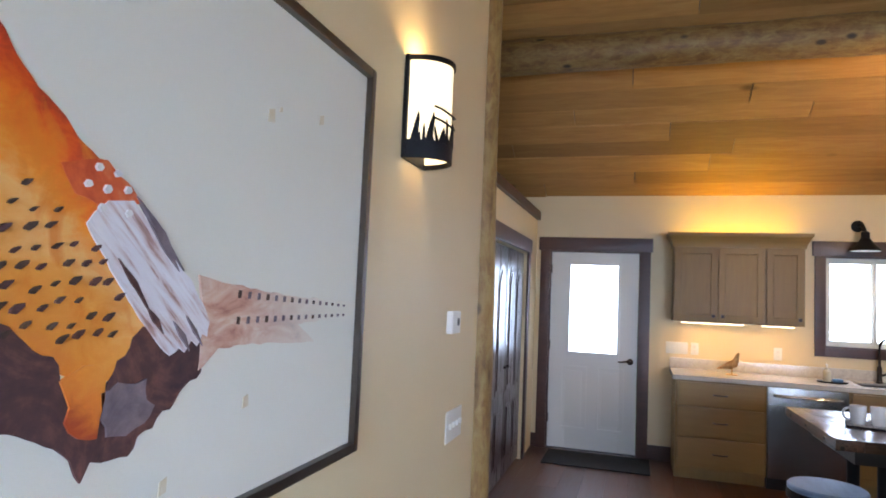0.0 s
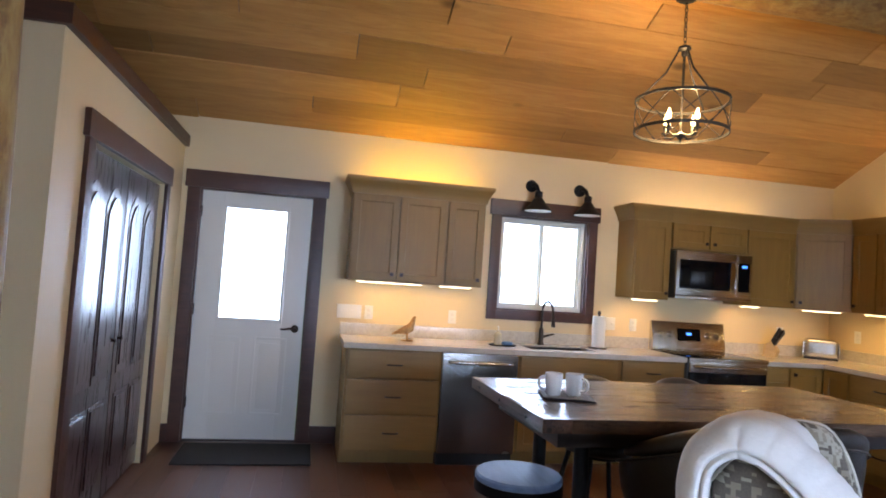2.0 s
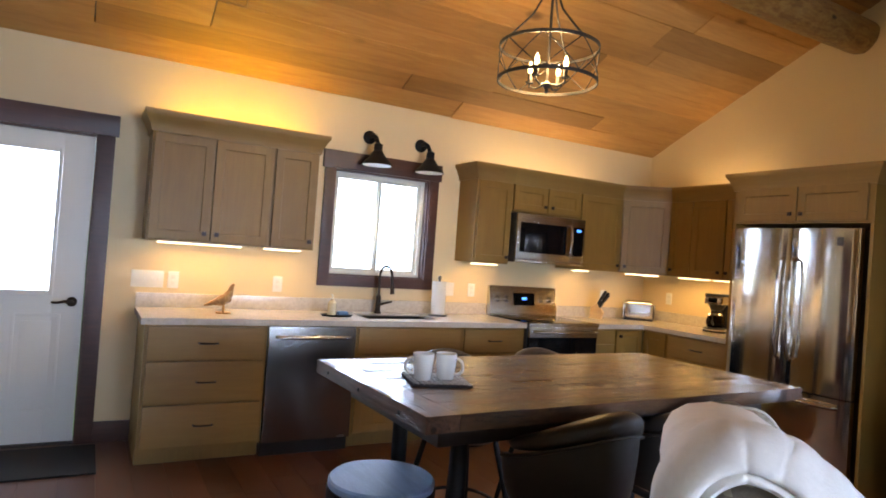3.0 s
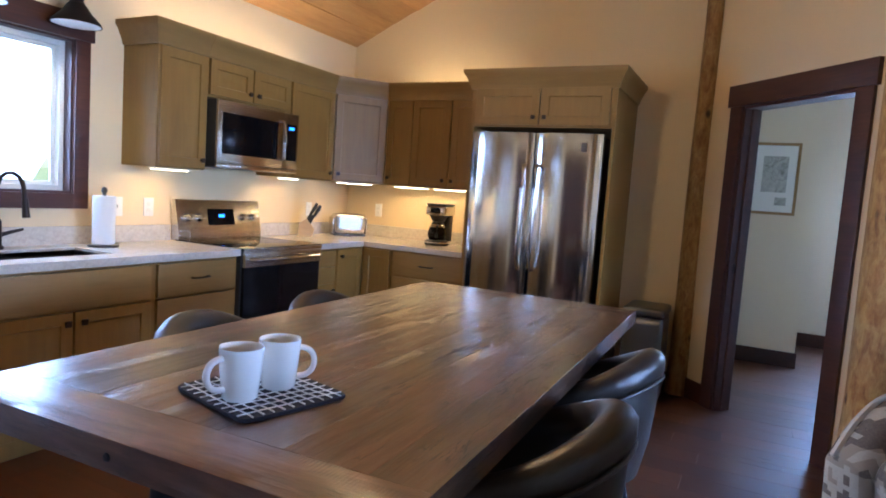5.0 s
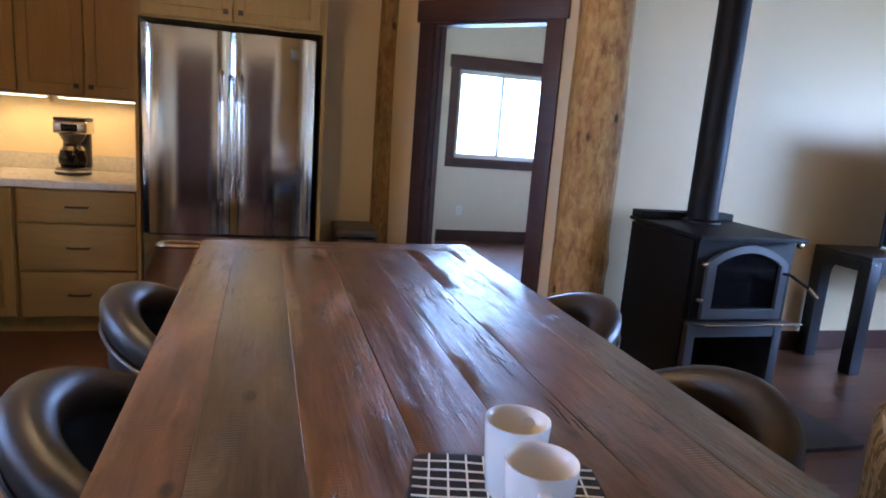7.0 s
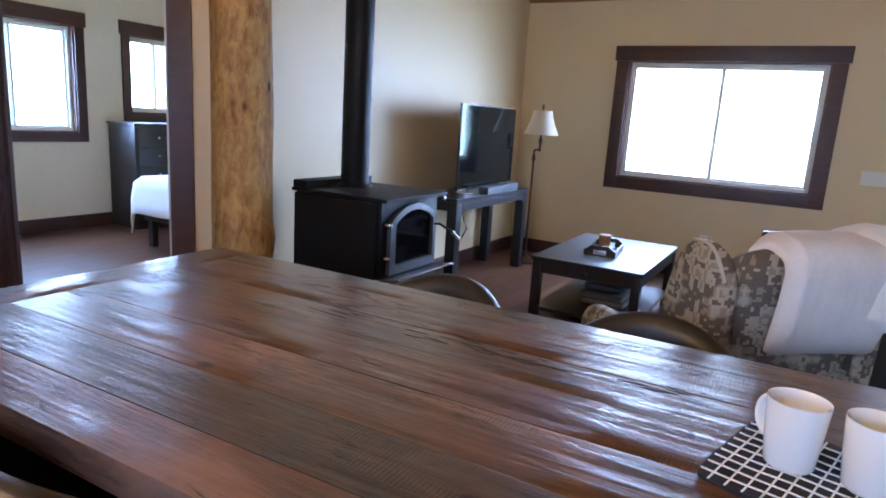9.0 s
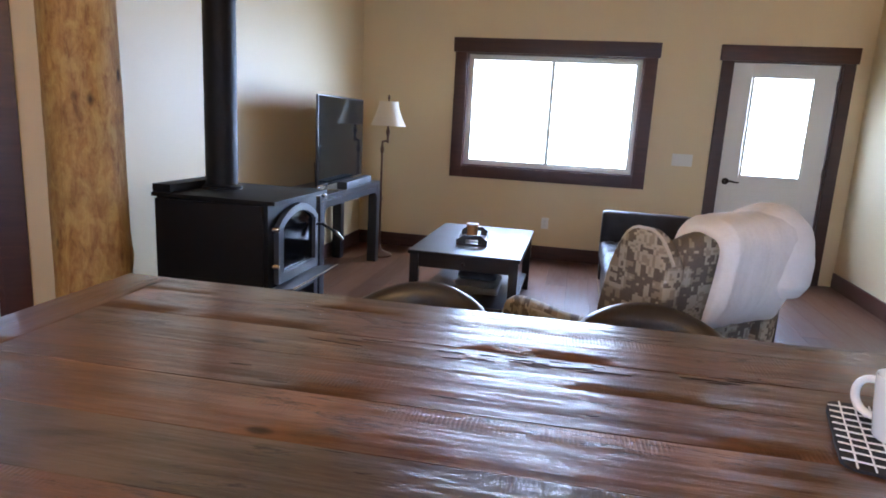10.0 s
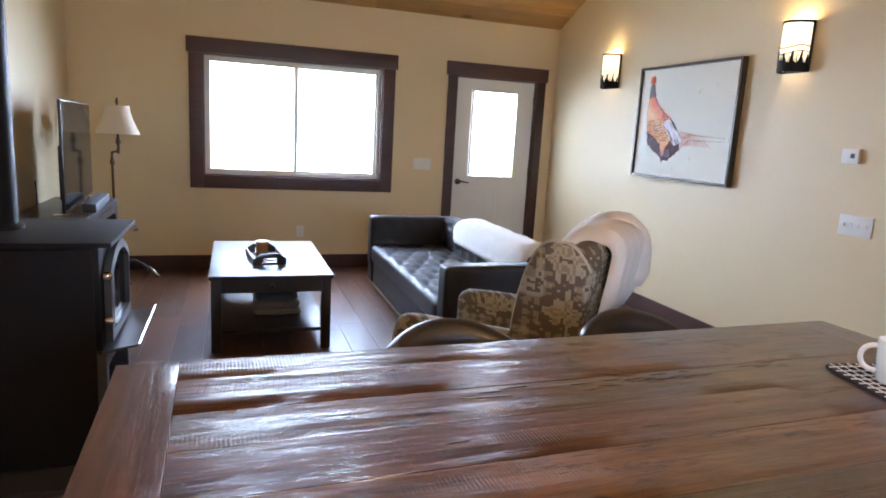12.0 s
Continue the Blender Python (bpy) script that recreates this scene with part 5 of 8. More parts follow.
first = bar_chair(pose(1.99, 4.475, 0, 0, 0, 184))
copy_thing(first, pose(2.595, 4.50, 0, 0, 0, 176))
copy_thing(first, pose(2.08, 5.355, 0, 0, 0, 3))
copy_thing(first, pose(2.645, 5.35, 0, 0, 0, -4))

t = thing("round_stool", "round stool with a wooden seat coloured by reflected sky, on black iron legs", "stool", pose(1.44, 4.87, 0))
# the seat's tones carry the blue of reflected sky over grey wood
part("seat", lathe(bmesh.new(), [(0.001, 0.543), (0.190, 0.543), (0.198, 0.550), (0.198, 0.570), (0.191, 0.578), (0.001, 0.578)], 36), wood("stool_wood_skyblue", [(0.19, 0.31, 0.52), (0.26, 0.40, 0.64), (0.34, 0.49, 0.74)], scale=(8, 1, 8), rough=0.45, bump=0.2), t)
part("band", lathe(bmesh.new(), [(0.175, 0.503), (0.202, 0.503), (0.202, 0.548), (0.175, 0.548)], 36), BLACKIRON, t)
for i in range(4):
    a = math.pi / 4 + i * math.pi / 2
    part("leg", tube(bmesh.new(), [(0.12 * math.cos(a), 0.12 * math.sin(a), 0.51), (0.18 * math.cos(a), 0.18 * math.sin(a), 0.0)], 0.012, 8), BLACKIRON, t)
part("foot_ring", tube(bmesh.new(), [(0.158 * math.cos(a), 0.158 * math.sin(a), 0.22) for a in np.linspace(0, 2 * math.pi, 29)[:-1]], 0.008, 8, closed=True), BLACKIRON, t)

# cloth with a white grid, two mugs
t = thing("place_mat", "black potholder cloth with a white check under the mugs", "mat", pose(1.662, 4.905, TZ + 0.002, 0, 0, -14))
CLOTH = plain("black_cloth", (0.014, 0.014, 0.020), 0.95, vary=0.3, fine=240, bump=0.5)
THREAD = plain("white_thread", (0.72, 0.71, 0.69), 0.95, vary=0.1)


def mat_z(x, y):
    return 0.006 + 0.0025 * wob(x * 14, y * 14, 3.0) + 0.002 * wob(x * 5, y * 5, 9.0)


bm = bmesh.new()
k, HX, HY = 20, 0.122, 0.128
top, low = [], []
for i in range(k + 1):
    rt, rl = [], []
    for j in range(k + 1):
        u, v = 2 * i / k - 1, 2 * j / k - 1
        s = 1 - 0.06 * (abs(u) ** 6 * abs(v) ** 6)
        x, yv = u * HX * s + 0.003 * wob(v * 4, 1, u), v * HY * s + 0.003 * wob(u * 4, 7, v)
        rt.append(bm.verts.new((x, yv, mat_z(x, yv))))
        rl.append(bm.verts.new((x, yv, -0.001)))
    top.append(rt)
    low.append(rl)
for i in range(k):
    for j in range(k):
        bm.faces.new((top[i][j], top[i + 1][j], top[i + 1][j + 1], top[i][j + 1]))
        bm.faces.new((low[i][j], low[i][j + 1], low[i + 1][j + 1], low[i + 1][j]))
for j in range(k):
    for g in (0, k):
        bm.faces.new((top[g][j], top[g][j + 1], low[g][j + 1], low[g][j]))
        bm.faces.new((top[j][g], top[j + 1][g], low[j + 1][g], low[j][g]))
part("cloth", bm, CLOTH, t)
for i in range(1, 11):
    x = -HX + 2 * HX * i / 11
    part("stripe", tube(bmesh.new(), [(x + 0.002 * wob(x * 50, v), v, mat_z(x, v) + 0.0008) for v in np.linspace(-HY * 0.97, HY * 0.97, 17)], 0.0015, 5), THREAD, t)
for i in range(1, 10):
    v = -HY + 2 * HY * i / 10
    part("stripe", tube(bmesh.new(), [(x, v + 0.002 * wob(x, v * 50), mat_z(x, v) + 0.0008) for x in np.linspace(-HX * 0.97, HX * 0.97, 17)], 0.0015, 5), THREAD, t)


def mug(m):
    c = thing("mug", "plain white ceramic mug on the checked cloth", "mug", m, "mugs on the table")
    part("cup", lathe(bmesh.new(), [(0.001, 0), (0.031, 0), (0.034, 0.004), (0.0385, 0.05), (0.042, 0.098), (0.0415, 0.101), (0.0385, 0.099), (0.035, 0.05), (0.031, 0.010), (0.001, 0.008)], 32), CERAMIC, c, smooth=60)
    part("handle", tube(bmesh.new(), [(0.036 + 0.034 * math.sin(a) ** 0.75, 0, 0.053 + 0.030 * math.cos(a)) for a in np.linspace(0, math.pi, 19)], 0.0062, 12, up=(0, 1, 0), ry=0.0085), CERAMIC, c, smooth=70)
    return c


first = mug(pose(1.597, 4.902, TZ + 0.009, 0, 0, 165))
copy_thing(first, pose(1.695, 4.893, TZ + 0.009, 0, 0, -48))

# ---- stove ----
solid("hearth_pad", boxes((3.20, 2.42, 0, 4.50, 3.36, 0.022), bevel=0.004), plain("slate", (0.035, 0.034, 0.036), 0.45, vary=0.3, fine=25, bump=0.3), "dark slate hearth pad under the wood stove", "hearth")
t = thing("wood_stove", "black steel wood stove with an arched glass door on a pedestal", "stove", Matrix.Translation((3.645, 3.18, 0.022)) @ pose(0, 0, 0, 0, 0, -90))
W, DP = 0.575, 0.60
part("firebox", boxes((0.0, 0.0, 0.485, W, DP, 0.91), bevel=0.006), BLACKIRON, t)
part("side_shield", boxes((-0.018, 0.02, 0.012, -0.006, DP, 0.90), bevel=0.002), BLACKIRON, t)
part("side_shield", boxes((W + 0.006, 0.02, 0.012, W + 0.018, DP, 0.90), bevel=0.002), BLACKIRON, t)
part("top_plate", boxes((-0.03, -0.05, 0.91, W + 0.03, DP + 0.01, 0.930), bevel=0.004), BLACKIRON, t)
part("rear_rail", boxes((-0.02, DP - 0.09, 0.930, W + 0.02, DP + 0.01, 0.972), bevel=0.008), BLACKIRON, t)
# daylight on the front is put into this paler, bluish black
STOVELIT = plain("stove_face_lit", (0.055, 0.058, 0.066), 0.34, vary=0.2, bump=0.15, fine=160)
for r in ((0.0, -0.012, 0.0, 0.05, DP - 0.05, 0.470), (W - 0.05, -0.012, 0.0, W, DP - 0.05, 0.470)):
    part("pedestal_leg", boxes(r, bevel=0.004), STOVELIT, t)
part("pedestal_header", boxes((0.05, -0.010, 0.40, W - 0.05, 0.20, 0.470), bevel=0.004), STOVELIT, t)
part("pedestal_base", boxes((0.05, 0.0, 0.0, W - 0.05, DP - 0.10, 0.02), bevel=0.004), STOVELIT, t)
part("pedestal_back", boxes((0.05, DP - 0.10, 0.0, W - 0.05, DP - 0.06, 0.485), bevel=0.004), BLACKIRON, t)
part("pedestal_shelf", boxes((0.05, 0.01, 0.02, W - 0.05, DP - 0.1, 0.04)), BLACKIRON, t)
bm = bmesh.new()
hexa(bm, [(0.0, -0.13, 0.500), (W, -0.13, 0.500), (W, 0.0, 0.470), (0.0, 0.0, 0.470), (0.0, -0.13, 0.508), (W, -0.13, 0.508), (W, 0.0, 0.485), (0.0, 0.0, 0.485)])
lip = part("ash_lip", bm, STOVELIT, t)
part("lip_edge", tube(bmesh.new(), [(0.0, -0.132, 0.505), (W, -0.132, 0.505)], 0.006, 8), CHROME, lip, "bright rolled edge")


def arched(x0, x1, z0, z1, rise, n=12):
    return [(x0, z0), (x1, z0), (x1, z1)] + [(x1 - (x1 - x0) * k / n, z1 + rise * math.sin(math.pi * k / n) ** 0.8) for k in range(1, n)] + [(x0, z1)]


out, inn = arched(0.05, W - 0.05, 0.505, 0.795, 0.092), arched(0.095, W - 0.095, 0.555, 0.785, 0.066)
bm = bmesh.new()
rings = [[bm.verts.new((x, y, z)) for x, z in ol] for ol, y in ((out, -0.005), (out, -0.032), (inn, -0.036), (inn, -0.012))]
for a, b in zip(rings, rings[1:]):
    for i in range(len(out)):
        bm.faces.new((a[i], a[(i + 1) % len(out)], b[(i + 1) % len(out)], b[i]))
door = part("door", bm, STOVELIT, t)
part("door_glass", prism(bmesh.new(), inn, -0.016, -0.010), BLACKGLASS, door)
for z in (0.60, 0.785):
    part("hinge", lathe(bmesh.new(), [(0.001, 0), (0.017, 0), (0.017, 0.02), (0.012, 0.03), (0.001, 0.032)], 14, m=Matrix.Translation((0.035, -0.01, z)) @ pose(0, 0, 0, 90)), CHROME, door, "bright hinge pin")
bm = tube(bmesh.new(), [(W - 0.075, -0.03, 0.745), (W - 0.055, -0.06, 0.745), (W + 0.02, -0.11, 0.69)], 0.008, 8)
part("door_handle", bm, BLACKIRON, door)
part("handle_grip", tube(bmesh.new(), [(W + 0.02, -0.11, 0.69), (W + 0.055, -0.14, 0.645)], 0.011, 10), CHROME, door, "coiled steel grip")
part("damper_knob", lathe(bmesh.new(), [(0.001, 0), (0.014, 0), (0.014, 0.02), (0.001, 0.024)], 14, m=Matrix.Translation((W - 0.03, -0.05, 0.898)) @ pose(0, 0, 0, 90)), CHROME, t)
PX, PY = 4.08, 2.86
t = thing("stove_pipe", "matt black stove pipe rising to the ceiling", "stovepipe", pose(PX, PY, 0))
part("lower_pipe", tube(bmesh.new(), [(0, 0, 0.952), (0, 0, 2.3)], 0.083, 28), BLACKIRON, t)
part("upper_pipe", tube(bmesh.new(), [(0, 0, 2.3), (0, 0, roof_z(PY) - 0.02)], 0.089, 28), BLACKIRON, t)
part("collar", lathe(bmesh.new(), [(0.083, 0.95), (0.105, 0.95), (0.105, 0.965), (0.083, 0.975)], 28), BLACKIRON, t)
part("ceiling_box", boxes((-0.16, -0.16, roof_z(PY) - 0.16, 0.16, 0.16, roof_z(PY) - 0.02)), BLACKIRON, t)

# ---- television corner ----
t = thing("console_table", "riveted dark metal console table under the television", "table", pose(4.04, 0.20, 0))
CW, CL, CH = 0.44, 1.42, 0.775
GUN = plain("gunmetal", (0.030, 0.031, 0.035), 0.36, metal=0.5, vary=0.3, fine=40, bump=0.15)
part("tabletop", boxes((0, 0, CH - 0.03, CW, CL, CH), bevel=0.003), GUN, t)
part("apron", boxes((0.0, 0.09, CH - 0.10, 0.012, CL - 0.09, CH - 0.03), (CW - 0.012, 0.09, CH - 0.10, CW, CL - 0.09, CH - 0.03), (0.09, 0, CH - 0.10, CW - 0.09, 0.012, CH - 0.03), (0.09, CL - 0.012, CH - 0.10, CW - 0.09, CL, CH - 0.03)), GUN, t)
for x in (0, CW - 0.085):
    for yy in (0, CL - 0.085):
        part("leg", boxes((x, yy, 0, x + 0.085, yy + 0.085, CH - 0.03), bevel=0.003), GUN, t)
        s = 1 if yy == 0 else -1
        y0 = yy + 0.085 if yy == 0 else yy
        g = [(y0, CH - 0.10), (y0 + s * 0.075, CH - 0.10)] + [(y0 + s * (0.075 - 0.075 * math.sin(a)), CH - 0.10 - 0.075 * (1 - math.cos(a))) for a in np.linspace(0.2, math.pi / 2, 6)]
        part("corner_brace", prism(bmesh.new(), g, x, x + 0.012, Matrix(((0, 1, 0, 0), (1, 0, 0, 0), (0, 0, 1, 0), (0, 0, 0, 1)))), GUN, t)
for yy in np.linspace(0.04, CL - 0.04, 19):
    part("rivet", lathe(bmesh.new(), [(0.001, 0), (0.006, 0), (0.004, 0.003), (0.001, 0.004)], 8, m=Matrix.Translation((0.0, yy, CH - 0.045)) @ pose(0, 0, 0, 0, -90)), CHROME, t)
t = thing("television", "thin black flat-screen television on the console table", "television", pose(4.205, 0.265, 0.777, 0, 0, 3.6))
TW, TH = 1.21, 0.735
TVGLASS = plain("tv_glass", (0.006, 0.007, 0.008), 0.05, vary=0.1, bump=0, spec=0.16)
# the tint paints the mirrored window green, as the lawn outside would
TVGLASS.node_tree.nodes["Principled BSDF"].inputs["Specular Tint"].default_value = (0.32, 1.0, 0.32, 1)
part("screen", boxes((0, 0, 0.040, 0.018, TW, TH), bevel=0.003), plain("tv_bezel", (0.012, 0.012, 0.013), 0.3), t)
part("screen_glass", boxes((-0.0025, 0.010, 0.058, 0.0, TW - 0.010, TH - 0.010)), TVGLASS, t, "dark glossy screen with its reflections tinted lawn green")
part("chin", boxes((-0.004, 0.0, 0.040, 0.0, TW, 0.055), bevel=0.001), CHROME, t, "silver lower edge")
part("rear_case", boxes((0.018, 0.2, 0.10, 0.06, TW - 0.2, 0.45), bevel=0.01), BLACKPLASTIC, t)
for yy in (0.18, TW - 0.205):
    part("foot", boxes((-0.10, yy, 0.0, 0.10, yy + 0.025, 0.012), (-0.005, yy, 0.012, 0.012, yy + 0.025, 0.045), bevel=0.003), CHROME, t)
t = thing("soundbar", "low dark soundbar in front of the television", "soundbar", pose(4.062, 0.40, 0.777, 0, 0, 3))
part("cabinet", boxes((0, 0, 0, 0.085, 0.72, 0.06), bevel=0.008), plain("speaker_cloth", (0.05, 0.055, 0.065), 0.6, vary=0.3, fine=320, bump=0.5), t)
LAMPBRONZE = plain("lamp_bronze", (0.095, 0.042, 0.022), 0.38, metal=0.4, vary=0.3)
t = thing("floor_lamp", "turned bronze floor lamp with a pale bell shade", "lamp", pose(4.10, -0.02, 0))
part("base", lathe(bmesh.new(), [(0.001, 0), (0.13, 0), (0.13, 0.012), (0.09, 0.03), (0.04, 0.05), (0.018, 0.08), (0.012, 0.10)], 24), LAMPBRONZE, t)
part("pole", lathe(bmesh.new(), [(0.011, 0.10), (0.011, 0.55), (0.018, 0.57), (0.011, 0.59), (0.011, 1.02), (0.02, 1.04), (0.02, 1.06), (0.011, 1.09)], 14), LAMPBRONZE, t)
part("swing_arm", tube(bmesh.new(), [(0, 0, 1.08), (0, 0, 1.13), (-0.035, -0.02, 1.14), (-0.045, -0.025, 1.12), (-0.045, -0.025, 1.20)], 0.012, 10), LAMPBRONZE, t)
part("stem", lathe(bmesh.new(), [(0.012, 1.19), (0.022, 1.22), (0.012, 1.26), (0.008, 1.30), (0.008, 1.53), (0.014, 1.545), (0.006, 1.58)], 14, (-0.045, -0.025, 0)), LAMPBRONZE, t)
part("shade", lathe(bmesh.new(), [(0.170, 1.285), (0.150, 1.33), (0.120, 1.40), (0.098, 1.47), (0.092, 1.515), (0.090, 1.515), (0.096, 1.47), (0.118, 1.40), (0.148, 1.33), (0.168, 1.285)], 32, (-0.045, -0.025, 0)), SHADE, t, "pale bell-shaped fabric shade", smooth=70)

# ---- coffee table ----
t = thing("coffee_table", "black-stained coffee table with a lower shelf", "table", pose(2.54, 0.66, 0))
CW, CL, CH = 0.74, 1.21, 0.50
part("tabletop", boxes((-0.012, -0.012, CH - 0.028, CW + 0.012, CL + 0.012, CH), bevel=0.006), DARKWOOD, t)
part("apron", boxes((0.06, 0.012, CH - 0.115, CW - 0.06, 0.03, CH - 0.028)), DARKWOOD, t)
part("apron", boxes((0.06, CL - 0.03, CH - 0.115, CW - 0.06, CL - 0.012, CH - 0.028)), DARKWOOD, t)
part("apron", boxes((0.012, 0.06, CH - 0.115, 0.03, CL - 0.06, CH - 0.028)), DARKWOOD, t)
part("apron", boxes((CW - 0.03, 0.06, CH - 0.115, CW - 0.012, CL - 0.06, CH - 0.028)), DARKWOOD, t)
part("drawer_knob", lathe(bmesh.new(), [(0.001, 0), (0.012, 0), (0.01, 0.02), (0.001, 0.022)], 12, m=Matrix.Translation((CW / 2, CL - 0.012, CH - 0.07)) @ pose(0, 0, 0, -90)), BRONZE, t)
for x in (0, CW - 0.06):
    for yy in (0, CL - 0.06):
        part("leg", boxes((x, yy, 0, x + 0.06, yy + 0.06, CH - 0.028), bevel=0.004), DARKWOOD, t)
part("shelf", boxes((0.02, 0.02, 0.115, CW - 0.02, CL - 0.02, 0.14), bevel=0.003), DARKWOOD, t)
WOOL = plain("grey_knit", (0.20, 0.19, 0.18), 0.95, vary=0.25, fine=90, coarse=20, bump=0.8)
t = thing("folded_blanket", "grey knitted blankets folded in a stack on the shelf", "blanket", pose(2.86, 1.42, 0.142))
for i, (w, dd) in enumerate(((0.32, 0.30), (0.31, 0.29), (0.28, 0.27))):
    part("fold", soft(bmesh.new(), (w, dd, 0.055), 0.026, 10, (0, 0, 0.028 + i * 0.052), lambda p, nn: nn * 0.006 * wob(p.x * 12, p.y * 12, p.z * 20 + i)), WOOL if i < 2 else plain("dark_knit", (0.075, 0.085, 0.10), 0.95, vary=0.25, fine=90, bump=0.8), t, smooth=80)
t = thing("serving_tray", "small dark wooden tray with cut-out handles", "tray", pose(2.93, 1.36, CH + 0.001, 0, 0, 6))
part("tray_base", boxes((-0.11, -0.20, 0, 0.11, 0.20, 0.012), bevel=0.002), DARKWOOD, t)
for x in (-0.11, 0.10):
    part("side", boxes((x, -0.20, 0.012, x + 0.012, 0.20, 0.045), bevel=0.002), DARKWOOD, t)
for yy in (-0.20, 0.188):
    ol = [(-0.10, 0.012), (-0.045, 0.012), (-0.045, 0.045), (0.045, 0.045), (0.045, 0.012), (0.10, 0.012), (0.10, 0.045), (0.06, 0.075), (-0.06, 0.075), (-0.10, 0.045)]
    part("handle", prism(bmesh.new(), ol, yy, yy + 0.012), DARKWOOD, t)
t = thing("candle", "amber glass candle jar on the tray", "candle", pose(2.95, 1.30, CH + 0.014))
part("jar", lathe(bmesh.new(), [(0.001, 0), (0.040, 0), (0.042, 0.005), (0.042, 0.085), (0.046, 0.09), (0.046, 0.098), (0.038, 0.098), (0.038, 0.06), (0.001, 0.058)], 24), plain("amber_glass", (0.50, 0.25, 0.12), 0.2, vary=0.15, coat=0.5), t)
part("lid", lathe(bmesh.new(), [(0.001, 0.098), (0.046, 0.098), (0.047, 0.106), (0.001, 0.11)], 24), plain("pale_lid", (0.50, 0.40, 0.30), 0.4), t)
t = thing("coaster", "round pale coaster on the tray", "coaster", pose(2.90, 1.45, CH + 0.0135))
part("disc", lathe(bmesh.new(), [(0.001, 0), (0.045, 0), (0.045, 0.008), (0.001, 0.008)], 24), plain("pale_stone", (0.52, 0.46, 0.42), 0.5), t)

# ---- sofa ----
t = thing("sofa", "dark brown tufted leather sofa with square arms", "sofa", Matrix.Translation((1.10, 0.24, 0)))
SL, SD = 2.25, 0.87


def tufted(p, nn, along, across, pitch=0.17, depth=0.030):
    """Hollows where the buttons pull the leather in, staggered from row to row."""
    u, v = p[along] / pitch, p[across] / pitch
    row = round(v)
    du = (u + (0.5 if row % 2 else 0.0)) - round(u + (0.5 if row % 2 else 0.0))
    dv = v - row
    r = math.sqrt(du * du + dv * dv)
    seam = min(abs((u + v * 0.5) - round(u + v * 0.5)), abs((u - v * 0.5) - round(u - v * 0.5)))
    return -depth * math.exp(-(r / 0.16) ** 2) - 0.45 * depth * math.exp(-(seam / 0.06) ** 2)


part("base_frame", boxes((0.04, 0.02, 0.07, SD - 0.03, SL - 0.02, 0.26), bevel=0.01), LEATHER, t)
part("seat_cushion", soft(bmesh.new(), (0.68, SL - 0.30, 0.17), 0.05, 44, (0.53, SL / 2, 0.345), lambda p, nn: Vector((0, 0, tufted(p, nn, 0, 1))) if nn.z > 0.5 else Vector()), LEATHER, t, smooth=80)
part("backrest", soft(bmesh.new(), (0.19, SL - 0.02, 0.44), 0.05, 44, (0.105, SL / 2, 0.455), lambda p, nn: Vector((tufted(p, nn, 1, 2), 0, 0)) if nn.x > 0.5 else Vector()), LEATHER, t, smooth=80)
for yy in (0.075, SL - 0.075):
    s = 1 if yy < 1 else -1
    part("arm", soft(bmesh.new(), (SD - 0.14, 0.15, 0.44), 0.03, 24, (0.505, yy, 0.455), lambda p, nn: Vector((0, s * tufted(p, nn, 0, 2, 0.15, 0.010), 0)) if nn.y * s > 0.5 else Vector()), LEATHER, t, smooth=80)
    part("arm_front", boxes((SD - 0.035, yy - 0.07, 0.07, SD - 0.012, yy + 0.07, 0.26), bevel=0.006), LEATHER, t)
for x in (0.08, SD - 0.12):
    for yy in (0.06, SL / 2, SL - 0.12):
        part("foot", lathe(bmesh.new(), [(0.025, 0), (0.03, 0.07), (0.001, 0.07)], 12, (x + 0.02, yy + 0.03, 0)), DARKWOOD, t)
part("nail_trim", boxes((SD - 0.012, 0.02, 0.075, SD - 0.006, SL - 0.02, 0.09)), plain("brass_nails", (0.25, 0.17, 0.09), 0.4, metal=0.7), t)


def draped(profile, length, thick, seed, n=40):
    """A soft throw hung over something: profile(x) gives its (y, z) line at each x; ripples and thickness are added."""
    bm = bmesh.new()
    outer, inner = [], []
    for i in range(n + 1):
        u = i / n
        x = (u - 0.5) * length
        line = profile(x)
        k = len(line)
        ro, ri = [], []
        for j, (py, pz) in enumerate(line):
            a = Vector(line[max(0, j - 1)])
            b = Vector(line[min(k - 1, j + 1)])
            d = (b - a).normalized()
            nrm = Vector((-d.y, d.x))
            rip = 0.006 * wob(x * 6 + seed, j * 0.13, 2.0) + 0.003 * wob(x * 15, j * 0.4, seed) + 0.003 * wob(x * 40, j * 1.1, seed + 5)
            edge = thick * min(1.0, 0.15 + 9 * min(u, 1 - u)) ** 0.5 * min(1.0, 0.4 + 0.3 * min(j, k - 1 - j))
            dx = 0.014 * wob(j * 0.15, seed, u * 2)
            ro.append(bm.verts.new((x + dx, py + nrm.x * (edge + rip), pz + nrm.y * (edge + rip))))
            ri.append(bm.verts.new((x + dx, py, pz)))
        outer.append(ro)
        inner.append(ri)
    for i in range(n):
        for j in range(k - 1):
            bm.faces.new((outer[i][j], outer[i + 1][j], outer[i + 1][j + 1], outer[i][j + 1]))
            bm.faces.new((inner[i][j], inner[i][j + 1], inner[i + 1][j + 1], inner[i + 1][j]))
        for j in (0, k - 1):
            bm.faces.new((outer[i][j], inner[i][j], inner[i + 1][j], outer[i + 1][j]))
    for i in (0, n):
        for j in range(k - 1):
            bm.faces.new((outer[i][j], outer[i][j + 1], inner[i][j + 1], inner[i][j]))
    return bm


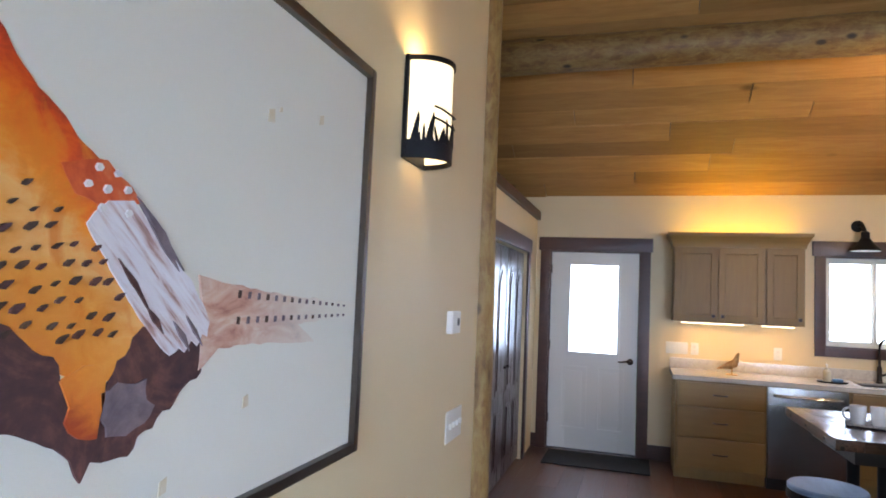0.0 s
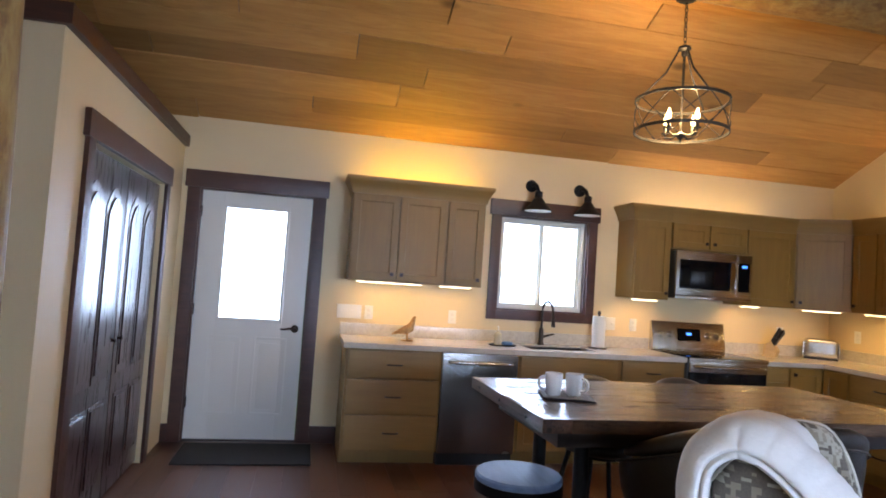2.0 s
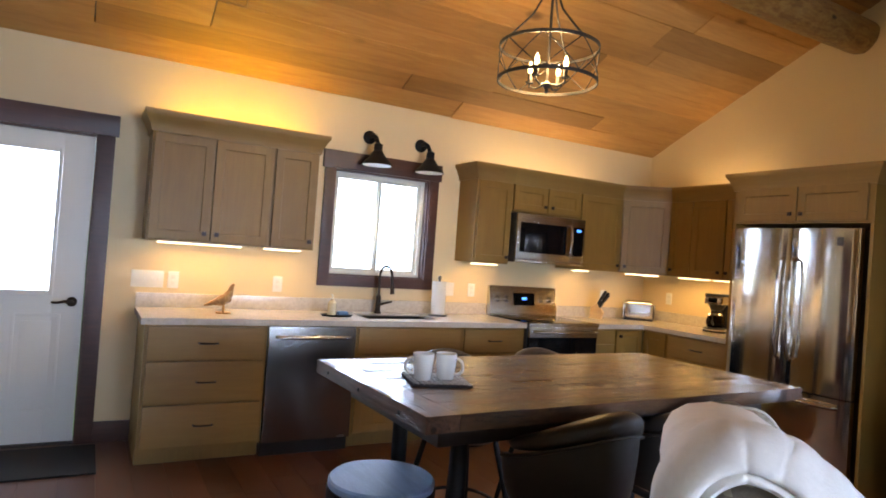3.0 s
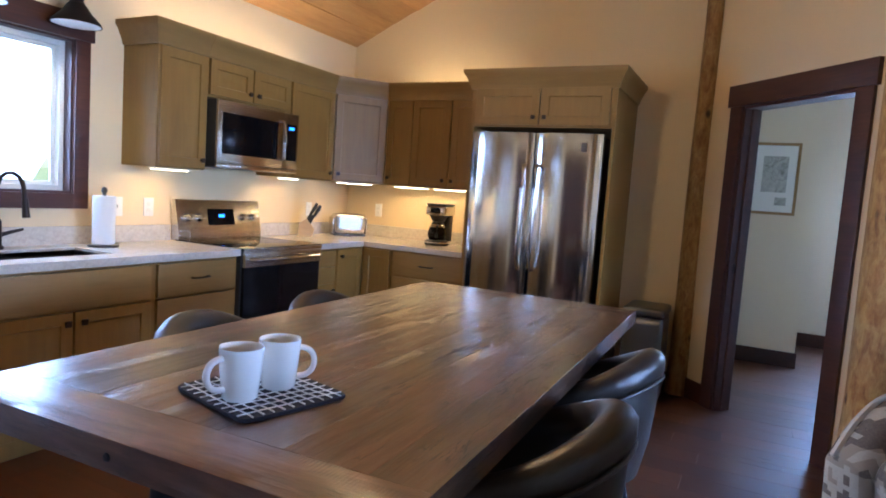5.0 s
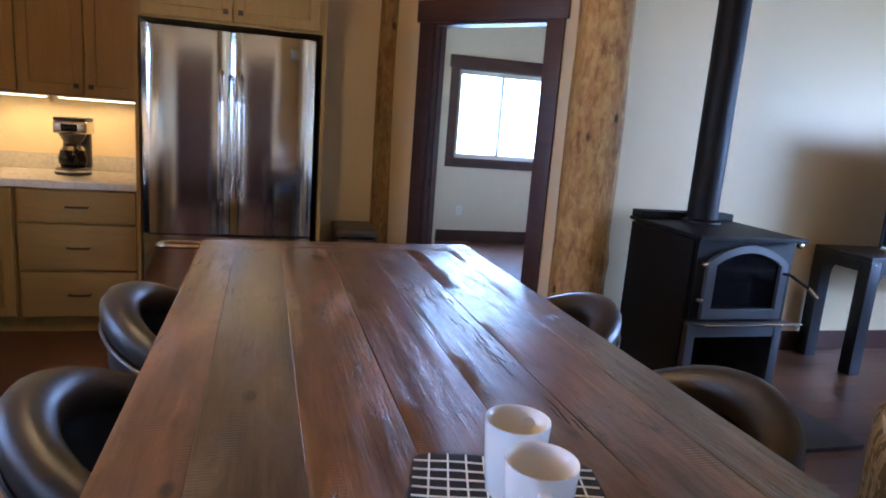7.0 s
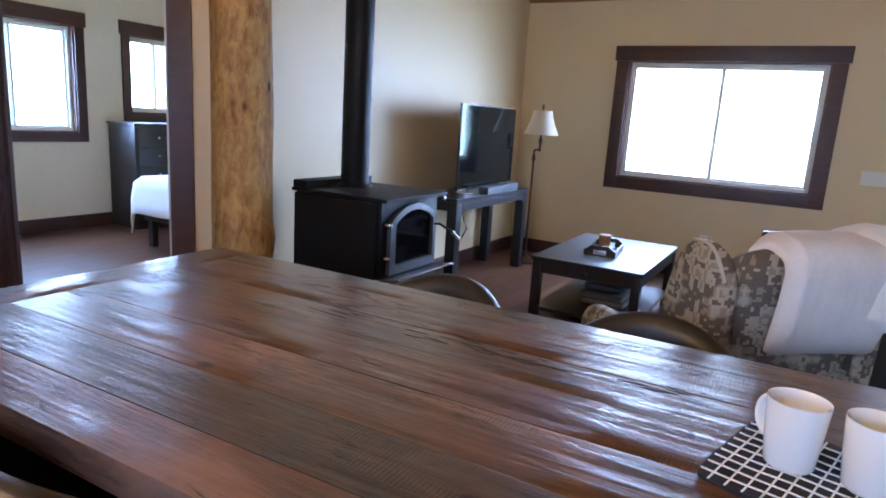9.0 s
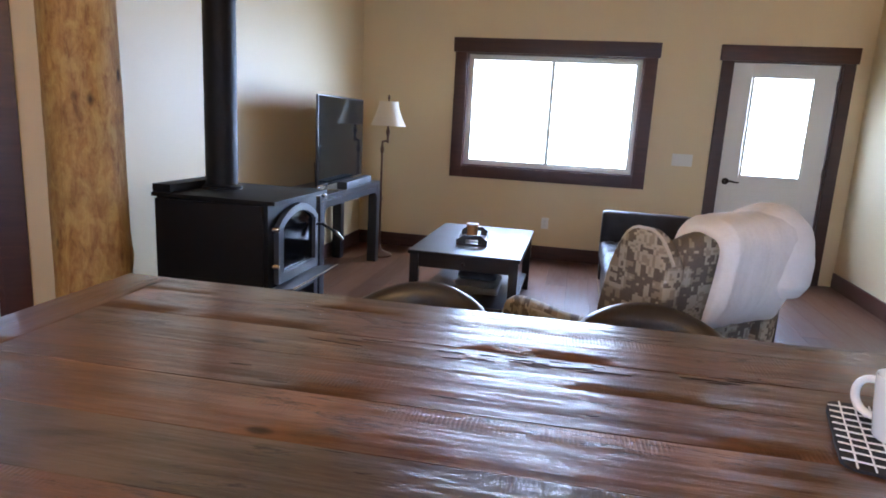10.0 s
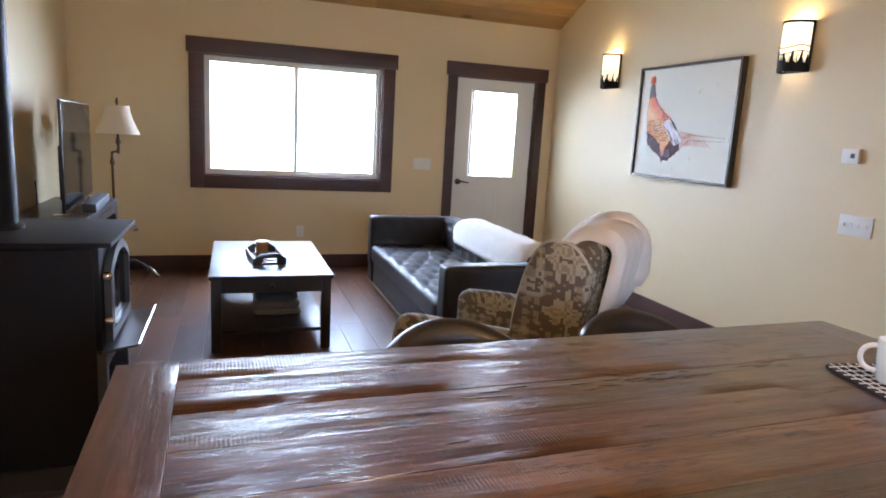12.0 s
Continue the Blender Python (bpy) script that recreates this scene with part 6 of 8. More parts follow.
def over_edge(x0, x1, z_top, r, down0, down1, n=10):
    """The line of a cloth over a ledge between x0 and x1, hanging down on both sides."""
    pts = [(x0 - 0.004, z_top - down0 + (down0 - r) * i / 6) for i in range(6)]
    pts += [(x0 - 0.004 + r - r * math.cos(a), z_top - r + r * math.sin(a)) for a in np.linspace(0, math.pi / 2, 5)]
    pts += [(x0 + r + (x1 - x0 - 2 * r) * i / 4, z_top + 0.004) for i in range(1, 4)]
    pts += [(x1 + 0.004 - r + r * math.sin(a), z_top - r + r * math.cos(a)) for a in np.linspace(0, math.pi / 2, 5)]
    pts += [(x1 + 0.004, z_top - r - (down1 - r) * i / 6) for i in range(1, 7)]
    return pts


bm = draped(lambda x: over_edge(0.0, 0.215, 0.685, 0.06, 0.16, 0.17), 1.40, 0.055, 3)
solid("sofa_throw", bm, FLEECE, "white fleece throw folded over the back of the sofa", "throw", smooth=80, m=Matrix.Translation((1.095, 1.50, 0)) @ Matrix(((0, 1, 0, 0), (1, 0, 0, 0), (0, 0, 1, 0), (0, 0, 0, 1))))

# ---- armchair ----
CHAIR = Matrix.Translation((1.926, 3.42, 0)) @ pose(0, 0, 0, 0, 0, 41)
CORD = plain("pale_piping", (0.50, 0.46, 0.38), 0.85, vary=0.1)
t = thing("armchair", "wingback armchair in tan and brown woven kilim cloth", "armchair", CHAIR)
part("seat_base", soft(bmesh.new(), (0.56, 0.74, 0.24), 0.05, 12, (0, -0.06, 0.26)), KILIM, t, smooth=80)
part("seat_cushion", soft(bmesh.new(), (0.44, 0.66, 0.16), 0.06, 14, (0, -0.13, 0.42), lambda p, nn: Vector((0, 0, 0.02 * (1 - (p.x / 0.26) ** 2))) if nn.z > 0.3 else Vector()), plain("seat_cloth", (0.42, 0.38, 0.31), 0.9, vary=0.12, fine=220, bump=0.4), t, "plain pale seat cushion", smooth=80)


def back_shape(p, nn):
    """Rounded top and a slight lean."""
    h = (p.z + 0.37) / 0.74
    return Vector((0, 0.10 * h, -0.10 * (abs(p.x) / 0.28) ** 3.0 * max(0, (h - 0.45) / 0.55)))


part("backrest", soft(bmesh.new(), (0.52, 0.15, 0.72), 0.07, 24, (0, 0.215, 0.70), back_shape), KILIM, t, smooth=80)


def ear(y):
    """Height of a wing's edge: round at the top, sweeping down in front to the arm."""
    f = min(1.0, max(0.0, (0.20 - y) / 0.13))
    g = max(0.0, (y - 0.24) / 0.12)
    return 1.065 - 0.42 * (1 - math.sqrt(max(0.0, 1 - f ** 2.2))) - 0.10 * g ** 2


def wing(s):
    """A flat padded ear beside the back, with its rim rounded inwards."""
    bm = bmesh.new()
    ys = [0.07 + 0.29 * (1 - math.cos(math.pi * i / 22)) / 2 for i in range(23)]
    edge = [(ys[0], 0.30), (ys[0], 0.50)] + [(y, ear(y) + (0.012 if s < 0 else 0.0)) for y in ys] + [(ys[-1], 0.60), (ys[-1], 0.30)]
    cy, cz = 0.21, 0.62
    rings = []
    for k, x in ((0.90, -0.045), (0.97, -0.036), (1.0, -0.015), (1.0, 0.015), (0.97, 0.036), (0.90, 0.045), (0.45, 0.052)):
        rings.append([bm.verts.new((s * (0.275 + x), cy + (y - cy) * k + 0.05 * max(0.0, z - 0.5), cz + (z - cz) * k)) for y, z in edge])
    n = len(edge)
    for p, q in zip(rings, rings[1:]):
        for i in range(n):
            bm.faces.new((p[i], p[(i + 1) % n], q[(i + 1) % n], q[i]))
    bm.faces.new(rings[0])
    bm.faces.new(rings[-1][::-1])
    part("wing", bm, KILIM, t, smooth=70)
    part("piping", tube(bmesh.new(), [(s * 0.293, y + 0.05 * max(0.0, z - 0.5), z) for y, z in edge[1:-2]], 0.006, 6), CORD, t, "pale cord along the seam")


for s in (-1, 1):
    def arm_shape(p, nn, s=s):
        f = (0.31 - p.y) / 0.78
        return Vector((0.02 * s * math.sin(math.pi * f), 0, -0.03 * f * f + 0.01 * wob(p.y * 4, s)))
    wing(s)
    part("arm", soft(bmesh.new(), (0.13, 0.70, 0.50), 0.06, 16, (s * 0.275, -0.12, 0.425), arm_shape), KILIM, t, smooth=80)
    part("piping", tube(bmesh.new(), [(s * 0.332, 0.06, 0.655), (s * 0.340, -0.20, 0.650), (s * 0.332, -0.40, 0.630), (s * 0.332, -0.455, 0.580), (s * 0.330, -0.468, 0.48), (s * 0.330, -0.468, 0.26)], 0.006, 6), CORD, t, "pale cord along the seam")
for x in (-0.24, 0.24):
    for yy in (-0.35, 0.25):
        part("foot", lathe(bmesh.new(), [(0.018, 0), (0.026, 0.15), (0.001, 0.15)], 12, (x, yy, 0)), DARKWOOD, t)


def over_back(x):
    """Over the top of the chair's back: short in front, long behind."""
    z = 1.065 - 0.02 * (abs(x) / 0.21) ** 3
    line = over_edge(0.235, 0.395, z, 0.05, 0.13 + 0.01 * wob(x * 4), 0.32 - 0.03 * (abs(x) / 0.21) ** 6 + 0.008 * wob(x * 3, 4))
    return [(py - 0.14 * (z - pz), pz) for py, pz in line]


def wing_throw():
    """The throw's thick quilted end, bent in an arch over a wing: a section swept along the wing's rim, with channels across it."""
    bm = bmesh.new()
    rim = [(0.02, 0.827), (0.075, 0.922), (0.135, 0.997), (0.197, 1.053), (0.262, 1.091), (0.325, 1.101), (0.378, 1.073), (0.412, 1.027), (0.424, 0.967), (0.424, 0.897), (0.42, 0.827)]
    sec = [(-0.205, -0.008), (-0.2, -0.042), (-0.178, -0.045), (-0.16, -0.036), (-0.158, -0.013), (-0.172, 0.012), (-0.205, 0.036), (-0.26, 0.046), (-0.31, 0.041), (-0.348, 0.022), (-0.368, -0.003), (-0.374, -0.014), (-0.37, -0.024), (-0.358, -0.027), (-0.366, -0.03), (-0.371, -0.037), (-0.364, -0.045), (-0.346, -0.047), (-0.334, -0.038), (-0.328, -0.008)]
    line = []
    for k in range(len(rim) - 1):
        p0, p1, p2, p3 = (Vector(rim[min(max(q, 0), len(rim) - 1)]) for q in (k - 1, k, k + 1, k + 2))
        for q in range(12):
            f = q / 12
            line.append(0.5 * (2 * p1 + (p2 - p0) * f + (2 * p0 - 5 * p1 + 4 * p2 - p3) * f * f + (3 * p1 - p0 - 3 * p2 + p3) * f ** 3))
    rings, run = [], 0.0
    for k, p in enumerate(line):
        d = (line[min(k + 1, len(line) - 1)] - line[max(k - 1, 0)]).normalized()
        run += (p - line[k - 1]).length if k else 0.0
        end = min(1.0, 0.55 + 0.06 * min(k, len(line) - 1 - k))
        ring = []
        for j, (x, b) in enumerate(sec):
            ch = abs(math.sin(math.pi * (run + 0.004 * wob(run * 20, j * 0.3)) / 0.060)) ** 0.25 - 0.85
            out = ((0.006 if p.x < 0.36 else 0.002) * ch + 0.004 * wob(run * 16, j * 0.5, 3.0)) if 1 < j < 18 else 0.0
            hang = 1.0 + (0.10 * wob(run * 7, 2.0) if b < -0.02 else 0.0)
            cx = -0.265 + (x + 0.265) * (1 + out / 0.10) * end
            bb = (b * hang + out * (1 if b > -0.02 else 0)) * (end if b > 0 else 1)
            ring.append(bm.verts.new((cx, p.x - d.y * bb, p.y + d.x * bb)))
        rings.append(ring)
    n = len(sec)
    for a, b in zip(rings, rings[1:]):
        for j in range(n):
            bm.faces.new((a[j], a[(j + 1) % n], b[(j + 1) % n], b[j]))
    bm.faces.new(rings[0][::-1])
    bm.faces.new(rings[-1])
    bmesh.ops.recalc_face_normals(bm, faces=bm.faces[:])
    return bm


bm = draped(over_back, 0.40, 0.050, 11, 64)
bmesh.ops.translate(bm, vec=(-0.090, 0.012, 0), verts=bm.verts[:])
side = wing_throw()
t = thing("chair_throw", "thick white fleece throw hung over the top of the armchair", "throw", CHAIR)
part("back_fold", bm, FLEECE, t, smooth=80)
part("wing_fold", side, FLEECE, t, smooth=80)

# ---- on the picture wall ----
def wash(name, a, b, c):
    """Watercolour: three tones run into one another."""
    m, t, p = nodes_of(name)
    v = coords(t, (1, 1, 1))
    n1, n2 = noise_tex(t, v, 9, 6, 0.65, 1.5), noise_tex(t, v, 45, 4, 0.6)
    r = ramp(t, [(0.32, a), (0.5, b), (0.68, c)])
    t.links.new(mixed(t, 0.3, n1, n2), r.inputs[0])
    t.links.new(r.outputs[0], p.inputs["Base Color"])
    p.inputs["Roughness"].default_value = 0.8
    return m


PY0, PY1, PZ0, PZ1 = 1.055, 2.222, 1.175, 2.088
t = thing("framed_picture", "large framed canvas with loose orange and brown shapes", "picture", Matrix(((0, -1, 0, XP), (1, 0, 0, PY0), (0, 0, 1, PZ0), (0, 0, 0, 1))))
PW, PH = PY1 - PY0, PZ1 - PZ0
FRAME = plain("frame_dark", (0.050, 0.036, 0.026), 0.35, metal=0.3, vary=0.25, fine=90)
for r in ((0, 0, 0.022, PH), (PW - 0.022, 0, PW, PH), (0.022, 0, PW - 0.022, 0.022), (0.022, PH - 0.022, PW - 0.022, PH)):
    part("frame_bar", boxes((r[0], -0.05, r[1], r[2], 0, r[3]), bevel=0.004), FRAME, t)
part("canvas", boxes((0.022, -0.034, 0.022, PW - 0.022, -0.004, PH - 0.022)), plain("canvas", (0.74, 0.72, 0.62), 0.85, vary=0.04, fine=200, coarse=2.5, bump=0.2), t)


def brush(name, pts, depth, material, jag=0.008, seed=1, step=0.012):
    """A painted shape on the canvas with a ragged edge; points are fractions of the picture."""
    raw = [Vector(((x + 0.012) * PW, (z + 0.024) * PH)) for x, z in pts]
    out = []
    k = len(raw)
    for i in range(k):
        a, b = raw[i], raw[(i + 1) % k]
        n = max(1, int((b - a).length / step))
        d = b - a
        nr = Vector((d.y, -d.x)).normalized() if d.length else Vector((0, 0))
        for j in range(n):
            p = a + d * j / n
            out.append(p + nr * jag * wob(p.x * 40 + seed, p.y * 40, seed * 1.7))
    part(name, prism(bmesh.new(), [(p.x, p.y) for p in out], -0.034 - depth, -0.034 + 0.001), material, t)


RED = wash("wash_red", (0.45, 0.05, 0.015), (0.66, 0.11, 0.03), (0.76, 0.30, 0.14))
UMBER = wash("wash_umber", (0.030, 0.014, 0.018), (0.075, 0.030, 0.028), (0.20, 0.075, 0.055))
DARKWASH = wash("wash_dark", (0.02, 0.015, 0.015), (0.06, 0.03, 0.02), (0.12, 0.06, 0.03))
GREYWASH = wash("wash_grey", (0.09, 0.06, 0.07), (0.16, 0.12, 0.13), (0.26, 0.19, 0.19))
OCHRE = wash("wash_ochre", (0.62, 0.50, 0.30), (0.70, 0.62, 0.45), (0.73, 0.68, 0.56))
WHITEWASH = wash("wash_white", (0.62, 0.58, 0.56), (0.74, 0.72, 0.70), (0.76, 0.75, 0.74))


def body_wash():
    """Warm washes from red above through orange and peach to ochre and rust below, with wet-in-wet patches."""
    m, t, p = nodes_of("wash_body")
    v = coords(t, (1, 1, 1))
    sep = t.nodes.new("ShaderNodeSeparateXYZ")
    t.links.new(v, sep.inputs[0])

    def maths(op, a, b):
        n = t.nodes.new("ShaderNodeMath")
        n.operation = op
        for k, q in ((0, a), (1, b)):
            if isinstance(q, float):
                n.inputs[k].default_value = q
            else:
                t.links.new(q, n.inputs[k])
        return n.outputs[0]

    big, fine = noise_tex(t, v, 7, 5, 0.6, 0.8), noise_tex(t, coords(t, (1.0, 1, 1.6)), 34, 4, 0.65, 0.6)
    # distance in from the slanting upper edge
    f = maths("ADD", maths("MULTIPLY", sep.outputs[0], 0.603), maths("MULTIPLY", sep.outputs[2], 0.797))
    f = maths("ADD", f, maths("MULTIPLY", maths("SUBTRACT", big, 0.5), 0.16))
    f = maths("ADD", f, maths("MULTIPLY", maths("SUBTRACT", fine, 0.5), 0.07))
    r = ramp(t, [(0.36, (0.36, 0.050, 0.012)), (0.40, (0.66, 0.17, 0.022)), (0.45, (0.72, 0.25, 0.035)), (0.50, (0.76, 0.30, 0.05)), (0.535, (0.80, 0.40, 0.13)), (0.57, (0.80, 0.25, 0.025)), (0.60, (0.76, 0.14, 0.010)), (0.63, (0.62, 0.060, 0.008)), (0.66, (0.30, 0.020, 0.010))])
    t.links.new(f, r.inputs[0])
    pr = ramp(t, [(0.52, (0, 0, 0)), (0.66, (0.75, 0.75, 0.75))])
    t.links.new(noise_tex(t, coords(t, (1.3, 1, 0.9)), 12, 5, 0.6, 0.7), pr.inputs[0])
    c = mixed(t, pr.outputs[0], r.outputs[0], (0.68, 0.19, 0.015))
    t.links.new(c, p.inputs["Base Color"])
    p.inputs["Roughness"].default_value = 0.55
    bumped(t, p, fine, 0.25, 0.002)
    return m


def plume_wash():
    """White and lilac strokes over brown and grey ones, all drawn out along one slant."""
    m, t, p = nodes_of("wash_plume")
    turn, draw = t.nodes.new("ShaderNodeMapping"), t.nodes.new("ShaderNodeMapping")
    turn.inputs["Rotation"].default_value = (0, -0.724, 0)
    draw.inputs["Scale"].default_value = (5.0, 1.0, 42.0)
    t.links.new(coords(t, (1, 1, 1)), turn.inputs["Vector"])
    t.links.new(turn.outputs[0], draw.inputs["Vector"])
    n = noise_tex(t, draw.outputs[0], 1.6, 5, 0.6, 0.4)
    r = ramp(t, [(0.24, (0.16, 0.10, 0.10)), (0.34, (0.42, 0.24, 0.20)), (0.41, (0.64, 0.53, 0.52)), (0.50, (0.74, 0.71, 0.73)), (0.62, (0.78, 0.76, 0.78)), (0.72, (0.52, 0.50, 0.56))])
    t.links.new(n, r.inputs[0])
    t.links.new(r.outputs[0], p.inputs["Base Color"])
    p.inputs["Roughness"].default_value = 0.6
    bumped(t, p, n, 0.3, 0.002)
    return m


def tail_wash():
    """Pink that thins out into the bare canvas."""
    m, t, p = nodes_of("wash_tail")
    v = coords(t, (1, 1, 1))
    sep = t.nodes.new("ShaderNodeSeparateXYZ")
    t.links.new(v, sep.inputs[0])
    fade = t.nodes.new("ShaderNodeMapRange")
    fade.inputs["From Min"].default_value, fade.inputs["From Max"].default_value = 0.60 * PW, 0.86 * PW
    t.links.new(sep.outputs[0], fade.inputs["Value"])
    r = ramp(t, [(0.3, (0.30, 0.10, 0.07)), (0.45, (0.56, 0.29, 0.20)), (0.6, (0.66, 0.45, 0.34)), (0.72, (0.70, 0.58, 0.47))])
    t.links.new(noise_tex(t, coords(t, (0.6, 1, 1.6)), 16, 6, 0.65, 1.0), r.inputs[0])
    t.links.new(mixed(t, fade.outputs[0], r.outputs[0], (0.74, 0.71, 0.60)), p.inputs["Base Color"])
    p.inputs["Roughness"].default_value = 0.6
    return m


BODYWASH, TAILWASH, PLUMEWASH = body_wash(), tail_wash(), plume_wash()
# loose overlapping patches of colour
brush("painted_shape", [(0.115, 0.72), (0.145, 0.735), (0.172, 0.715), (0.21, 0.66), (0.24, 0.62), (0.28, 0.582), (0.325, 0.547), (0.36, 0.50), (0.40, 0.334), (0.385, 0.24), (0.30, 0.26), (0.22, 0.32), (0.12, 0.38), (0.105, 0.56)], 0.002, BODYWASH, 0.006, 2)
brush("painted_shape", [(0.112, 0.69), (0.108, 0.78), (0.118, 0.83), (0.150, 0.835), (0.162, 0.78), (0.178, 0.715), (0.145, 0.70)], 0.0026, GREYWASH, 0.005, 15)
brush("painted_shape", [(0.112, 0.825), (0.104, 0.86), (0.122, 0.895), (0.152, 0.890), (0.163, 0.855), (0.152, 0.822)], 0.0032, RED, 0.004, 16)
brush("painted_shape", [(0.27, 0.533), (0.325, 0.55), (0.38, 0.505), (0.345, 0.485), (0.29, 0.50)], 0.0026, RED, 0.006, 8)
brush("painted_shape", [(0.12, 0.39), (0.22, 0.337), (0.285, 0.277), (0.34, 0.229), (0.395, 0.326), (0.43, 0.309), (0.53, 0.331), (0.50, 0.245), (0.42, 0.17), (0.385, 0.138), (0.335, 0.144), (0.325, 0.122), (0.31, 0.158), (0.27, 0.19), (0.22, 0.215), (0.14, 0.28)], 0.003, UMBER, 0.014, 7)
brush("painted_shape", [(0.29, 0.251), (0.315, 0.264), (0.35, 0.256), (0.335, 0.188), (0.312, 0.18)], 0.0056, BODYWASH, 0.022, 12)
brush("painted_shape", [(0.34, 0.229), (0.40, 0.245), (0.415, 0.186), (0.375, 0.159), (0.345, 0.173)], 0.0056, GREYWASH, 0.022, 13)
brush("painted_shape", [(0.485, 0.404), (0.57, 0.388), (0.70, 0.372), (0.94, 0.358), (0.945, 0.325), (0.74, 0.312), (0.80, 0.270), (0.58, 0.282), (0.535, 0.277), (0.495, 0.245), (0.50, 0.331)], 0.0035, TAILWASH, 0.004, 9)
brush("painted_shape", [(0.305, 0.462), (0.330, 0.500), (0.365, 0.505), (0.415, 0.452), (0.470, 0.392), (0.512, 0.325), (0.508, 0.300), (0.497, 0.306), (0.490, 0.288), (0.478, 0.296), (0.466, 0.278), (0.455, 0.288), (0.440, 0.276), (0.425, 0.292), (0.400, 0.318), (0.375, 0.355), (0.340, 0.405)], 0.004, PLUMEWASH, 0.004, 11, 0.008)
for i, (u, v, du, dv) in enumerate(((0.368, 0.512, 0.085, 0.105), (0.385, 0.482, 0.060, 0.075), (0.462, 0.338, 0.036, 0.052), (0.440, 0.330, 0.034, 0.050), (0.348, 0.420, 0.050, 0.072), (0.395, 0.352, 0.030, 0.042))):
    brush("painted_dab", [(u, v), (u + du * 0.5 + 0.005, v - dv * 0.45), (u + du, v - dv), (u + du * 0.5 - 0.003, v - dv * 0.52)], 0.0062 + i * 0.0001, GREYWASH if i < 4 else UMBER, 0.002, 21 + i, 0.006)
for u, v in ((0.297, 0.510), (0.322, 0.508), (0.350, 0.512), (0.317, 0.482), (0.334, 0.532), (0.353, 0.480), (0.309, 0.535)):
    brush("painted_dab", [(u, v + 0.004), (u + 0.003, v - 0.001), (u + 0.007, v), (u + 0.010, v + 0.005), (u + 0.007, v + 0.010), (u + 0.003, v + 0.010)], 0.0066, WHITEWASH, 0.002, int(u * 999), 0.006)
rg = random.Random(4)
for r in range(11):
    for q in range(11):
        u, v = 0.12 + q * 0.0225 + (r % 2) * 0.011 + rg.uniform(-0.004, 0.004), 0.530 - r * 0.0245 + q * 0.003 + rg.uniform(-0.005, 0.005)
        if v > 0.50 - 1.5 * max(0, u - 0.275) or v < 0.345 - 0.30 * (u - 0.13) or u > 0.350 or rg.random() < 0.12:
            continue
        s = rg.uniform(0.6, 1.1)
        brush("painted_dab", [(u, v), (u + 0.005 * s, v - 0.001), (u + 0.012 * s, v + 0.007 * s), (u + 0.013 * s, v + 0.011 * s), (u + 0.006 * s, v + 0.009 * s), (u + 0.001, v + 0.004 * s)], 0.0062, DARKWASH if rg.random() < 0.7 else UMBER, 0.0015, r * 9 + q, 0.005)
for i in range(15):
    u = 0.57 + i * 0.024
    for v in (0.366 - i * 0.0014, 0.318 + i * 0.0004):
        h = 0.014 - i * 0.0006
        brush("painted_dab", [(u, v), (u + 0.005, v), (u + 0.006, v + h), (u + 0.001, v + h)], 0.0062, GREYWASH if i % 3 else DARKWASH, 0.001, i)
for u, v, s in ((0.62, 0.71, 0.018), (0.65, 0.74, 0.008), (0.78, 0.76, 0.014), (0.60, 0.16, 0.014), (0.44, 0.06, 0.014)):
    brush("painted_dab", [(u, v), (u + s, v + 0.004), (u + s * 0.9, v + s * 1.8), (u + 0.002, v + s * 1.5)], 0.002, OCHRE, 0.003, 3)


SCREEN = glow("sconce_diffuser", (1.0, 0.86, 0.62), 1.7)


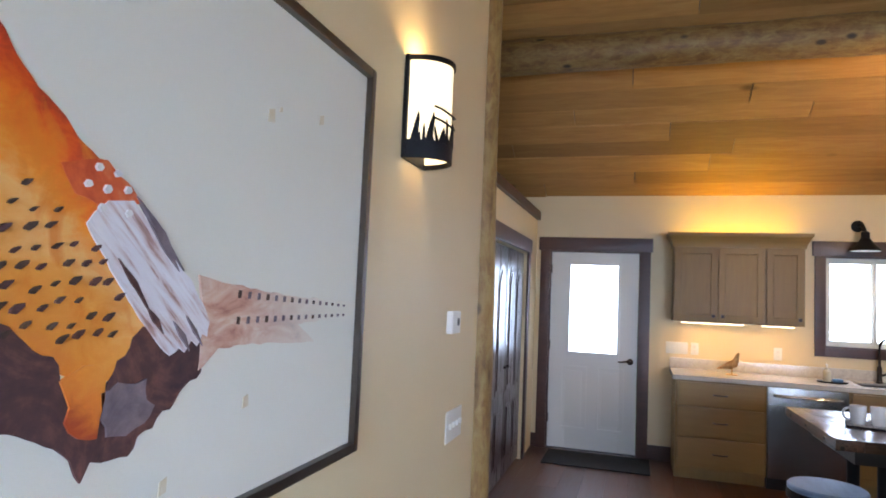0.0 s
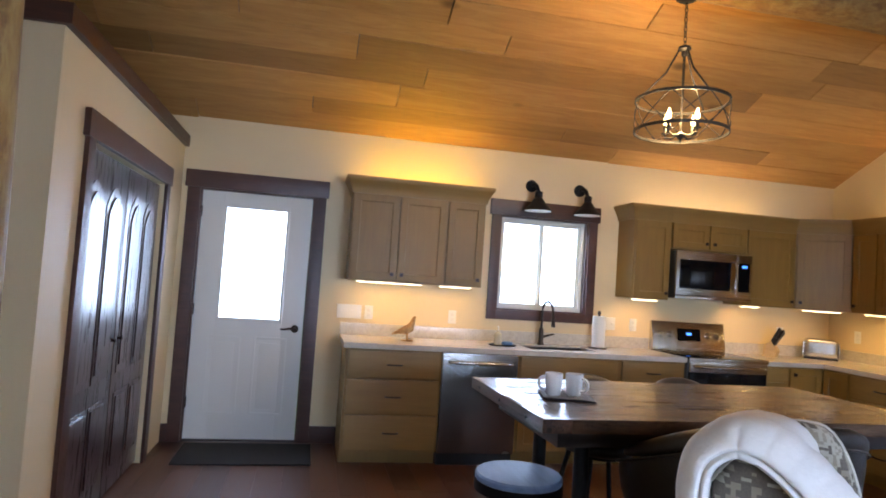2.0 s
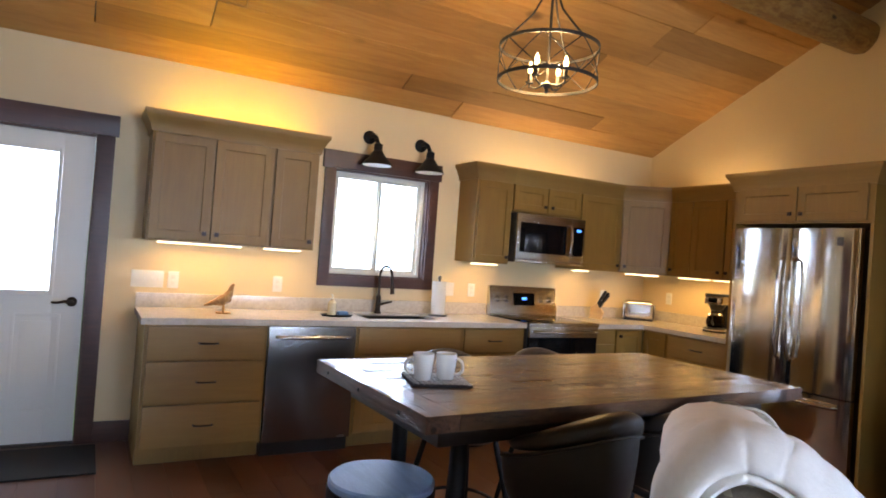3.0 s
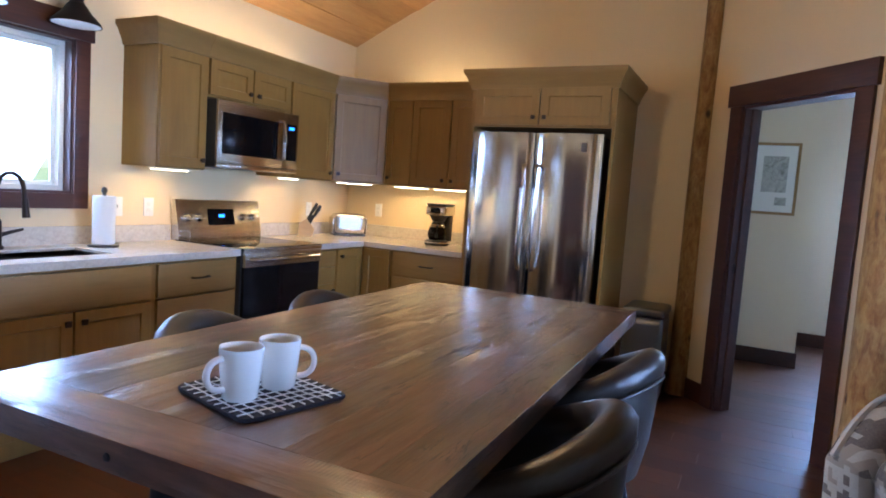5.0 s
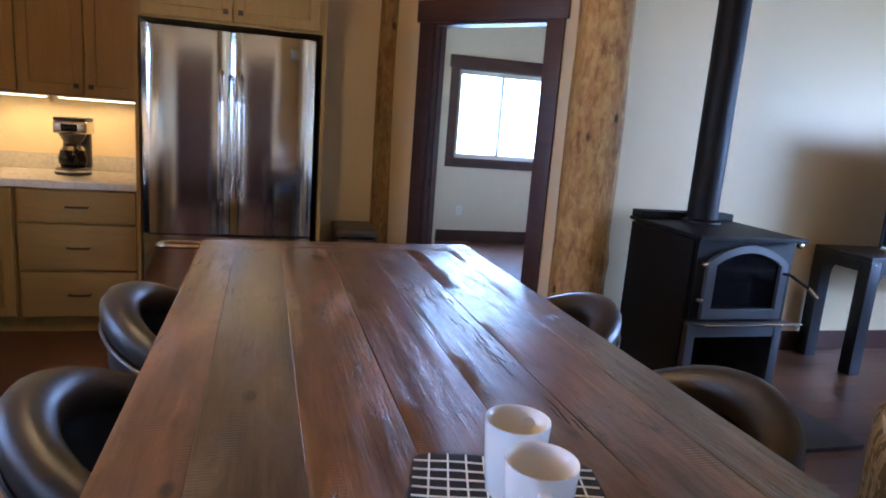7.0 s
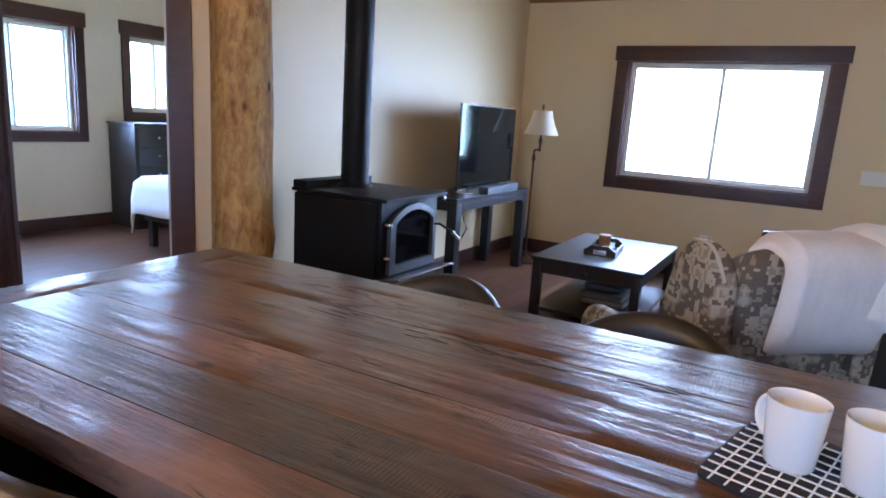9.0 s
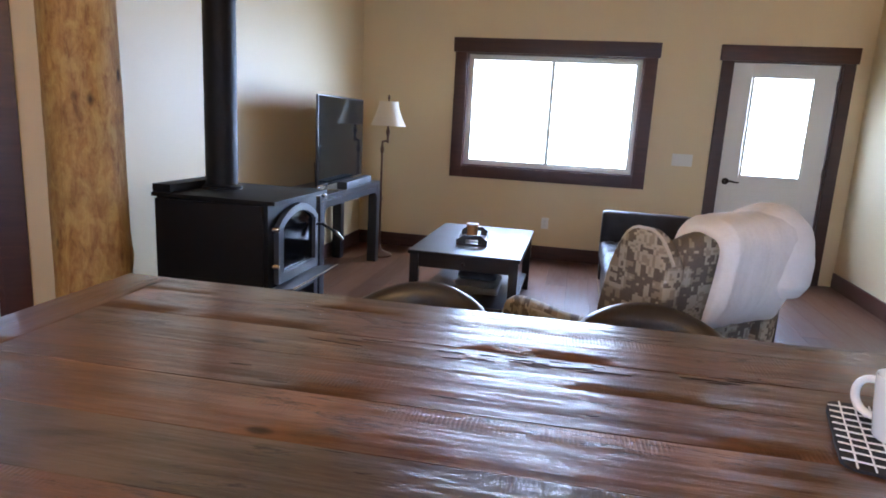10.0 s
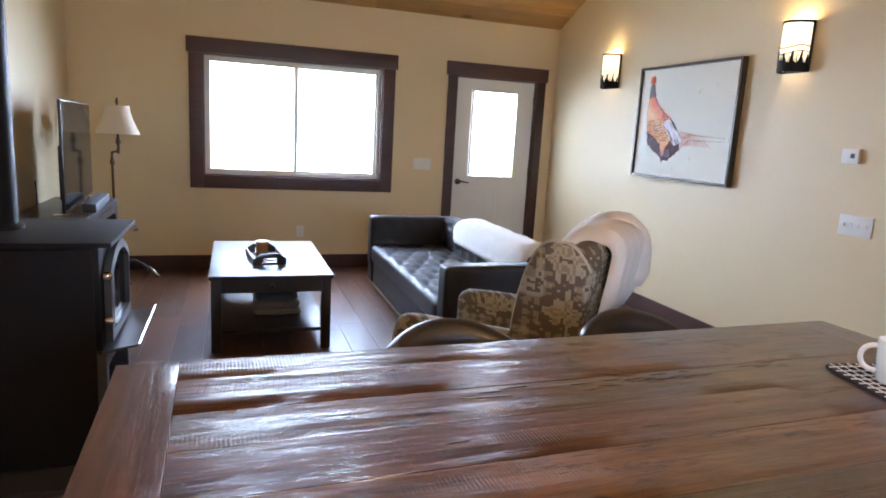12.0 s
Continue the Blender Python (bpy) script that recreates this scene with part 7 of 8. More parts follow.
def wall_sconce(m):
    """A half-round lantern with a black metal front of plain cut-out shapes before a lit diffuser. Local -y faces the room."""
    c = thing("wall_sconce", "half-round wall lantern with black cut-out metalwork and a lit diffuser", "wall lamp", m, "sconces beside the picture")
    part("back_plate", boxes((-0.10, -0.006, 0.0, 0.10, 0, 0.31), bevel=0.002), BLACKIRON, c)
    R, D = 0.098, 0.118
    arc = [math.pi * i / 16 for i in range(17)]
    bm = bmesh.new()
    lo = [bm.verts.new((R * 0.93 * math.cos(a), -0.008 - D * 0.93 * math.sin(a), 0.015)) for a in arc]
    hi = [bm.verts.new((R * 0.93 * math.cos(a), -0.008 - D * 0.93 * math.sin(a), 0.295)) for a in arc]
    for i in range(16):
        bm.faces.new((lo[i], lo[i + 1], hi[i + 1], hi[i]))
    part("diffuser", bm, SCREEN, c, "glowing cream diffuser", smooth=80)
    for z0, z1 in ((0.0, 0.055), (0.295, 0.31)):
        bm = bmesh.new()
        rings = [[bm.verts.new((R * k * math.cos(a), -0.007 - D * k * math.sin(a), z)) for a in arc] for k, z in ((1.0, z0), (1.0, z1), (0.95, z1), (0.95, z0))]
        for a, b in zip(rings, rings[1:] + rings[:1]):
            for i in range(16):
                bm.faces.new((a[i], a[i + 1], b[i + 1], b[i]))
        part("band", bm, BLACKIRON, c)
    for a in (0.03, math.pi - 0.03):
        x, y = R * math.cos(a), -0.007 - D * math.sin(a)
        part("upright", boxes((x - 0.006, y - 0.004, 0.0, x + 0.006, y + 0.004, 0.31)), BLACKIRON, c)
    rg = random.Random(9)
    shapes = [(0.18 + 0.13 * i, rg.uniform(0.03, 0.10), rg.uniform(-0.12, 0.12)) for i in range(22)]
    for i, (a, h, ln) in enumerate(shapes):
        w = 0.05 if i % 3 else 0.10
        bm = bmesh.new()
        pts = [(a - w, 0.05), (a + w, 0.05), (a + w * 0.6 + ln, 0.05 + h * 0.7), (a + ln * 1.2, 0.05 + h), (a - w * 0.5 + ln, 0.05 + h * 0.7)]
        v = [bm.verts.new((R * math.cos(q), -0.009 - D * math.sin(q), z)) for q, z in pts]
        u = [bm.verts.new((R * 0.97 * math.cos(q), -0.009 - D * 0.97 * math.sin(q), z)) for q, z in pts]
        bm.faces.new(v)
        bm.faces.new(u[::-1])
        for j in range(5):
            bm.faces.new((v[j], u[j], u[(j + 1) % 5], v[(j + 1) % 5]))
        part("cut_out_shape", bm, BLACKIRON, c)
    for z in (0.115, 0.15):
        part("cross_bar", tube(bmesh.new(), [(R * math.cos(a), -0.010 - D * math.sin(a), z + 0.01 * math.sin(a * 3)) for a in np.linspace(0.1, 2.4, 12)], 0.0035, 6), BLACKIRON, c)
    return c


ONWEST = lambda y, z: Matrix.Translation((XP, y, z)) @ pose(0, 0, 0, 0, 0, 90)
first = wall_sconce(ONWEST(2.63, 1.945))
copy_thing(first, ONWEST(0.56, 1.945))
for y in (2.63, 0.56):
    lamp("sconce_bulb", "POINT", Matrix.Translation((XP + 0.05, y, 2.235)), 4.2, (1.0, 0.74, 0.44), 0.02)


def plate(name, w, h, label, m, gangs, kind="switch"):
    """A cover plate with rockers or sockets. Local -y faces the room."""
    c = thing(name, label, kind, m, "")
    part("cover_plate", boxes((-w / 2, -0.006, -h / 2, w / 2, 0, h / 2), bevel=0.003), WHITEPLASTIC, c)
    for i in range(gangs):
        x = (i - (gangs - 1) / 2) * 0.046
        if kind == "switch":
            part("toggle", boxes((x - 0.005, -0.016, -0.008, x + 0.005, -0.006, 0.012), bevel=0.002), WHITEPLASTIC, c)
        else:
            for z in (-0.02, 0.02):
                part("socket", boxes((x - 0.014, -0.008, z - 0.013, x + 0.014, -0.006, z + 0.013), bevel=0.001), plain("socket_white", (0.70, 0.68, 0.62), 0.4), c)
    return c


ONNORTH = lambda x, z: Matrix.Translation((x, YK, z))
ONSOUTH = lambda x, z: Matrix.Translation((x, YL, z)) @ pose(0, 0, 0, 0, 0, 180)
ONEAST = lambda xx, y, z: Matrix.Translation((xx, y, z)) @ pose(0, 0, 0, 0, 0, -90)
plate("light_switch", 0.21, 0.117, "white four-gang switch plate", ONWEST(3.215, 1.05), 4)
plate("light_switch", 0.205, 0.117, "white four-gang switch plate above the worktop", ONNORTH(0.80, 1.11), 4)
plate("wall_outlet", 0.072, 0.117, "white outlet plate above the worktop", ONNORTH(0.965, 1.11), 1, "outlet")
plate("wall_outlet", 0.072, 0.117, "white outlet plate above the worktop", ONNORTH(1.70, 1.11), 1, "outlet")
plate("light_switch", 0.115, 0.117, "white two-gang switch plate beside the window", ONNORTH(3.20, 1.13), 2)
plate("wall_outlet", 0.072, 0.117, "white outlet plate above the worktop", ONNORTH(3.44, 1.13), 1, "outlet")
plate("wall_outlet", 0.072, 0.117, "white outlet plate above the worktop", ONNORTH(5.03, 1.13), 1, "outlet")
plate("wall_outlet", 0.072, 0.117, "white outlet plate above the worktop", ONEAST(XE, 7.17, 1.15), 1, "outlet")
plate("light_switch", 0.19, 0.117, "white switch plate beside the front door", ONSOUTH(1.24, 1.11), 3)
plate("wall_outlet", 0.072, 0.117, "white outlet plate low on the wall", ONSOUTH(2.50, 0.38), 1, "outlet")
plate("wall_outlet", 0.072, 0.117, "white outlet plate low on the wall", ONEAST(XT, 0.78, 0.30), 1, "outlet")
plate("wall_outlet", 0.072, 0.117, "white outlet plate low on the wall", ONWEST(0.72, 0.36), 1, "outlet")
plate("wall_outlet", 0.072, 0.117, "white outlet plate low on the bedroom wall", ONEAST(XB, 3.07, 0.38), 1, "outlet")
t = thing("thermostat", "small white wall thermostat with a dark readout", "thermostat", ONWEST(3.125, 1.445))
part("case", boxes((-0.055, -0.026, -0.042, 0.055, 0, 0.042), bevel=0.006), WHITEPLASTIC, t)
part("readout", boxes((0.005, -0.028, -0.012, 0.03, -0.025, 0.015)), plain("lcd", (0.10, 0.12, 0.13), 0.2), t)
t = thing("power_cord", "black power cord hanging behind the console table", "cord", pose(0, 0, 0))
part("cable", tube(bmesh.new(), [(XT - 0.02, 0.78, 0.30), (XT - 0.06, 0.72, 0.28), (XT - 0.05, 0.60, 0.36), (XT - 0.04, 0.66, 0.46), (XT - 0.04, 0.70, 0.75), (XT - 0.05, 0.75, 0.95)], 0.006, 8), BLACKPLASTIC, t)
part("plug", boxes((XT - 0.04, 0.755, 0.285, XT - 0.007, 0.80, 0.32), bevel=0.004), plain("red_plug", (0.35, 0.04, 0.03), 0.5), t, "red plug")

# ---- chandelier ----
CHANDBRONZE = plain("dull_bronze", (0.012, 0.009, 0.007), 0.6, vary=0.2)
CX, CY = 2.585, 5.53
t = thing("chandelier", "drum-shaped bronze chandelier with four lit candle bulbs", "chandelier", pose(CX, CY, 0))
part("canopy", lathe(bmesh.new(), [(0.001, 3.235), (0.03, 3.235), (0.065, 3.255), (0.07, 3.27), (0.001, 3.27)], 24), CHANDBRONZE, t)
bm = bmesh.new()
for i in range(9):
    z = 3.215 - i * 0.030
    ax = (1, 0) if i % 2 else (0, 1)
    tube(bm, [(0.009 * math.cos(a) * ax[0], 0.009 * math.cos(a) * ax[1], z + 0.019 * math.sin(a)) for a in np.linspace(0, 2 * math.pi, 13)[:-1]], 0.0028, 6, closed=True, up=(ax[1], ax[0], 0))
part("chain", bm, CHANDBRONZE, t)
part("hub", lathe(bmesh.new(), [(0.006, 2.965), (0.035, 2.955), (0.04, 2.94), (0.018, 2.925), (0.018, 2.90), (0.008, 2.89)], 20), CHANDBRONZE, t)
part("centre_rod", tube(bmesh.new(), [(0, 0, 2.92), (0, 0, 2.40)], 0.008, 10), CHANDBRONZE, t)
RR = 0.275
for i in range(3):
    a = 0.5 + i * 2 * math.pi / 3
    part("hanging_rod", tube(bmesh.new(), [(0.03 * math.cos(a), 0.03 * math.sin(a), 2.94), (0.10 * math.cos(a), 0.10 * math.sin(a), 2.80), (RR * math.cos(a), RR * math.sin(a), 2.615)], 0.006, 8), CHANDBRONZE, t)
for z in (2.615, 2.425):
    bm = bmesh.new()
    rings = [[bm.verts.new((r * math.cos(a), r * math.sin(a), zz)) for a in np.linspace(0, 2 * math.pi, 49)[:-1]] for r, zz in ((RR - 0.004, z - 0.009), (RR + 0.004, z - 0.009), (RR + 0.004, z + 0.009), (RR - 0.004, z + 0.009))]
    for a, b in zip(rings, rings[1:] + rings[:1]):
        for i in range(48):
            bm.faces.new((a[i], a[(i + 1) % 48], b[(i + 1) % 48], b[i]))
    part("ring", bm, CHANDBRONZE, t)
for i in range(8):
    for s in (-1, 1):
        a0 = i * math.pi / 4
        part("strap", tube(bmesh.new(), [(RR * math.cos(a0 + s * q * math.pi / 4), RR * math.sin(a0 + s * q * math.pi / 4), 2.425 + 0.19 * q) for q in np.linspace(0, 1, 7)], 0.0035, 6), CHANDBRONZE, t)
part("finial", lathe(bmesh.new(), [(0.006, 2.43), (0.025, 2.41), (0.02, 2.39), (0.008, 2.38), (0.010, 2.368), (0.001, 2.355)], 16), CHANDBRONZE, t)
BULB = glow("bulb_glow", (1.0, 0.72, 0.36), 16.0)
for i in range(4):
    a = 0.35 + i * math.pi / 2
    x, y = 0.115 * math.cos(a), 0.115 * math.sin(a)
    part("arm", tube(bmesh.new(), [(0, 0, 2.415), (x * 0.6, y * 0.6, 2.395), (x, y, 2.41), (x, y, 2.43)], 0.006, 8), CHANDBRONZE, t)
    part("candle_sleeve", lathe(bmesh.new(), [(0.001, 2.43), (0.022, 2.43), (0.024, 2.437), (0.012, 2.44), (0.012, 2.485), (0.001, 2.487)], 14, (x, y, 0)), CHANDBRONZE, t)
    part("bulb", lathe(bmesh.new(), [(0.007, 2.486), (0.012, 2.500), (0.013, 2.515), (0.009, 2.535), (0.003, 2.552), (0.001, 2.554)], 14, (x, y, 0)), BULB, t, "glowing candle bulb", smooth=80)
lamp("chandelier_light", "POINT", Matrix.Translation((CX, CY, 2.52)), 72, (1.0, 0.66, 0.31), 0.10)

# ---- lamps over the kitchen window, strips under and over the cabinets ----
SHADEIN = plain("shade_white", (0.75, 0.75, 0.72), 0.4)


def barn_lamp(x):
    c = thing("barn_lamp", "black barn-style wall lamp above the kitchen window", "wall lamp", Matrix.Translation((x, YK, 0)), "lamps over the window")
    part("wall_plate", lathe(bmesh.new(), [(0.001, 0), (0.055, 0), (0.055, 0.012), (0.03, 0.03), (0.001, 0.034)], 20, m=Matrix.Translation((0, 0, 2.335)) @ pose(0, 0, 0, 90)), BLACKIRON, c)
    part("arm", tube(bmesh.new(), [(0, -0.02, 2.335), (0, -0.08, 2.345), (0.005, -0.13, 2.32), (0.01, -0.16, 2.27), (0.012, -0.17, 2.22)], 0.017, 12), BLACKIRON, c)
    part("socket", lathe(bmesh.new(), [(0.02, 2.20), (0.034, 2.205), (0.034, 2.26), (0.02, 2.27)], 18, (0.012, -0.17, 0)), BLACKIRON, c)
    part("shade", lathe(bmesh.new(), [(0.03, 2.215), (0.045, 2.195), (0.075, 2.15), (0.118, 2.105), (0.122, 2.092), (0.118, 2.092), (0.072, 2.142), (0.04, 2.19)], 32, (0.012, -0.17, 0)), BLACKIRON, c, smooth=60)
    part("reflector", lathe(bmesh.new(), [(0.116, 2.0925), (0.071, 2.139), (0.04, 2.186), (0.001, 2.19)], 32, (0.012, -0.17, 0)), SHADEIN, c, smooth=60)
    part("bulb", lathe(bmesh.new(), [(0.012, 2.185), (0.026, 2.16), (0.03, 2.138), (0.022, 2.122), (0.001, 2.115)], 18, (0.012, -0.17, 0)), glow("cool_bulb", (0.95, 0.97, 1.0), 9.0), c, "lit frosted bulb", smooth=80)
    # added disc whose glow stands in for the lamplit inside of the shade
    part("glow_disc", lathe(bmesh.new(), [(0.001, 2.098), (0.100, 2.100), (0.102, 2.106), (0.001, 2.110)], 32, (0.012, -0.17, 0)), glow("shade_inside_glow", (0.96, 0.97, 1.0), 2.2), c, "added glowing disc in place of the shade's lit white inside")


for x in (2.36, 2.83):
    barn_lamp(x)
    lamp("barn_lamp_light", "SPOT", look((x + 0.012, YK - 0.17, 2.085), (x + 0.012, YK - 0.17, 0)), 9, (1.0, 0.93, 0.82), 0.03, spot=120)
STRIP = glow("led_strip", (1.0, 0.78, 0.42), 16.0)


def strip(x0, x1, y, z, m=None, power=6.0, name="under_cabinet_light"):
    """A slim light bar with a glowing lens, and its light."""
    place = m or Matrix.Identity(4)
    c = thing(name, "slim warm light bar under the wall cabinets", "light bar", place, "light bars under the cabinets")
    part("housing", boxes((x0, y - 0.03, z - 0.012, x1, y + 0.03, z), bevel=0.002), WHITEPLASTIC, c)
    part("lens", boxes((x0 + 0.01, y - 0.02, z - 0.016, x1 - 0.01, y + 0.02, z - 0.0118)), STRIP, c, "glowing warm lens")
    mid = place @ Vector(((x0 + x1) / 2, y, z - 0.02))
    turn = place.to_3x3().to_4x4()
    lamp("under_cabinet_lamp", "AREA", Matrix.Translation(mid) @ turn, power * 0.34, (1.0, 0.58, 0.22), x1 - x0, 0.03)


strip(0.82, 1.38, UY + 0.10, 1.385, power=7)
strip(1.52, 1.80, UY + 0.10, 1.385, power=4)
strip(3.30, 3.56, UY + 0.10, 1.385, power=5)
strip(4.42, 4.62, UY + 0.10, 1.385, power=5)
strip(0.08, 0.40, 0.10, 1.385, Matrix.Translation((4.912, UY, 0)) @ pose(0, 0, 0, 0, 0, ang), 5)
strip(0.03, 0.36, 0.12, 1.385, EASTU(6.925), 5)
strip(0.42, 0.86, 0.12, 1.385, EASTU(6.925), 6)
c = thing("cabinet_top_light", "amber light strip along the top of the wall cabinet", "light bar", pose(0, 0, 0))
part("housing", boxes((0.84, YK - 0.20, 2.122, 1.82, YK - 0.16, 2.132), bevel=0.002), WHITEPLASTIC, c)
part("lens", boxes((0.85, YK - 0.19, 2.132, 1.81, YK - 0.17, 2.136)), glow("amber_strip", (1.0, 0.60, 0.08), 14.0), c, "glowing amber lens")
lamp("cabinet_top_lamp", "AREA", Matrix.Translation((1.33, YK - 0.18, 2.14)) @ pose(0, 0, 0, 180), 8.5, (1.0, 0.62, 0.045), 0.96, 0.03)
for place, x0, x1 in ((Matrix.Translation((0, YK - 0.17, 2.122)), 3.35, 4.75), (EASTU(6.925) @ Matrix.Translation((0, 0.14, 2.122)), 0.05, 0.80)):
    c = thing("cabinet_top_light", "warm light strip lying on top of the wall cabinets", "light bar", place)
    part("housing", boxes((x0, -0.02, 0, x1, 0.02, 0.010), bevel=0.002), WHITEPLASTIC, c)
    part("lens", boxes((x0 + 0.01, -0.01, 0.010, x1 - 0.01, 0.01, 0.014)), STRIP, c, "glowing warm lens")
    lamp("cabinet_top_lamp", "AREA", place @ Matrix.Translation(((x0 + x1) / 2, 0, 0.02)) @ pose(0, 0, 0, 180), 3.3 * (x1 - x0), (1.0, 0.68, 0.36), x1 - x0, 0.03)

# ---- on the worktop ----
WZ = 0.9155
FEATHER = wash("figurine_brown", (0.20, 0.10, 0.04), (0.42, 0.24, 0.10), (0.62, 0.44, 0.24))
bm = bmesh.new()
tube(bm, [(-0.125, 0, 0.050), (-0.07, 0, 0.070), (-0.02, 0, 0.085), (0.02, 0, 0.105), (0.038, 0, 0.150), (0.046, 0, 0.185), (0.060, 0, 0.200)], [0.006, 0.018, 0.036, 0.036, 0.020, 0.013, 0.009], 14)
tube(bm, [(0.0, 0.012, 0.06), (0.0, 0.012, 0.0)], 0.006, 8)
tube(bm, [(0.0, -0.012, 0.06), (0.0, -0.012, 0.0)], 0.006, 8)
lathe(bm, [(0.001, 0), (0.05, 0), (0.05, 0.008), (0.001, 0.008)], 20)
solid("figurine", bm, FEATHER, "small brown carved figurine on the worktop", "figurine", smooth=70, m=pose(1.26, 7.20, WZ))
t = thing("soap_tray", "dark oval tray beside the sink", "tray", pose(2.06, 7.16, WZ))
part("tray_dish", lathe(bmesh.new(), [(0.001, 0), (0.11, 0), (0.125, 0.012), (0.12, 0.012), (0.105, 0.005), (0.001, 0.005)], 28, squash=0.6), BLACKIRON, t)
t = thing("soap_bottle", "clear soap bottle with a pump", "bottle", pose(2.02, 7.16, WZ + 0.006))
part("bottle_body", lathe(bmesh.new(), [(0.001, 0), (0.03, 0), (0.032, 0.01), (0.032, 0.09), (0.014, 0.11), (0.014, 0.12), (0.001, 0.12)], 20), plain("soap_clear", (0.55, 0.50, 0.36), 0.12, vary=0.1, coat=0.6), t)
part("pump", tube(bmesh.new(), [(0, 0, 0.12), (0, 0, 0.15), (-0.015, -0.02, 0.152)], 0.006, 8), WHITEPLASTIC, t)
t = thing("sponge_cup", "small blue dish cloth folded on the tray", "cloth", pose(2.10, 7.15, WZ + 0.006))
part("cloth", soft(bmesh.new(), (0.08, 0.05, 0.03), 0.012, 8, (0, 0, 0.017)), plain("blue_cloth", (0.10, 0.22, 0.38), 0.9), t)
t = thing("paper_towel_stand", "paper towel roll on a dark wooden stand", "paper towel", pose(3.0, 7.32, WZ))
part("stand_base", lathe(bmesh.new(), [(0.001, 0), (0.08, 0), (0.08, 0.012), (0.001, 0.016)], 24), DARKWOOD, t)
part("roll", lathe(bmesh.new(), [(0.02, 0.016), (0.058, 0.016), (0.058, 0.285), (0.02, 0.285)], 28), PAPER, t, "white paper roll")
part("spindle", lathe(bmesh.new(), [(0.01, 0.016), (0.01, 0.30), (0.018, 0.31), (0.012, 0.33), (0.001, 0.335)], 12), DARKWOOD, t)
t = thing("knife_block", "pale wooden knife block holding black-handled knives", "knife block", pose(4.80, 7.36, WZ, 0, 0, -55))
part("block", prism(bmesh.new(), [(-0.055, 0), (0.055, 0), (0.075, 0.06), (0.015, 0.15), (-0.045, 0.11)], -0.045, 0.045), wood("block_beech", [(0.50, 0.33, 0.16), (0.58, 0.40, 0.20), (0.64, 0.46, 0.25)], scale=(1, 10, 10)), t)
part("steel_sheath", boxes((-0.02, -0.042, 0.0, 0.03, 0.042, 0.075), bevel=0.006), BLACKPLASTIC, t, "black front tray of the block").matrix_basis = pose(0.015, 0, 0.115, 0, 28)
for i in range(3):
    for j in range(2):
        k = part("knife_handle", boxes((-0.011, -0.012, 0.0, 0.011, 0.012, 0.105 - 0.014 * i), bevel=0.004), BLACKPLASTIC, t)
        k.matrix_basis = pose(0.040 + j * 0.028, -0.028 + i * 0.028, 0.185 - j * 0.016, 0, 28 + 3 * i)
t = thing("toaster", "brushed steel two-slot toaster", "toaster", pose(5.30, 7.29, WZ, 0, 0, -40))
part("shell", soft(bmesh.new(), (0.28, 0.17, 0.175), 0.035, 12, (0, 0, 0.103)), plain("satin_alloy", (0.62, 0.61, 0.60), 0.24, metal=0.95, vary=0.04), t, smooth=70)
part("end_cap", boxes((-0.152, -0.07, 0.02, -0.143, 0.07, 0.16), bevel=0.004), STEEL, t)
part("end_cap", boxes((0.143, -0.07, 0.02, 0.152, 0.07, 0.16), bevel=0.004), STEEL, t)
part("foot_base", boxes((-0.14, -0.075, 0.0, 0.14, 0.075, 0.02), bevel=0.004), BLACKPLASTIC, t)
for y in (-0.035, 0.035):
    part("slot", boxes((-0.11, y - 0.012, 0.186, 0.11, y + 0.012, 0.1915)), BLACKPLASTIC, t)
t = thing("coffee_maker", "black and steel drip coffee maker with a glass carafe", "coffee maker", pose(5.37, 6.42, WZ, 0, 0, -90))
part("base_plate", lathe(bmesh.new(), [(0.001, 0), (0.098, 0), (0.102, 0.012), (0.098, 0.034), (0.085, 0.042), (0.001, 0.042)], 28, (0, -0.03, 0)), BLACKPLASTIC, t, smooth=60)
part("base_trim", lathe(bmesh.new(), [(0.099, 0.018), (0.1035, 0.018), (0.1035, 0.030), (0.099, 0.030)], 28, (0, -0.03, 0)), CHROME, t)
part("column", boxes((-0.075, 0.035, 0.03, 0.075, 0.105, 0.335), bevel=0.02, seg=3), BLACKPLASTIC, t)
part("head", boxes((-0.092, -0.085, 0.245, 0.092, 0.105, 0.325), bevel=0.02, seg=3), STEEL, t, "steel brew head")
part("lid", boxes((-0.088, -0.08, 0.325, 0.088, 0.10, 0.342), bevel=0.007), BLACKPLASTIC, t)
part("control_face", boxes((-0.045, -0.0875, 0.262, 0.045, -0.083, 0.305), bevel=0.003), BLACKGLASS, t)
part("filter_basket", lathe(bmesh.new(), [(0.001, 0.195), (0.050, 0.195), (0.078, 0.245), (0.001, 0.245)], 24, (0, -0.02, 0)), BLACKPLASTIC, t)
carafe = part("carafe", lathe(bmesh.new(), [(0.001, 0.044), (0.064, 0.044), (0.078, 0.070), (0.080, 0.100), (0.066, 0.150), (0.052, 0.172), (0.001, 0.174)], 28, (0, -0.03, 0)), BLACKGLASS, t, smooth=70)
part("carafe_band", lathe(bmesh.new(), [(0.064, 0.149), (0.069, 0.149), (0.057, 0.172), (0.052, 0.172)], 28, (0, -0.03, 0)), CHROME, carafe)
part("carafe_lid", lathe(bmesh.new(), [(0.001, 0.172), (0.052, 0.172), (0.044, 0.190), (0.001, 0.192)], 24, (0, -0.03, 0)), BLACKPLASTIC, carafe)
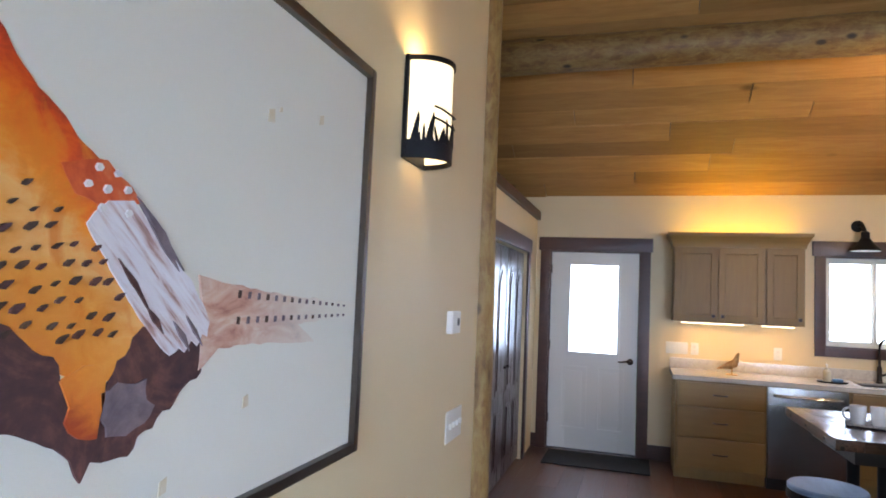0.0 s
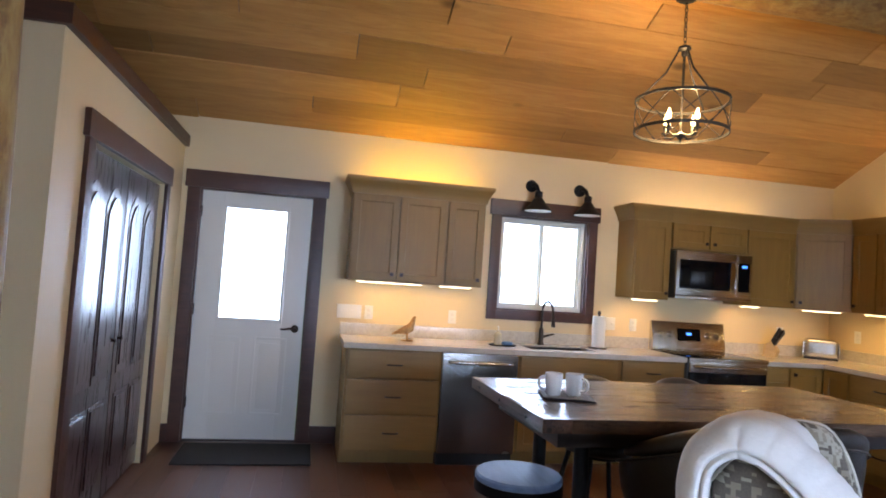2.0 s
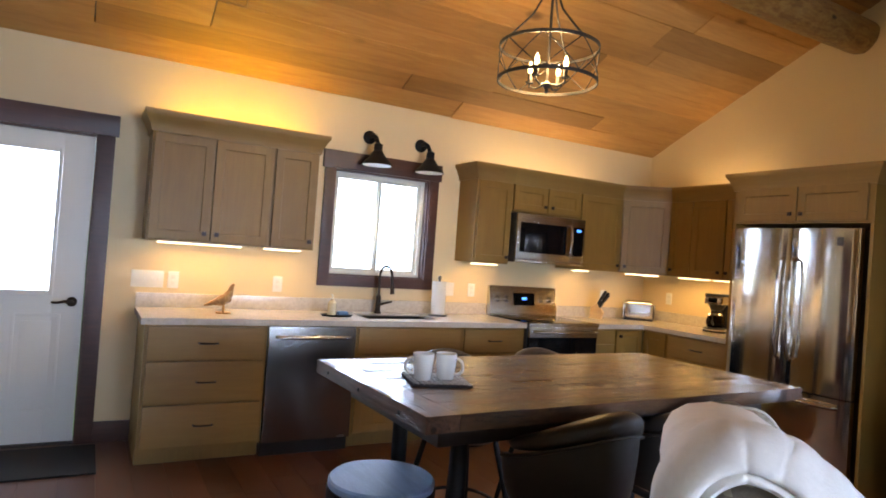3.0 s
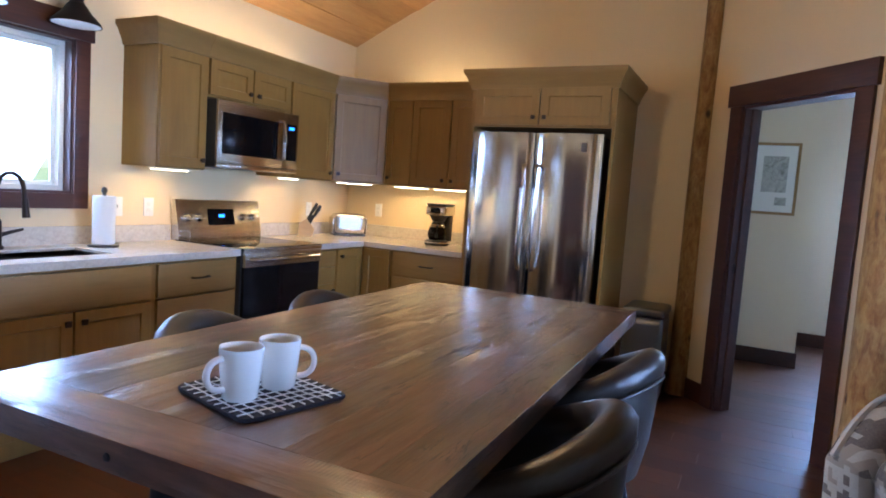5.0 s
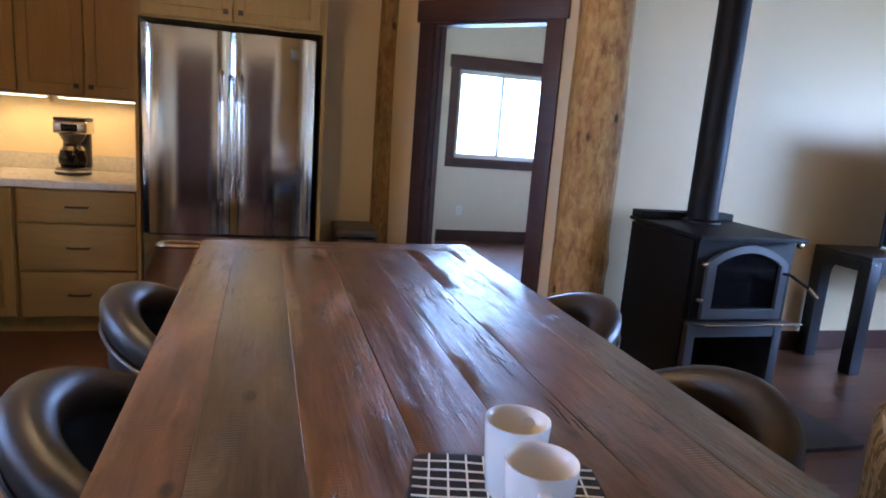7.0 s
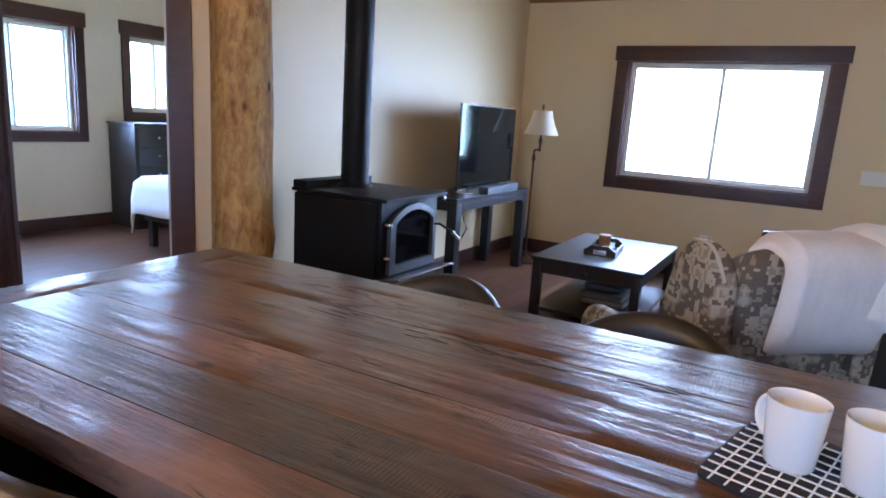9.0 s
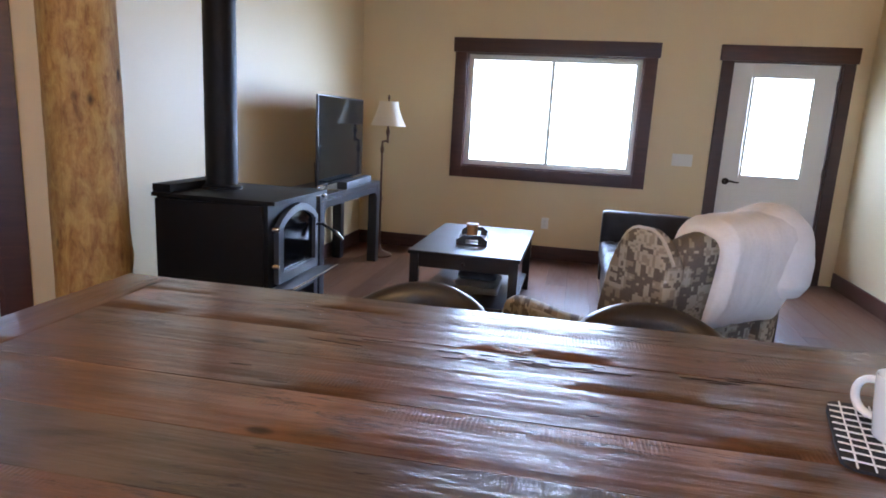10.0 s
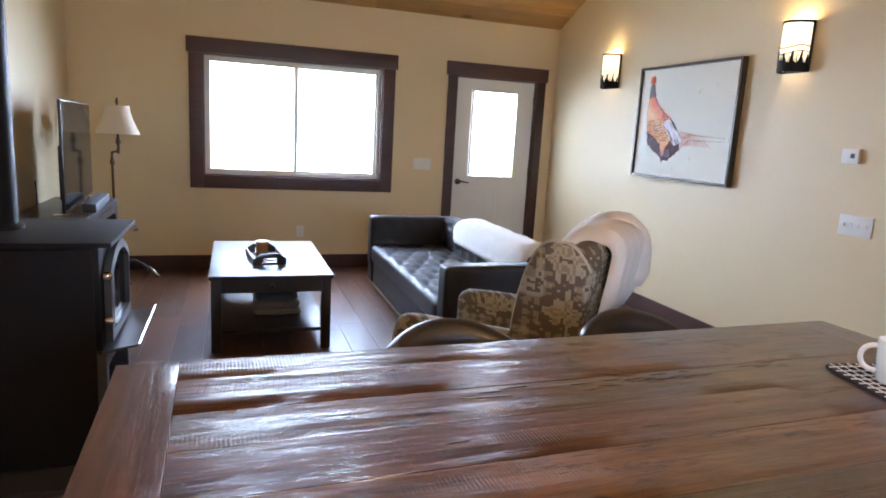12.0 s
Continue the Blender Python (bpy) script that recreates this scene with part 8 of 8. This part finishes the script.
part("carafe_handle", tube(bmesh.new(), [(0.03, -0.085, 0.165), (0.05, -0.135, 0.160), (0.05, -0.140, 0.10), (0.035, -0.105, 0.07)], 0.010, 8), BLACKPLASTIC, carafe)
t = thing("trash_can", "slim brushed steel step trash can beside the fridge", "trash can", pose(5.30, 4.69, 0))
CAN = plain("can_steel", (0.16, 0.16, 0.155), 0.35, metal=0.9, vary=0.1)
part("bin", soft(bmesh.new(), (0.40, 0.27, 0.58), 0.03, 10, (0, 0, 0.315)), CAN, t, smooth=70)
part("lid", soft(bmesh.new(), (0.41, 0.28, 0.06), 0.022, 10, (0, 0, 0.635)), CAN, t, smooth=70)
part("base_ring", boxes((-0.19, -0.125, 0, 0.19, 0.125, 0.03), bevel=0.006), BLACKPLASTIC, t)
part("pedal", boxes((-0.235, -0.05, 0.012, -0.19, 0.05, 0.022), bevel=0.003), CHROME, t)
solid("door_mat", boxes((-0.42, 6.88, 0, 0.56, 7.44, 0.012), bevel=0.004), RUBBER, "black ribbed rubber mat before the back door", "mat")

# ---- bedroom ----
t = thing("bed", "bed with a white coverlet hanging over a black frame", "bed", pose(5.30, 0.45, 0))
BUP = 0.10
BWD, BLN = 1.85, 1.75
part("bed_frame", boxes((0.03, 0.03, 0.16 + BUP, BWD - 0.03, BLN - 0.03, 0.32 + BUP), bevel=0.01), DARKWOOD, t)
part("mattress", soft(bmesh.new(), (BWD, BLN, 0.26), 0.06, 12, (BWD / 2, BLN / 2, 0.44 + BUP)), LINEN, t, smooth=80)
for x in (0.06, BWD - 0.12):
    for y in (0.06, BLN - 0.12):
        part("leg", boxes((x, y, 0, x + 0.06, y + 0.06, 0.16 + BUP)), DARKWOOD, t)
bm = bmesh.new()
n = 26
grid, low = [], []
for i in range(n + 1):
    ra, rb = [], []
    for j in range(n + 1):
        x, y = BWD * 0.35 + (BWD * 0.65 + 0.25) * i / n, BLN * 0.3 + (BLN * 0.7 + 0.25) * j / n
        ox, oy = max(0, x - BWD), max(0, y - BLN)
        z = 0.575 + 0.006 * wob(x * 5, y * 5) - 1.35 * max(ox, oy) - 0.8 * min(ox, oy)
        px, py = min(x, BWD + 0.02 + 0.12 * ox), min(y, BLN + 0.02 + 0.12 * oy)
        rip = 0.02 * wob(x * 9, y * 9, 4) if (ox or oy) else 0
        ra.append(bm.verts.new((px + rip, py + rip, z)))
        rb.append(bm.verts.new((px + rip - 0.008, py + rip - 0.008, z - 0.01)))
    grid.append(ra)
    low.append(rb)
for i in range(n):
    for j in range(n):
        bm.faces.new((grid[i][j], grid[i + 1][j], grid[i + 1][j + 1], grid[i][j + 1]))
        bm.faces.new((low[i][j], low[i][j + 1], low[i + 1][j + 1], low[i + 1][j]))
for j in range(n):
    for g in (0, n):
        bm.faces.new((grid[g][j], grid[g][j + 1], low[g][j + 1], low[g][j]))
        bm.faces.new((grid[j][g], grid[j + 1][g], low[j + 1][g], low[j][g]))
solid("coverlet", bm, LINEN, "white cotton coverlet hanging over the bed's corner", "bedding", smooth=80, m=pose(5.30, 0.45, BUP))
t = thing("dresser", "tall black dresser with rows of drawers under the window", "dresser", Matrix.Translation((7.84, 1.74, 0)) @ pose(0, 0, 0, 0, 0, -90))
part("carcass", boxes((0, 0, 0.06, 1.05, 0.45, 1.10), bevel=0.004), DARKWOOD, t)
part("top_board", boxes((-0.02, -0.02, 1.10, 1.07, 0.452, 1.13), bevel=0.004), DARKWOOD, t)
part("plinth", boxes((0.02, 0.02, 0, 1.03, 0.43, 0.06)), DARKWOOD, t)
for i in range(5):
    for j in range(2):
        f = part("drawer_front", boxes((0.03 + j * 0.5, -0.016, 0.10 + i * 0.197, 0.52 + j * 0.5, 0, 0.285 + i * 0.197), bevel=0.004), DARKWOOD, t)
        part("knob", lathe(bmesh.new(), [(0.001, 0), (0.008, 0), (0.014, 0.014), (0.001, 0.02)], 12, m=Matrix.Translation((0.27 + j * 0.5, -0.016, 0.195 + i * 0.197)) @ pose(0, 0, 0, 90)), CHROME, f)
t = thing("framed_print", "small gilt-framed print hung on the bedroom partition", "picture", ONEAST(7.10, 3.97, 1.68))
GILT = plain("gilt_frame", (0.30, 0.18, 0.07), 0.4, metal=0.3, vary=0.2)
for r in ((-0.19, -0.32, -0.165, 0.32), (0.165, -0.32, 0.19, 0.32), (-0.165, -0.32, 0.165, -0.295), (-0.165, 0.295, 0.165, 0.32)):
    part("frame_bar", boxes((r[0], -0.022, r[1], r[2], 0, r[3]), bevel=0.003), GILT, t)
part("mount", boxes((-0.165, -0.012, -0.295, 0.165, -0.002, 0.295)), PAPER, t, "pale mount")
part("print", boxes((-0.10, -0.0145, -0.12, 0.10, -0.0118, 0.20)), wash("print_grey", (0.20, 0.20, 0.18), (0.45, 0.45, 0.42), (0.62, 0.62, 0.58)), t)
part("small_print", boxes((0.02, -0.0145, -0.235, 0.11, -0.0118, -0.165)), bpy.data.materials["print_grey"], t)

# ---- outside ----
t = thing("porch_post", "pale wooden porch post outside the front door", "post", pose(0.46, -2.2, -0.36))
part("shaft", boxes((-0.07, -0.07, 0, 0.07, 0.07, 3.0), bevel=0.006), wood("post_wood", [(0.42, 0.30, 0.18), (0.52, 0.38, 0.24), (0.6, 0.46, 0.30)], scale=(8, 8, 0.8)), t)


def tree(x, y, h, seed):
    """A tapered trunk with limbs, and a crown of many small leaf clumps."""
    rg = random.Random(seed)
    c = thing("tree", "leafy green tree standing in the meadow", "tree", pose(x, y, -0.36), "trees in the meadow")
    bm = bmesh.new()
    tube(bm, [(0, 0, 0), (0.05, 0.02, h * 0.3), (0, 0.06, h * 0.6), (0.03, 0, h * 0.9)], [h * 0.03, h * 0.024, h * 0.015, h * 0.005], 8)
    ends = []
    for i in range(9):
        a, z = rg.uniform(0, 6.28), h * rg.uniform(0.3, 0.75)
        r = h * rg.uniform(0.15, 0.28)
        e = (r * math.cos(a), r * math.sin(a), z + h * 0.12)
        tube(bm, [(0, 0, z), (e[0] * 0.5, e[1] * 0.5, z + h * 0.03), e], [h * 0.010, h * 0.007, h * 0.003], 6)
        ends.append(e)
    part("trunk", bm, plain("bark", (0.10, 0.075, 0.05), 0.9, vary=0.3), c)
    bm = bmesh.new()
    for i in range(900):
        e = rg.choice(ends)
        p = Vector(e) + Vector((rg.gauss(0, h * 0.10), rg.gauss(0, h * 0.10), rg.gauss(0, h * 0.10)))
        s = h * rg.uniform(0.012, 0.03)
        n = Vector((rg.gauss(0, 1), rg.gauss(0, 1), rg.gauss(0, 1))).normalized()
        u = n.orthogonal().normalized() * s
        w = n.cross(u).normalized() * s * 0.6
        bm.faces.new([bm.verts.new(p + q) for q in (u, w, -u, -w)])
    tagged(part("crown", bm, plain("leaves", (0.06, 0.13, 0.03), 0.7, vary=0.4, fine=3), c), kind="stuff")


for x, y, h, s in ((-14, -70, 5, 1), (-2, -78, 4, 2), (9, -72, 5, 3), (70, -4, 5, 5), (76, -22, 5, 6), (-9, 80, 5, 7)):
    tree(x, y, h, s)

# ---- floor boards ----
bm = bmesh.new()
PWID = 0.185


def floor_area(name, x0, x1, y0, y1, label, ln_lo, ln_hi, seed):
    """Boards laid along y, one object each, alike lengths sharing a mesh."""
    fl = thing(name, label, "floor", kind="structure")
    rg = random.Random(seed)
    shared = {}
    x = x0
    while x < x1 - 0.01:
        w = min(PWID, x1 - x)
        y = y0
        ln = rg.uniform(ln_lo * 0.4, ln_hi)
        while y < y1 - 0.01:
            ln = round(min(ln, y1 - y), 2)
            if y1 - y - ln < 0.15:
                ln = round(y1 - y, 3)
            key = (round(w, 3), ln)
            if key not in shared:
                b = bmesh.new()
                g = 0.0008
                hexa(b, [(g, g, -0.018), (w - g, g, -0.018), (w - g, ln - g, -0.018), (g, ln - g, -0.018), (g, g, -0.0015), (w - g, g, -0.0015), (w - g, ln - g, -0.0015), (g, ln - g, -0.0015)])
                for f in [f for f in b.faces if f.calc_center_median().z > -0.004]:
                    r = bmesh.ops.inset_individual(b, faces=[f], thickness=0.002)
                    for v in f.verts:
                        v.co.z = 0.0
                shared[key] = mesh_of(b, "floor_board", FLOORWOOD)
            ob = new("floor_board", shared[key])
            ob.parent = fl
            ob.location = (x, y, 0)
            y += ln
            ln = rg.choice((1.22, 1.22, 1.22, 0.9, 1.5)) if ln_hi > 1 else ln_hi
        x += w
    return fl


floor_area("floor", XP - 0.11, XT, YL, YK, "dark reddish-brown wooden plank floor", 0.6, 1.22, 1)
floor_area("floor_hall", XH, XP - 0.11, 3.48, YB, "dark reddish-brown wooden plank floor in the hall", 1.0, 1.46, 2)
floor_area("floor_closet", XH, XP - 0.11, YB, YK, "dark reddish-brown wooden plank floor by the closet", 1.2, 2.0, 3)
floor_area("floor_bedroom", XT, XB, YL, YK, "dark wooden plank floor in the bedroom and by the fridge", 1.2, 1.5, 4)
